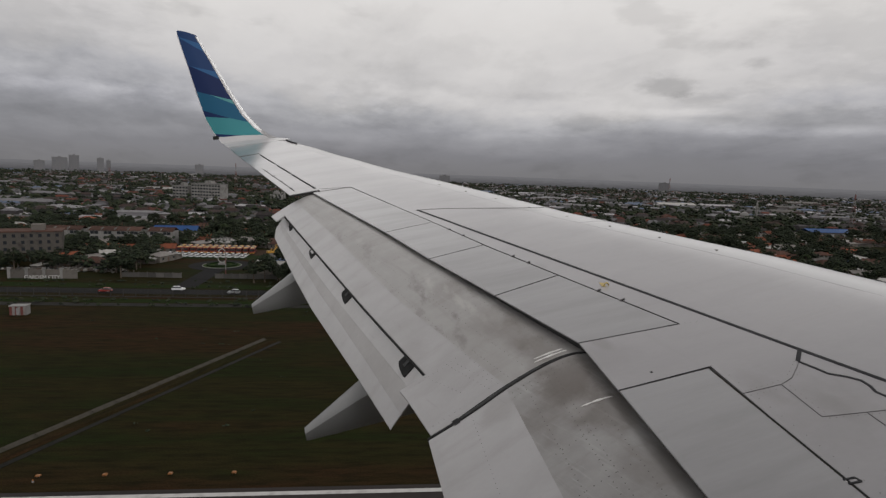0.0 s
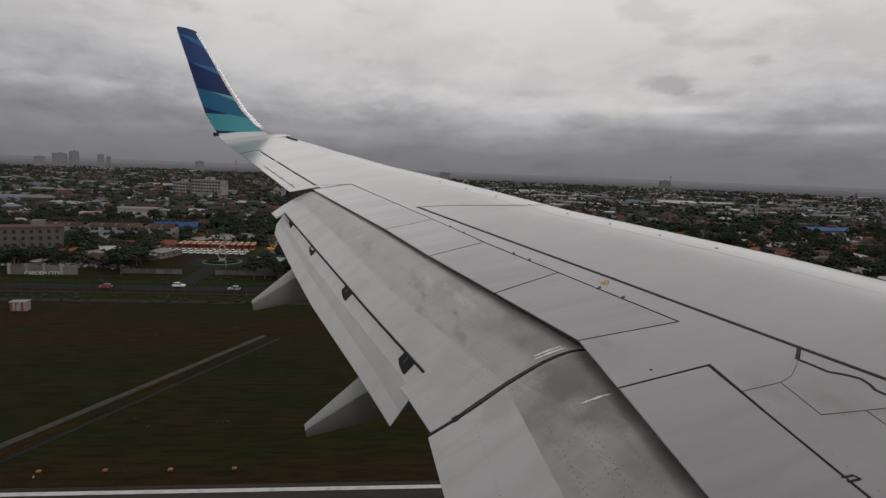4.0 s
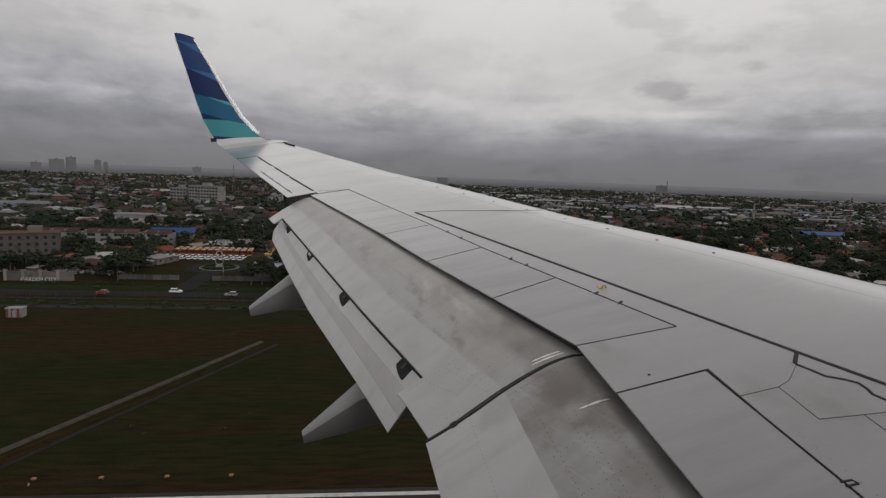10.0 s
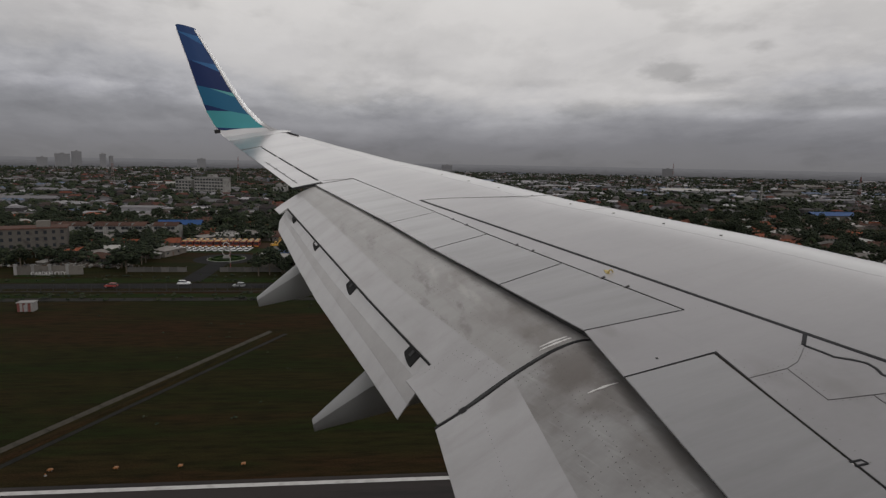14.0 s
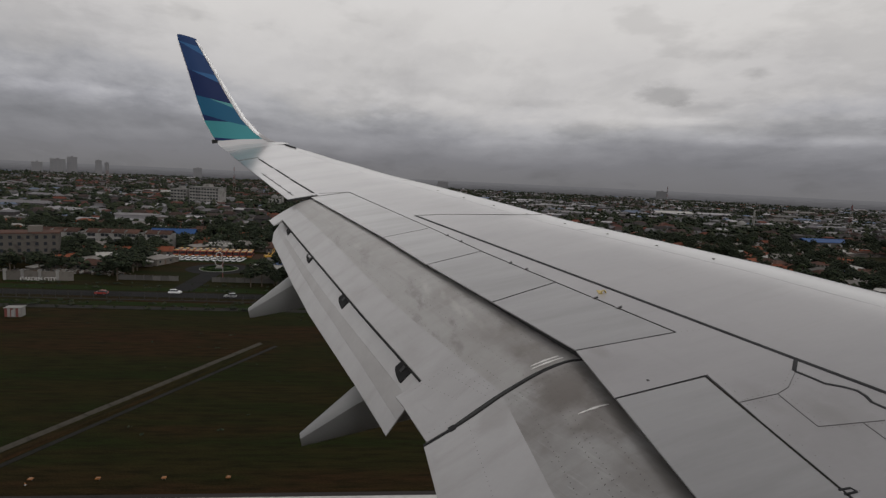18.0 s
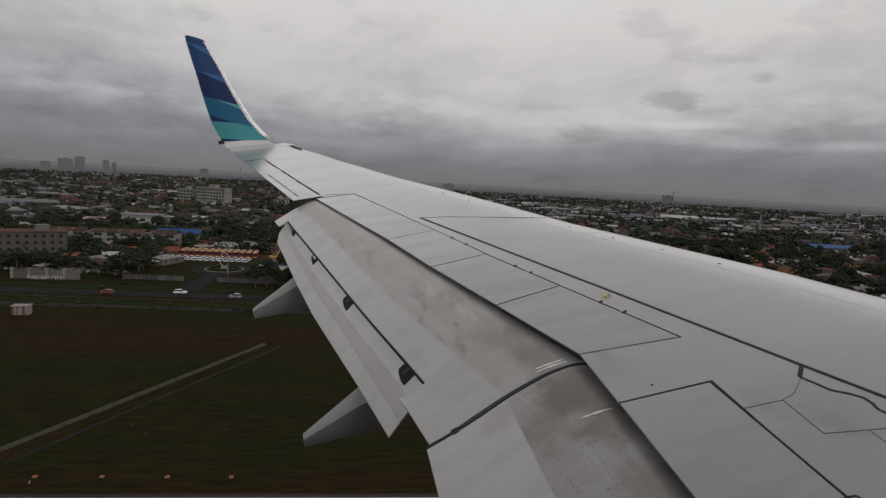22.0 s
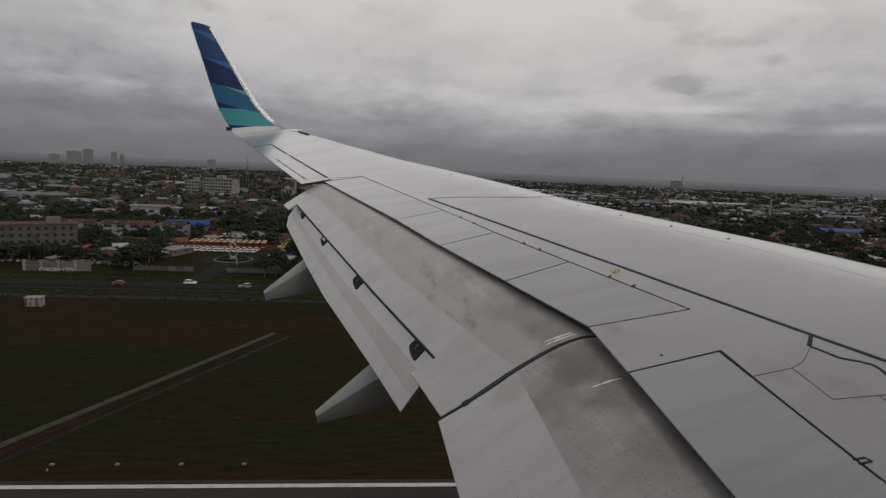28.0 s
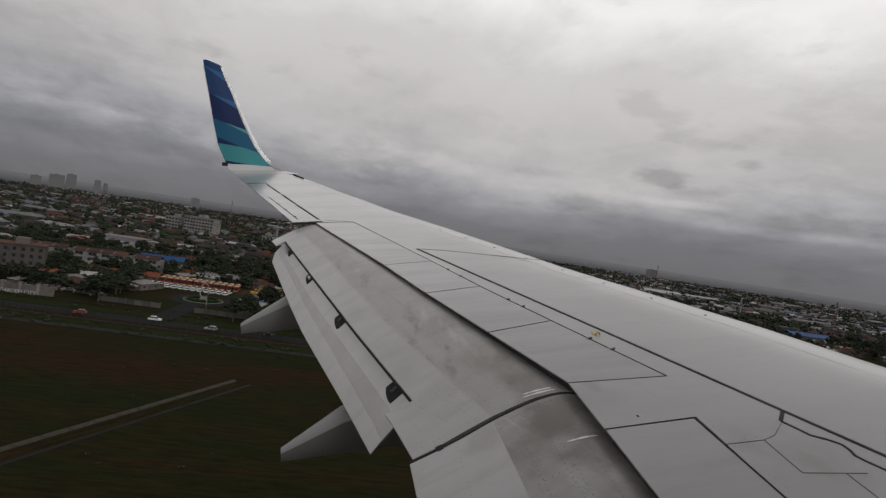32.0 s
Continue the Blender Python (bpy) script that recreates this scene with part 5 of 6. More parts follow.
fill(206, 500, 240, 480, 12.0, 165)
for k in range(len(PROTOS)):
    if not used[k]:
        put_house(k, -60 - k * 16, 440, 0)


# ---- trees ----
def blob(bm, c, r, rg):
    """A small ragged leaf clump."""
    top_v, bot_v = bm.verts.new(c + Vector((rg.uniform(-.2, .2) * r, rg.uniform(-.2, .2) * r, r * rg.uniform(.6, 1)))), bm.verts.new(c + Vector((0, 0, -r * rg.uniform(.4, .8))))
    n = 5
    ring = [bm.verts.new(c + Vector((math.cos(a), math.sin(a), rg.uniform(-.35, .35))) * r * rg.uniform(.6, 1.25)) for a in [math.tau * j / n + rg.uniform(-.3, .3) for j in range(n)]]
    for j in range(n):
        bm.faces.new((ring[j], ring[(j + 1) % n], top_v))
        bm.faces.new((ring[(j + 1) % n], ring[j], bot_v))


def tree_proto(seed, h, spread, flatness):
    rg = random.Random(seed)
    ob = new("tree")
    tagged(ob, "dark green broadleaf tree with a ragged crown", "tree", "trees in the village")
    bm = bmesh.new()
    tube(bm, (0, 0, -0.2), (0.1, 0.05, h * 0.45), 0.28, 0.18)
    lobes = []
    for k in range(6):
        a = math.tau * k / 6 + rg.uniform(-.4, .4)
        e = Vector((math.cos(a) * spread * rg.uniform(.35, .7), math.sin(a) * spread * rg.uniform(.35, .7), h * rg.uniform(.55, .82)))
        tube(bm, (0.1, 0.05, h * rg.uniform(.3, .44)), e, 0.13, 0.05, 6)
        lobes.append((e, spread * rg.uniform(.38, .6)))
    lobes.append((Vector((0, 0, h * 0.85)), spread * 0.55))
    part("trunk", bm, BARK, ob)
    bm = bmesh.new()
    for c, r in lobes:
        for _ in range(46):
            d = Vector((rg.gauss(0, 1), rg.gauss(0, 1), rg.gauss(0, 1) * flatness)).normalized() * r * rg.uniform(.55, 1.05)
            d.z *= flatness
            blob(bm, c + d, rg.uniform(.28, .62) * spread / 3.2, rg)
    part("crown", bm, LEAF, ob)
    return ob


def palm_proto(seed, h):
    rg = random.Random(seed)
    ob = new("palm_tree")
    tagged(ob, "tall coconut palm with drooping fronds", "palm tree", "palms in the village")
    bm = bmesh.new()
    pts = [Vector((0.05 * k * k * 0.3, 0, h * k / 6)) for k in range(7)]
    loft(bm, [[p + Vector((math.cos(a), math.sin(a), 0)) * (0.2 - 0.014 * i) for a in [math.tau * j / 8 for j in range(8)]] for i, p in enumerate(pts)])
    part("trunk", bm, BARK, ob)
    tip = pts[-1]
    for k in range(13):
        a, L, lift = math.tau * k / 13 + rg.uniform(-.2, .2), rg.uniform(2.6, 3.6), rg.uniform(0.2, 1.3)
        bm = bmesh.new()
        spine = [tip + Vector((math.cos(a) * L * t, math.sin(a) * L * t, lift * t * 2 - 3.2 * t * t)) for t in [j / 7 for j in range(8)]]
        side = Vector((-math.sin(a), math.cos(a), 0))
        for j in range(7):
            w = 0.75 * math.sin(math.pi * (0.12 + 0.8 * j / 7)) + 0.1
            for s in (-1, 1):
                p, q = spine[j], spine[j + 1]
                bm.faces.new([bm.verts.new(v) for v in (p, p.lerp(q, 0.75), p.lerp(q, 0.9) + side * s * w + Vector((0, 0, -0.35 * w)))])
        part("frond", bm, PALM, ob)
    return ob


TREES = [tree_proto(1, 9, 3.6, 0.8), tree_proto(2, 7, 3.2, 0.9), tree_proto(3, 11, 4.6, 0.7), tree_proto(4, 6, 2.6, 1.0), tree_proto(5, 8, 4.2, 0.65)]
PALMS = [palm_proto(11, 9.5), palm_proto(12, 8.0)]
t_used = [0] * len(TREES)
p_used = [0] * len(PALMS)


def put(protos, counts, k, x, y):
    m = pose(x, y, 0, 0, 0, rng.uniform(0, 360))
    if counts[k]:
        copy_thing(protos[k], m)
    else:
        protos[k].matrix_world = m
    counts[k] += 1


n_tree = 0
for _ in range(6000):
    if n_tree >= 290:
        break
    if rng.random() < 0.55:
        x, y = rng.uniform(-290, -18), rng.uniform(220, 420)
    else:
        x, y = rng.uniform(206, 500), rng.uniform(232, 480)
    if seen_side(x, y) and clear_of(x, y, 2.2):
        if rng.random() < 0.07:
            put(PALMS, p_used, rng.randrange(2), x, y)
        else:
            put(TREES, t_used, rng.randrange(5), x, y)
        taken.append((x, y, 1.6))
        n_tree += 1


# ---- town and woods that reach to the horizon ----
def stuff(name, verts, faces, material, label, category):
    me = bpy.data.meshes.new(name)
    me.from_pydata(verts, [], faces)
    me.materials.append(material)
    ob = new(name, me)
    tagged(ob, label, category, kind="stuff")
    return ob


def far_sites(n, r0, r1, power, seed):
    g = np.random.default_rng(seed)
    r = r0 + (r1 - r0) * g.random(n) ** power
    a = np.radians(-46 + 104 * g.random(n))
    return np.stack([r * np.sin(a), r * np.cos(a)], 1), r, g


def near_patch(x, y):
    return (-300 < x < -15 and y < 428) or (200 < x < 505 and y < 485) or y < 232


rv, rf, wv, wf, pv, pf = [], [], [], [], [], []
sites, rr, g = far_sites(10500, 240, 2420, 1.15, 5)
for (x, y), r in zip(sites, rr):
    if near_patch(x, y) or not clear_of(x, y, 6):
        continue
    if noise.noise(Vector((x * 0.0042, y * 0.0042, 9.0))) < -0.30:
        continue
    works = noise.noise(Vector((x * 0.0035 + 20, y * 0.0028, 4.0))) > (0.08 if x < 150 else -0.12)
    big_one = g.random() < (0.20 if works else 0.015)
    w, d = (g.uniform(7, 13), g.uniform(6, 9)) if not big_one else (g.uniform(25, 58), g.uniform(12, 20))
    h = g.uniform(2.8, 3.8) if g.random() < 0.75 else g.uniform(5.5, 7.5)
    rise = g.uniform(0.6, 2.4)
    a = g.choice([0, 0, math.pi / 2, 0.2, -0.25]) + g.normal() * 0.1
    ca, sa = math.cos(a), math.sin(a)
    T = lambda px, py, pz: (x + px * ca - py * sa, y + px * sa + py * ca, pz)
    i = len(wv)
    wv += [T(-w / 2, -d / 2, 0), T(w / 2, -d / 2, 0), T(w / 2, d / 2, 0), T(-w / 2, d / 2, 0), T(-w / 2, -d / 2, h), T(w / 2, -d / 2, h), T(w / 2, d / 2, h), T(-w / 2, d / 2, h)]
    wf += [(i, i + 1, i + 5, i + 4), (i + 1, i + 2, i + 6, i + 5), (i + 2, i + 3, i + 7, i + 6), (i + 3, i, i + 4, i + 7)]
    o = 0.5
    qv, qf = (pv, pf) if g.random() < (0.7 if works else 0.10) or big_one else (rv, rf)
    i = len(qv)
    qv += [T(-w / 2 - o, -d / 2 - o, h - .2), T(w / 2 + o, -d / 2 - o, h - .2), T(w / 2 + o, d / 2 + o, h - .2), T(-w / 2 - o, d / 2 + o, h - .2), T(-w / 2 - o + d * .2, 0, h + rise), T(w / 2 + o - d * .2, 0, h + rise)]
    qf += [(i, i + 1, i + 5, i + 4), (i + 2, i + 3, i + 4, i + 5), (i + 1, i + 2, i + 5), (i + 3, i, i + 4)]
stuff("town_walls", wv, wf, FAR_WALL, "plastered walls of a low-rise town", "town")
stuff("town_roofs", rv, rf, FAR_ROOF, "weathered tiled roofs of a low-rise town", "town")
stuff("works_roofs", pv, pf, WORKS_ROOF, "pale sheet roofs of sheds and works in the town", "town")

OCT = np.array([(1, 0, 0), (0, 1, 0), (-1, 0, 0), (0, -1, 0), (0, 0, 1), (0, 0, -0.6), (.7, .7, .3), (-.7, .7, .2), (-.7, -.7, .3), (.7, -.7, .1)])
OCT_F = [(0, 6, 4), (6, 1, 4), (1, 7, 4), (7, 2, 4), (2, 8, 4), (8, 3, 4), (3, 9, 4), (9, 0, 4), (0, 9, 5), (9, 3, 5), (3, 8, 5), (8, 2, 5), (2, 7, 5), (7, 1, 5), (1, 6, 5), (6, 0, 5)]
tv, tf = [], []
sites, rr, g = far_sites(13500, 236, 2420, 1.1, 8)
for (x, y), r in zip(sites, rr):
    if near_patch(x, y) or not clear_of(x, y, 3):
        continue
    s = g.uniform(2.2, 4.2) * (1 + r / 6000)
    for _ in range(7 if r < 900 else 4):
        c = np.array([x, y, s * 1.1]) + g.normal(size=3) * s * (0.55, 0.55, 0.35)
        i = len(tv)
        tv += [tuple(v) for v in (c + OCT * s * g.uniform(.35, .65) * g.uniform(.7, 1.3, size=(10, 1)))]
        tf += [(a + i, b + i, q + i) for a, b, q in OCT_F]
stuff("far_woods", tv, tf, LEAF, "dark green trees scattered through the town", "trees")

# yard trees that fill the gaps between the near houses
tv, tf = [], []
g = np.random.default_rng(33)
for k in range(4600):
    x, y = (g.uniform(-298, -16), g.uniform(236, 430)) if k % 5 > 1 else (g.uniform(202, 503), g.uniform(238, 484))
    if not seen_side(x, y) or not clear_of(x, y, 0.8):
        continue
    s = g.uniform(1.6, 3.0)
    hgt = g.uniform(2.2, 4.6)
    for _ in range(16):
        d = g.normal(size=3) * (0.62, 0.62, 0.42) * s
        c = np.array([x, y, hgt]) + d
        i = len(tv)
        tv += [tuple(v) for v in (c + OCT * s * g.uniform(.22, .42) * g.uniform(.6, 1.4, size=(10, 1)))]
        tf += [(a + i, b + i, q + i) for a, b, q in OCT_F]
stuff("yard_trees", tv, tf, LEAF, "dark green trees crowding between the houses", "trees")

# heaps of scrap and rubble at the edge of the village
rv, rf = [], []
for k in range(4200):
    cx, cy, ax, ay = ((-165, 238, 26, 6), (-126, 242, 20, 6), (-16, 240, 30, 8), (235, 250, 30, 8), (280, 290, 40, 10))[k % 5]
    x, y = cx + g.normal() * ax * 0.5, cy + g.normal() * ay * 0.5
    if not clear_of(x, y, -2.5):
        continue
    w, d, h = g.uniform(0.2, 1.6), g.uniform(0.15, 0.9), g.uniform(0.08, 0.5)
    a, z = g.uniform(0, math.pi), g.uniform(0, 0.8)
    ca, sa, tl = math.cos(a), math.sin(a), g.normal() * 0.3
    i = len(rv)
    rv += [(x + px * w * ca - py * d * sa, y + px * w * sa + py * d * ca, max(0.0, z + pz * h + px * tl * w)) for px in (-.5, .5) for py in (-.5, .5) for pz in (0, 1)]
    rf += [tuple(i + q for q in f) for f in ((0, 1, 3, 2), (4, 6, 7, 5), (0, 4, 5, 1), (2, 3, 7, 6), (0, 2, 6, 4), (1, 5, 7, 3))]
stuff("scrap_heaps", rv, rf, by_island("scrap_and_rubble", [(0.10, 0.09, 0.08), (0.20, 0.19, 0.175), (0.06, 0.05, 0.045), (0.30, 0.29, 0.27), (0.08, 0.05, 0.035), (0.13, 0.115, 0.10), (0.05, 0.055, 0.06)], 0.85, 1.5), "heaps of pale scrap and rubble beside the houses", "rubble")

# low bushes and weeds along the verge and across the field
tv, tf = [], []
g = np.random.default_rng(21)
for k in range(1500):
    if k < 900:
        x, y = g.uniform(-230, 560), ROAD_Y + g.choice([-19.5, -14, 9, 16]) + g.normal() * 1.6
    else:
        x, y = g.uniform(-120, 320), g.uniform(92, 190)
        if noise.noise(Vector((x * 0.02, y * 0.05, 1.0))) < 0.12:
            continue
    s = g.uniform(0.25, 0.8) if k < 900 else g.uniform(0.12, 0.35)
    for _ in range(3):
        c = np.array([x, y, s * 0.4]) + g.normal(size=3) * s * (0.8, 0.6, 0.15)
        i = len(tv)
        tv += [tuple(v) for v in (c + OCT * s * g.uniform(.5, .9) * g.uniform(.6, 1.4, size=(10, 1)))]
        tf += [(a + i, b + i, q + i) for a, b, q in OCT_F]
stuff("field_bushes", tv, tf, LEAF, "low dark bushes along the ditch and verge", "bushes")


# ---- large buildings ----
def block(name, label, category, w, d, floors, bays, wall, m, storey=3.6, group="", pane_mat=None):
    """A multi-storey block with window bands on its long and short sides."""
    ob = new(name)
    tagged(ob, label, category, group)
    ob.matrix_world = m
    h = floors * storey
    part("wall", box(bmesh.new(), (-w / 2, -d / 2, -0.3), (w / 2, d / 2, h)), wall, ob)
    bm = box(bmesh.new(), (-w / 2 - 0.3, -d / 2 - 0.3, h), (w / 2 + 0.3, d / 2 + 0.3, h + 0.9))
    part("roof", bm, CONCRETE, ob)
    part("roof_house", box(bmesh.new(), (-w * 0.1, -d * 0.25, h + 0.9), (w * 0.12, d * 0.25, h + 4.2)), wall, ob)
    bw = w / bays
    pane = None
    for f in range(floors):
        for b in range(bays):
            x = -w / 2 + (b + 0.5) * bw
            if pane is None:
                o = part("window", box(bmesh.new(), (-bw * 0.33, -0.12, 0), (bw * 0.33, 0.12, storey * 0.48)), pane_mat or GLASS, ob)
                pane = o.data
            else:
                o = new("window", pane)
                o.parent = ob
            o.location = (x, -d / 2, f * storey + storey * 0.3)
    return ob


block("hospital_block", "white multi-storey block with rows of dark windows", "building", 36, 18, 6, 10, PLASTER_WHITE, pose(-205, 700, 0, 0, 0, -14))
block("hospital_block", "white multi-storey wing beside the taller block", "building", 20, 16, 5, 5, PLASTER_WHITE, pose(-238, 712, 0, 0, 0, -14))


def terrace(x, y, rz):
    ob = new("terrace_house")
    tagged(ob, "narrow white three-storey terrace house with brown roof", "house", "row of terrace houses")
    part("wall", box(box(bmesh.new(), (-3.2, -5, -0.2), (3.2, 5, 8.2)), (-3.2, -5.25, 8.0), (-2.9, 5, 9.6)), PLASTER_WHITE, ob)
    part("roof", gable_roof(6.2, 10, 8.2, 1.6, 0.3), TILE_BROWN, ob)
    for f in range(3):
        win = part("window", box(bmesh.new(), (-1.9, -5.12, 0.9 + f * 2.7), (1.9, -4.9, 2.4 + f * 2.7)), GLASS, ob)
        part("frame", box(bmesh.new(), (-0.08, -5.16, 0.9 + f * 2.7), (0.08, -5.0, 2.4 + f * 2.7)), PLASTER_WHITE, win)
    part("balcony", box(bmesh.new(), (-2.4, -6.0, 2.7), (2.4, -5, 3.6)), PLASTER_WHITE, ob)
    ob.matrix_world = pose(x, y, 0, 0, 0, rz)
    return ob


first = terrace(-182, 320, 3)
for k in range(1, 10):
    copy_thing(first, pose(-182 + k * 6.5 + (k // 4) * 3.5, 320 + k * 0.4, 0, 0, 0, 3))


def warehouse(x, y, w, d, h, wall, roof, rz, label):
    ob = new("warehouse")
    tagged(ob, label, "warehouse", "warehouses in the town")
    part("wall", box(bmesh.new(), (-w / 2, -d / 2, -0.2), (w / 2, d / 2, h)), wall, ob)
    part("roof", gable_roof(w, d, h, 1.8 + d * 0.04, 0.6, 0.25), roof, ob)
    for k in range(3):
        xx = (k - 1) * w * 0.28
        part("door", box(bmesh.new(), (xx - 2, -d / 2 - 0.1, 0), (xx + 2, -d / 2 + 0.05, min(4.0, h * 0.7))), STEEL, ob)
    ob.matrix_world = pose(x, y, 0, 0, 0, rz)
    return ob


SHED_BLUE = surface("slate_blue_cladding", (0.06, 0.075, 0.095), 0.6, vary=0.1, scale=0.2, bump=0.1)
warehouse(700, 640, 52, 26, 11, SHED_BLUE, SHEET_WHITE, 8, "dark slate-blue warehouse with a pale roof")
warehouse(690, 590, 40, 14, 5, PLASTER_WHITE, SHEET_WHITE, 8, "long white warehouse with a pale roof")
for x, y, w, d, h, rz in ((790, 700, 60, 18, 6, 10), (880, 760, 48, 20, 6, -6), (600, 800, 55, 18, 6, 6), (480, 900, 64, 20, 7, 0), (700, 930, 58, 20, 7, 12), (420, 760, 44, 16, 5, 6), (-40, 800, 70, 20, 6, 2), (-120, 860, 60, 18, 6, -4), (-30, 900, 80, 22, 7, 3), (-330, 900, 50, 18, 6, 0), (-100, 980, 60, 20, 7, 2), (1000, 900, 70, 22, 7, 5), (1150, 1000, 60, 22, 7, 0), (900, 1150, 80, 24, 8, 4)):
    pale = (x + y) % 3 == 0
    warehouse(x, y, w, d, h, PLASTER_WHITE if pale else PLASTER, SHEET_WHITE if pale else SHEET, rz, "long white warehouse with a pale sheet roof" if pale else "long grey warehouse with a weathered sheet roof")
warehouse(-128, 366, 26, 10, 4.2, PLASTER, SHEET_BLUE, 6, "hall with a bright blue sheet roof")
warehouse(395, 470, 44, 15, 5, PLASTER, SHEET_BLUE, 4, "hall with a bright blue sheet roof")


def mosque(x, y, rz):
    ob = new("mosque")
    tagged(ob, "small mosque with a grey dome and slim minaret", "mosque")
    part("wall", box(bmesh.new(), (-9, -9, -0.2), (9, 9, 6)), PLASTER_WHITE, ob)
    prof = [(5.0, 6.0), (5.3, 7.2), (5.0, 8.8), (4.0, 10.3), (2.4, 11.4), (0.8, 12.0), (0.3, 12.6), (0.15, 14.0)]
    part("dome", loft(bmesh.new(), [[Vector((r * math.cos(a), r * math.sin(a), z)) for a in [math.tau * j / 20 for j in range(20)]] for r, z in prof]), CONCRETE, ob, "pale grey dome", True)
    prof = [(1.5, 0.0), (1.4, 17), (2.0, 17.3), (2.0, 18.2), (1.1, 18.4), (1.0, 21.5), (1.3, 21.8), (0.7, 23.5), (0.1, 26)]
    part("minaret", loft(bmesh.new(), [[Vector((10.5 + r * math.cos(a), -8 + r * math.sin(a), z)) for a in [math.tau * j / 12 for j in range(12)]] for r, z in prof]), PLASTER_WHITE, ob, "slim white minaret")
    for k in range(3):
        part("window", box(bmesh.new(), (-6.5 + k * 5, -9.15, 1), (-4.0 + k * 5, -8.9, 4.4)), GLASS, ob)
    ob.matrix_world = pose(x, y, 0, 0, 0, rz)


mosque(-150, 820, 10)
mosque(430, 640, -20)


def mast(x, y, h, w0):
    """A lattice mast of four legs with ring and cross bars, banded red and white."""
    ob = new("radio_mast")
    tagged(ob, "tall lattice radio mast painted red and white", "mast", "radio masts")
    n = max(5, int(h / 6))
    for k in range(n):
        z0, z1 = h * k / n, h * (k + 1) / n
        a0, a1 = w0 * (1 - 0.85 * k / n), w0 * (1 - 0.85 * (k + 1) / n)
        paint = RED if k % 2 else PLASTER_WHITE
        c0 = [Vector((sx * a0, sy * a0, z0)) for sx, sy in ((-1, -1), (1, -1), (1, 1), (-1, 1))]
        c1 = [Vector((sx * a1, sy * a1, z1)) for sx, sy in ((-1, -1), (1, -1), (1, 1), (-1, 1))]
        for i in range(4):
            part("leg", tube(bmesh.new(), c0[i], c1[i], 0.14, 0.14, 4), paint, ob)
            part("brace", tube(bmesh.new(), c0[i], c1[(i + 1) % 4], 0.07, 0.07, 4), paint, ob)
            part("ring_bar", tube(bmesh.new(), c1[i], c1[(i + 1) % 4], 0.07, 0.07, 4), paint, ob)
    part("antenna", tube(bmesh.new(), (0, 0, h), (0, 0, h + 5), 0.1, 0.05, 6), STEEL, ob)
    ob.matrix_world = pose(x, y, 0, 0, 0, 20)


for x, y, h in ((-362, 800, 42), (-225, 900, 48), (-110, 740, 36), (500, 560, 38), (950, 800, 45), (520, 1000, 50)):
    mast(x, y, h, 2.2)

# far towers on the skyline
for az, r, w, h in ((-29.3, 2330, 30, 42), (-27.9, 2350, 44, 56), (-26.9, 2360, 30, 66), (-25.0, 2340, 20, 58), (-24.4, 2360, 14, 50), (-17.2, 2350, 30, 46), (-9.0, 2350, 34, 40), (6.0, 2340, 44, 38), (27.0, 2350, 40, 40)):
    block("tower_block", "grey tower block on the far skyline", "building", w, w * 0.6, 8, 4, HAZE_TOWER, pose(r * math.sin(radians(az)), r * math.cos(radians(az)), 0, 0, 0, -az), h / 9, "far tower blocks", TOWER_PANE)

# hazy distance behind the town: haze painted as emission, paler towards its top
HAZE = bpy.data.materials.new("hazy_distance")
HAZE.use_nodes = True
hnt = HAZE.node_tree
hb = hnt.nodes["Principled BSDF"]
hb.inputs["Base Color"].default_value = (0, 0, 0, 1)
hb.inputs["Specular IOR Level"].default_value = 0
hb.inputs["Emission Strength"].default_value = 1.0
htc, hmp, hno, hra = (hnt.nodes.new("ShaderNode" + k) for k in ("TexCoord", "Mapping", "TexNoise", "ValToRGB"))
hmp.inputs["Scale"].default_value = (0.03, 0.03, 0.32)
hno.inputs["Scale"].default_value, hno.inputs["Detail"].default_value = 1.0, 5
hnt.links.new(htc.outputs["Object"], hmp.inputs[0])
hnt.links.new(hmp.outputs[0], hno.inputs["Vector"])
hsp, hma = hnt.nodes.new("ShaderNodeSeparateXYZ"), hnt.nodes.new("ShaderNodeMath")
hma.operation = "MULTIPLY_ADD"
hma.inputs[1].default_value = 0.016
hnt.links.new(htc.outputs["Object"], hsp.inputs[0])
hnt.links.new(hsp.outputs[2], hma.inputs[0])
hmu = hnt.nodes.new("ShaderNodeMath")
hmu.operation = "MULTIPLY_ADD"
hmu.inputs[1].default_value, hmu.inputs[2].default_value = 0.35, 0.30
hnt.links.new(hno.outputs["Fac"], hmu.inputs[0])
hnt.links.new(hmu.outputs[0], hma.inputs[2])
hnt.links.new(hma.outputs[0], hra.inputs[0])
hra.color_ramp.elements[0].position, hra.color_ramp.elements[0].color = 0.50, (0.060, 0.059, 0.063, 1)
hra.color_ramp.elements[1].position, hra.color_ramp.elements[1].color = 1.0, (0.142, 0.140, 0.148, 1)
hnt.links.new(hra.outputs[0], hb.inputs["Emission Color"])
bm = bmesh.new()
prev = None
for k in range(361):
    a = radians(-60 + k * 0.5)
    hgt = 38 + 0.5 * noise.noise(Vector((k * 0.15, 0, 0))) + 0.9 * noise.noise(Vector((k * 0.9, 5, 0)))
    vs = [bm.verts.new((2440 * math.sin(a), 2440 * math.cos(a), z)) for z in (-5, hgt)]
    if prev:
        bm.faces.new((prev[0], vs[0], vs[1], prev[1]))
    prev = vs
tagged(part("backdrop", bm, HAZE), "glowing backdrop painted as haze beyond the town", "backdrop", kind="structure")

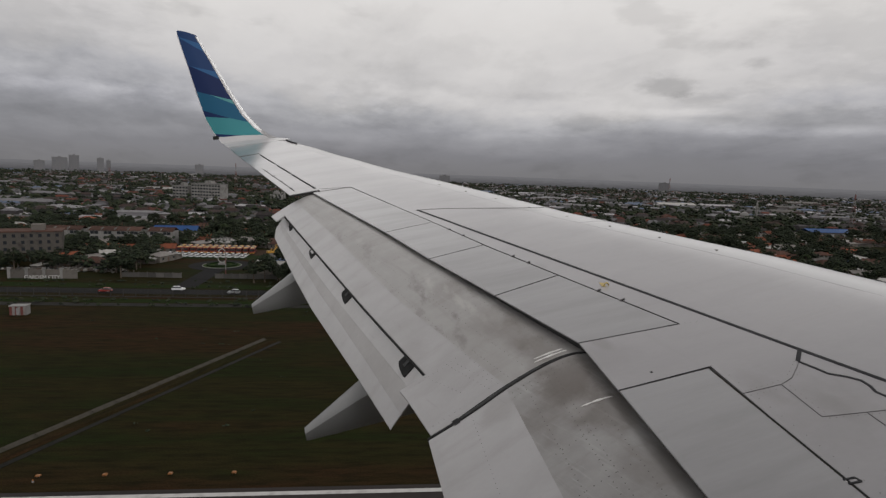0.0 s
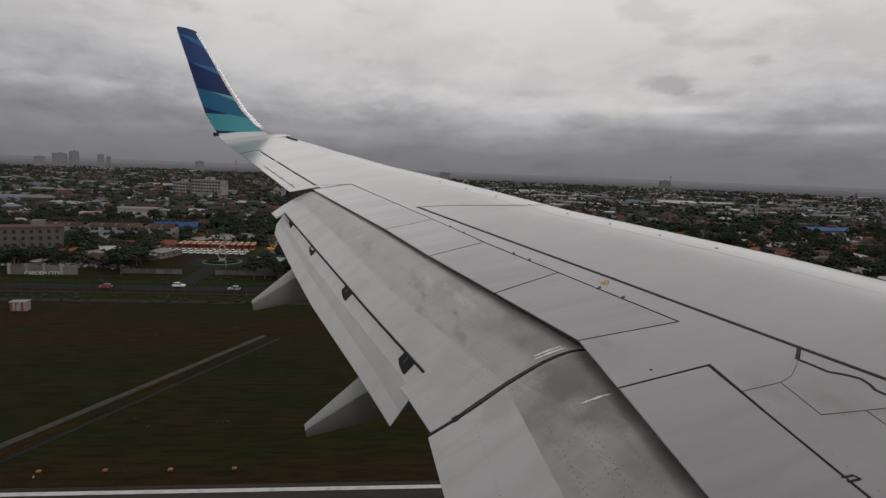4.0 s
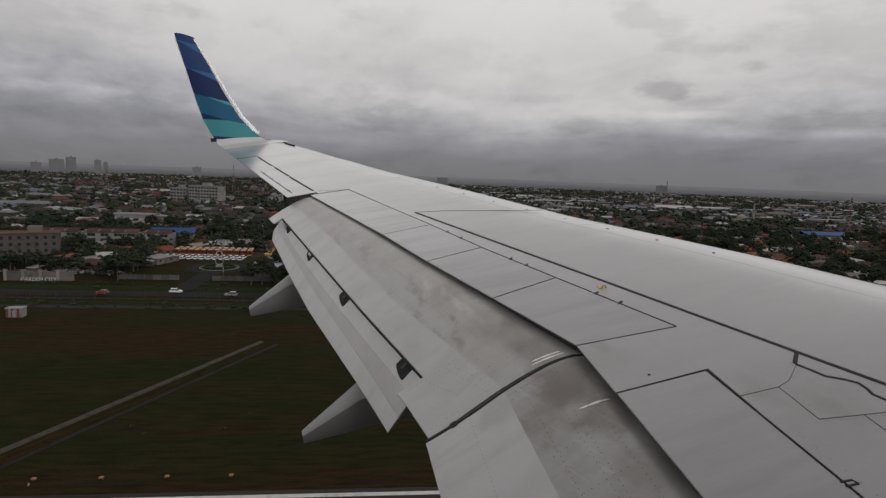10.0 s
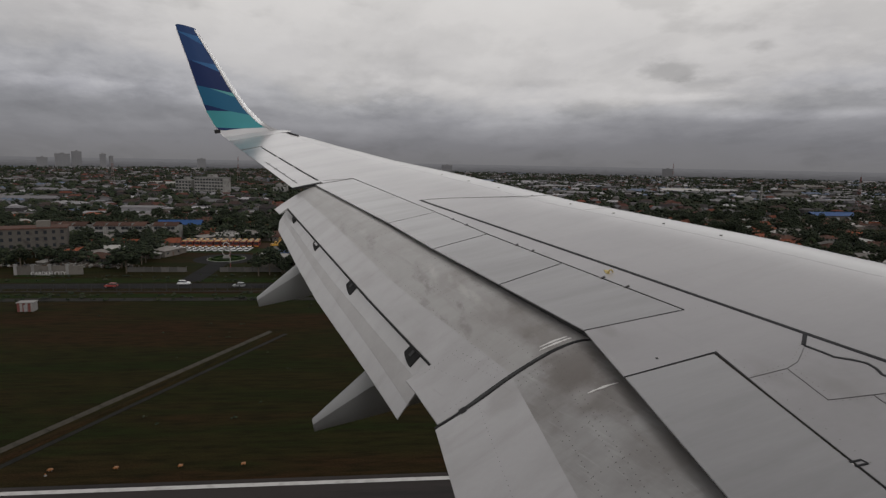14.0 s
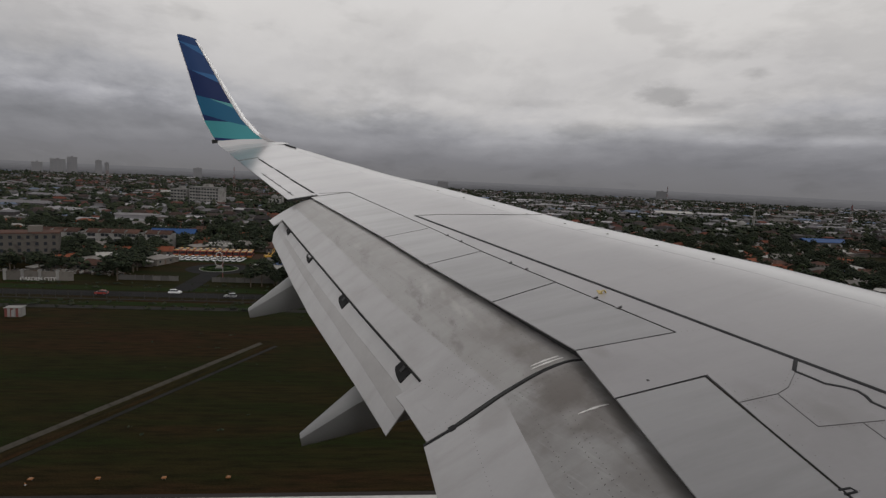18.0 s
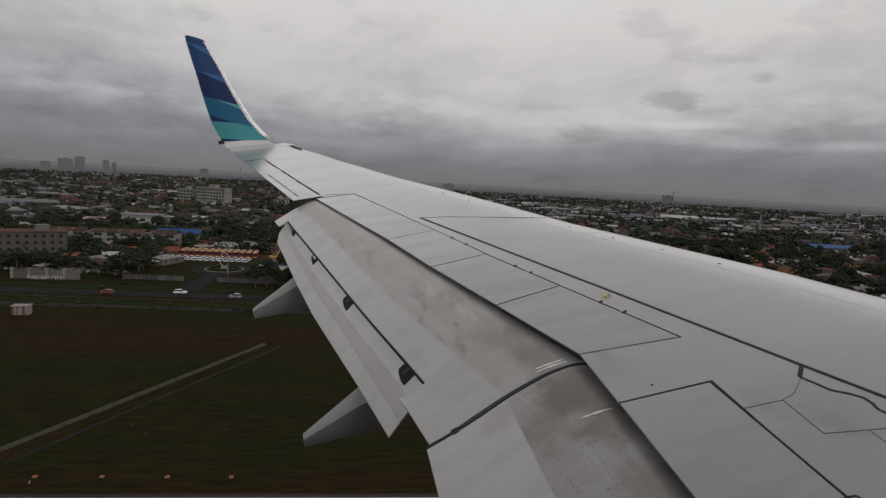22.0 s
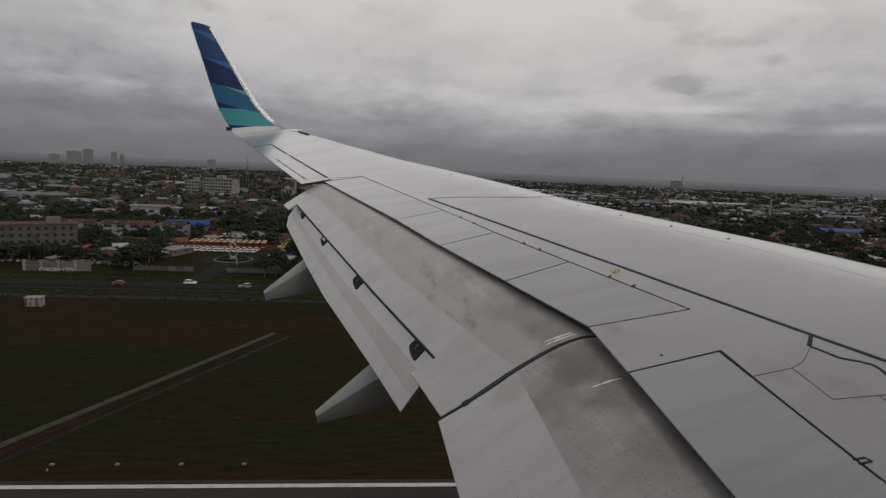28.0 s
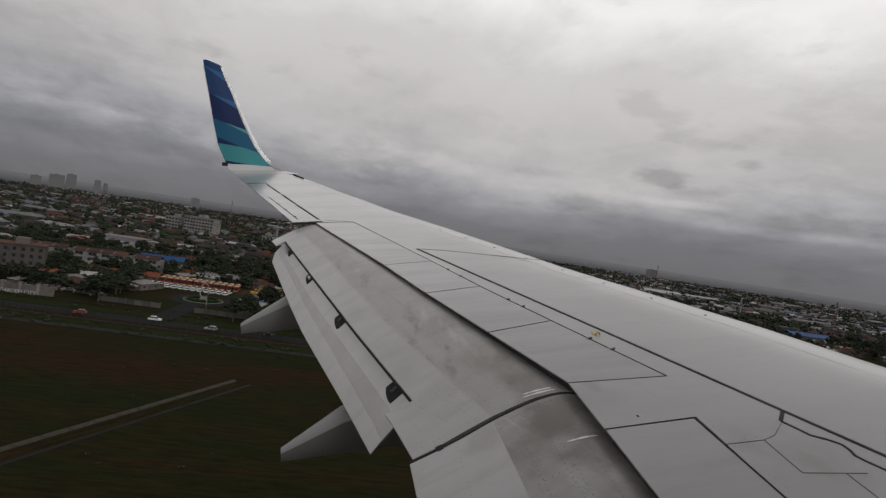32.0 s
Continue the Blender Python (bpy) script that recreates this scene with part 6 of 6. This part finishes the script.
# boundary wall with raised letters beside the road
gate = new("estate_wall")
tagged(gate, "pale estate wall with dark piers and raised white letters", "wall")
gate.matrix_world = pose(-118, 226, 0, 0, 0, 3)
for k in range(4):
    part("panel", box(bmesh.new(), (-21 + k * 6 + 0.5, -0.2, 0), (-21 + k * 6 + 5.5, 0.2, 3.4)), PLASTER, gate)
    part("pier", box(box(bmesh.new(), (-21 + k * 6 - 0.5, -0.4, 0), (-21 + k * 6 + 0.5, 0.4, 3.9)), (-21 + k * 6 - 0.6, -0.5, 3.9), (-21 + k * 6 + 0.6, 0.5, 4.1)), CONCRETE, gate)
cu = bpy.data.curves.new("letters", "FONT")
cu.body, cu.size, cu.extrude, cu.align_x = "GARDEN CITY", 1.9, 0.12, "CENTER"
letters = new("letters", cu)
letters.data.materials.append(LINE_WHITE)
letters.parent = gate
letters.matrix_local = pose(-9, -1.6, 0.15, 90, 0, 0)
part("lawn", box(bmesh.new(), (-20, -4.0, -0.2), (2, -0.8, 0.12)), VERGE, gate, "green lawn strip")



sheet("meadow", -106, -24, 279, 312, 0.03, surface("meadow_grass", (0.015, 0.027, 0.009), 0.95, vary=0.3, scale=0.08, fine=1.5, bump=0.2, tint=(0.024, 0.026, 0.010), spec=0.03), "dark green open meadow between the houses", "meadow")


# roundabout with a planted island and a ring monument, beside the estate
def disc(r0, r1, z0, z1, n=40, cx=0.0, cy=0.0):
    """A flat ring, or a full disc where r0 is zero, with a raised edge."""
    prof = [(max(r0, 0.01), z0), (r1, z0), (r1, z1), (max(r0, 0.01), z1)]
    rings = [[Vector((cx + rr * math.cos(a), cy + rr * math.sin(a), z)) for rr, z in prof] for a in [math.tau * k / n for k in range(n + 1)]]
    return loft(bmesh.new(), rings, cap=False)


LAWN = surface("clipped_lawn", (0.030, 0.052, 0.012), 0.95, vary=0.25, scale=0.6, fine=4, bump=0.2, tint=(0.021, 0.036, 0.009), spec=0.05)
HEDGE = surface("dark_clipped_hedge", (0.012, 0.022, 0.008), 0.95, vary=0.3, scale=1.5, fine=6, bump=0.4, spec=0.05)
ring_road = new("roundabout")
tagged(ring_road, "asphalt roundabout with a clipped green island", "roundabout", kind="structure")
ring_road.location = (-72, 262, 0)
part("ring_road", disc(8.4, 14.0, -0.2, 0.05), ROAD_MAT, ring_road)
part("kerb", disc(8.1, 8.4, -0.2, 0.18), CONCRETE, ring_road, "pale concrete kerb")
part("lawn", disc(0.0, 8.1, -0.2, 0.12), LAWN, ring_road, "bright green clipped lawn")
part("hedge", disc(5.4, 6.6, 0.0, 0.7), HEDGE, ring_road, "dark ring of low hedge")
part("flower_bed", disc(0.0, 3.2, 0.0, 0.4), HEDGE, ring_road, "low dark planting round the monument")
part("approach", box(bmesh.new(), (-4, -50, -0.2), (4, -13.6, 0.045)), ROAD_MAT, ring_road)
part("approach", box(bmesh.new(), (13.6, -4, -0.2), (60, 4, 0.045)), ROAD_MAT, ring_road)

monument = new("ring_monument")
tagged(monument, "white monument of two stacked rings on a plinth", "monument")
monument.location = (-72, 262, 0.4)
part("plinth", box(box(bmesh.new(), (-1.4, -1.0, 0), (1.4, 1.0, 0.7)), (-1.0, -0.7, 0.7), (1.0, 0.7, 1.1)), CONCRETE, monument, "pale stone plinth")
for zc, rad in ((2.75, 1.75), (5.75, 1.35)):
    part("ring", loft(bmesh.new(), [[Vector(((rad + 0.2 * math.cos(b)) * math.cos(a), 0.2 * math.sin(b), zc + (rad + 0.2 * math.cos(b)) * math.sin(a))) for b in [math.tau * j / 8 for j in range(8)]] for a in [math.tau * k / 32 for k in range(33)]], cap=False), SHEET_WHITE, monument, "white steel ring", True)

# concrete drain across the field
drain = new("field_drain")
tagged(drain, "narrow mossy concrete drain across the dark field", "drain")
drain.matrix_world = pose(-62, 80.5, 0, 0, 0, 65)
lining = loft(bmesh.new(), [[Vector((x, -0.86, 0.05)), Vector((x, 0.30, 0.32)), Vector((x, 0.34, 0.20)), Vector((x, -0.86, -0.12))] for x in (0, 4.94)])
first_panel = part("lining_panel", lining, MOSSY, drain, "weathered sloping concrete lining")
for k in range(1, 15):
    panel = new("lining_panel", first_panel.data)
    panel.parent = drain
    panel.location = (5.0 * k, 0.03 * (k % 3), 0.02 * (k % 2))
part("bank", loft(bmesh.new(), [[Vector((x, -4.2, -0.05)), Vector((x, -3.0, 0.14)), Vector((x, -0.86, 0.10)), Vector((x, -0.86, -0.05))] for x in (0, 20, 40, 60, 75)]), GROUND, drain, "dark grassy bank")
part("channel", box(bmesh.new(), (0, -5.3, -0.2), (75, -4.2, 0.04)), MUD, drain, "dark wet channel")

# bus depot on a bare yard: a row of buses, parked cars, diggers
sheet("depot_yard", -106, -60, 293, 312, 0.06, surface("bare_yard_soil", (0.050, 0.031, 0.021), 0.95, vary=0.2, scale=0.1, fine=1.5, bump=0.2, tint=(0.034, 0.023, 0.017), spec=0.04), "bare brown yard of the bus depot", "yard")
BUS_RED = surface("red_bus_paint", (0.20, 0.030, 0.022), 0.4, vary=0.06, scale=1, bump=0.0)
BUS_YELLOW = surface("yellow_bus_paint", (0.42, 0.235, 0.035), 0.4, vary=0.06, scale=1, bump=0.0)


def bus(x, y, rz):
    ob = new("bus")
    tagged(ob, "red and yellow city bus parked in a depot row", "bus", "buses in the depot")
    prof = [(-1.2, 0.35), (1.2, 0.35), (1.25, 0.6), (1.25, 2.6), (1.1, 2.95), (-1.1, 2.95), (-1.25, 2.6), (-1.25, 0.6)]
    part("body", loft(bmesh.new(), [[Vector((a, q, b)) for a, b in prof] for q in (-5.4, 5.4)]), BUS_RED, ob)
    part("roof", loft(bmesh.new(), [[Vector((a, q, 2.955 + 0.14 * (1 - (a / 1.05) ** 2))) for a in (-1.05, -0.5, 0, 0.5, 1.05)] + [Vector((1.05, q, 2.90)), Vector((-1.05, q, 2.90))] for q in (-5.35, 5.35)]), BUS_YELLOW, ob, "yellow roof")
    part("cooling_unit", box(bmesh.new(), (-0.75, -1.6, 3.0), (0.75, 1.2, 3.32)), PLASTER_WHITE, ob)
    part("windscreen", box(bmesh.new(), (-1.1, -5.46, 1.35), (1.1, -5.38, 2.55)), GLASS, ob, "dark windscreen")
    part("bumper", box(bmesh.new(), (-1.2, -5.55, 0.4), (1.2, -5.38, 0.75)), BUS_YELLOW, ob, "yellow bumper")
    for side in (-1, 1):
        part("side_window", box(bmesh.new(), (side * 1.25 - 0.03, -4.9, 1.4), (side * 1.25 + 0.03, 4.9, 2.4)), GLASS, ob, "dark window band")
        for q in (-3.4, 3.2):
            part("wheel", tube(bmesh.new(), (side * 0.9, q, 0.5), (side * 1.27, q, 0.5), 0.5, 0.5, 12), DARK, ob)
    ob.matrix_world = pose(x, y, 0.06, 0, 0, rz)
    return ob


first_bus = bus(-103, 302, 4)
for k in range(1, 12):
    copy_thing(first_bus, pose(-103 + 3.25 * k, 302 + 0.12 * (k % 3), 0.06, 0, 0, 4 + 0.8 * (k % 4)))
parked = car_proto("parked_car", CAR_PAINT["white"], "white car parked in a row beside the depot")
tagged(parked, group="parked cars by the depot")
parked.matrix_world = pose(-104, 284, 0.03, 0, 0, 82)
for k in range(1, 26):
    copy_thing(parked, pose(-104 + 3.0 * (k % 13), 284 + 6.0 * (k // 13) + 0.25 * (k % 2), 0.03, 0, 0, 82 + 3 * (k % 3)))


def digger(x, y, rz):
    ob = new("excavator")
    tagged(ob, "yellow tracked excavator standing on the depot yard", "excavator", "excavators in the yard")
    for side in (-1, 1):
        part("track", loft(bmesh.new(), [[Vector((a, side * 1.1 + q, b)) for a, b in ((-1.9, 0.45), (-1.6, 0.0), (1.6, 0.0), (1.9, 0.45), (1.6, 0.9), (-1.6, 0.9))] for q in (-0.28, 0.28)]), DARK, ob)
    part("upper_body", loft(bmesh.new(), [[Vector((a, q, b)) for a, b in ((-2.2, 1.0), (1.2, 1.0), (1.2, 1.5), (-1.0, 2.0), (-2.2, 1.9))] for q in (-1.25, 1.25)]), BUS_YELLOW, ob)
    cab = part("cab", loft(bmesh.new(), [[Vector((a, q, b)) for a, b in ((-0.1, 1.5), (1.3, 1.2), (1.2, 2.4), (0.9, 2.9), (0.0, 2.9))] for q in (0.25, 1.2)]), BUS_YELLOW, ob)
    part("cab_window", box(bmesh.new(), (0.15, 0.22, 1.9), (1.0, 1.23, 2.7)), GLASS, cab, "dark cab glass")
    part("boom", tube(tube(bmesh.new(), (1.0, -0.3, 1.5), (3.0, -0.3, 4.2), 0.24, 0.2, 6), (3.0, -0.3, 4.2), (5.0, -0.3, 3.9), 0.2, 0.17, 6), BUS_YELLOW, ob)
    part("arm", tube(bmesh.new(), (5.0, -0.3, 3.9), (5.5, -0.3, 1.3), 0.16, 0.13, 6), BUS_YELLOW, ob)
    part("bucket", loft(bmesh.new(), [[Vector((a, q, b)) for a, b in ((5.6, 1.4), (5.9, 0.6), (5.3, 0.1), (4.7, 0.5), (5.1, 0.75))] for q in (-0.8, 0.2)]), STEEL, ob, "worn steel bucket")
    ob.matrix_world = pose(x, y, 0.06, 0, 0, rz)
    return ob


first_digger = digger(-57, 297, 30)
for x, y, rz in ((-52, 304, 160), (-46, 296, 75)):
    copy_thing(first_digger, pose(x, y, 0.03, 0, 0, rz))

# unfinished office block on open columns at the estate's edge
office = new("office_block")
tagged(office, "unfinished pale office block on open columns", "building")
for k in range(8):
    for q in (-5.5, 5.5):
        part("column", box(bmesh.new(), (-19.5 + k * 5.5, q - 0.3, -0.2), (-18.9 + k * 5.5, q + 0.3, 4.0)), CONCRETE, office)
part("wall", box(bmesh.new(), (-20.5, -6.2, 4.0), (20.5, 6.2, 13.0)), PLASTER, office)
part("roof", box(bmesh.new(), (-20.8, -6.5, 13.0), (20.8, 6.5, 13.5)), TILE_BROWN, office, "bare brown roof slab")
part("roof_house", box(bmesh.new(), (9, -3, 13.5), (14, 3, 16.0)), PLASTER, office)
pane = None
for f in range(3):
    for k in range(13):
        if pane is None:
            o = part("window", box(bmesh.new(), (-0.6, -0.08, 0), (0.6, 0.08, 1.4)), GLASS, office)
            pane = o.data
        else:
            o = new("window", pane)
            o.parent = office
        o.location = (-18.6 + k * 3.1, -6.2, 5.0 + f * 2.9)
office.matrix_world = pose(-163, 264, 0, 0, 0, 24)

# long garden wall of concrete panels along the village edge
site_wall = new("boundary_wall")
tagged(site_wall, "low grey boundary wall of weathered concrete panels", "wall")
site_wall.location = (0, 231, 0)
GREY_WALL = surface("weathered_wall_concrete", (0.085, 0.081, 0.076), 0.9, vary=0.15, scale=0.4, fine=3, bump=0.15, rand=0.3, tint=(0.055, 0.052, 0.047), spec=0.1)
panel_mesh = post_mesh = None
for k in range(40):
    x = -100 + 3.2 * k
    if -80 < x < -66:
        continue
    if panel_mesh is None:
        o = part("panel", box(bmesh.new(), (-1.5, -0.07, -0.1), (1.5, 0.07, 1.9)), GREY_WALL, site_wall)
        p = part("pier", box(box(bmesh.new(), (-0.14, -0.14, -0.1), (0.14, 0.14, 2.05)), (-0.18, -0.18, 2.05), (0.18, 0.18, 2.14)), GREY_WALL, site_wall)
        panel_mesh, post_mesh = o.data, p.data
    else:
        o, p = new("panel", panel_mesh), new("pier", post_mesh)
        o.parent = p.parent = site_wall
    o.location, p.location = (x, 0, 0), (x + 1.6, 0, 0)

# floodlight mast
flood = new("floodlight_mast")
tagged(flood, "slim red and white mast with a rack of floodlights", "mast")
flood.location = (-64, 238, 0)
for k in range(6):
    part("pole", tube(bmesh.new(), (0, 0, 2.4 * k), (0, 0, 2.4 * (k + 1)), 0.20 - 0.015 * k, 0.185 - 0.015 * k, 10), RED if k % 2 == 0 else PLASTER_WHITE, flood)
for z in (14.3, 15.2):
    part("crossbar", box(bmesh.new(), (-2.3, -0.08, z), (2.3, 0.08, z + 0.16)), STEEL, flood)
    for k in range(4):
        part("lamp", loft(bmesh.new(), [[Vector((-1.8 + 1.2 * k + a * w, q, z + 0.42 + b * w)) for a, b in ((-1, -1), (1, -1), (1, 1), (-1, 1))] for q, w in ((0.1, 0.2), (-0.35, 0.32))]), PLASTER_WHITE, flood, "pale floodlight")

# airfield fixtures near the runway
cabin = new("equipment_cabin")
tagged(cabin, "small airfield cabin striped in red and white", "cabin")
cabin.matrix_world = pose(-104, 172, 0, 0, 0, 6)
for k in range(6):
    part("stripe", box(bmesh.new(), (-2.1 + k * 0.7, -1.3, 0), (-1.4 + k * 0.7, 1.3, 2.6)), RED if k % 2 == 0 else PLASTER_WHITE, cabin)
part("roof", box(bmesh.new(), (-2.3, -1.5, 2.6), (2.3, 1.5, 2.78)), CONCRETE, cabin)
part("door", box(bmesh.new(), (-0.4, -1.34, 0.1), (0.4, -1.28, 2.1)), STEEL, cabin)


def approach_light(x, y):
    ob = new("runway_light")
    tagged(ob, "low orange runway light unit on short legs", "runway light", "lights beside the runway")
    part("housing", loft(bmesh.new(), [[Vector((sx * a, sy * b, z)) for sx, sy in ((-1, -1), (1, -1), (1, 1), (-1, 1))] for a, b, z in ((0.30, 0.22, 0.2), (0.33, 0.25, 0.3), (0.24, 0.2, 0.42))]), ORANGE, ob)
    for sx in (-1, 1):
        part("leg", tube(bmesh.new(), (sx * 0.2, 0, 0), (sx * 0.2, 0, 0.22), 0.03, 0.03, 6), STEEL, ob)
    ob.matrix_world = pose(x, y, 0)
    return ob


lamp = approach_light(-48, 81.0)
for k in range(1, 4):
    copy_thing(lamp, pose(-48 + k * 9, 81.0, 0))
for k in range(10):
    ob = new("edge_lamp")
    tagged(ob, "small orange lamp at the runway edge", "runway light", "lamps along the runway edge")
    part("base", tube(bmesh.new(), (0, 0, 0), (0, 0, 0.2), 0.16, 0.12, 10), STEEL, ob)
    part("lens", tube(bmesh.new(), (0, 0, 0.2), (0, 0, 0.36), 0.1, 0.07, 10), ORANGE, ob)
    ob.matrix_world = pose(-300 + k * 60 + 12, 79.8, 0)
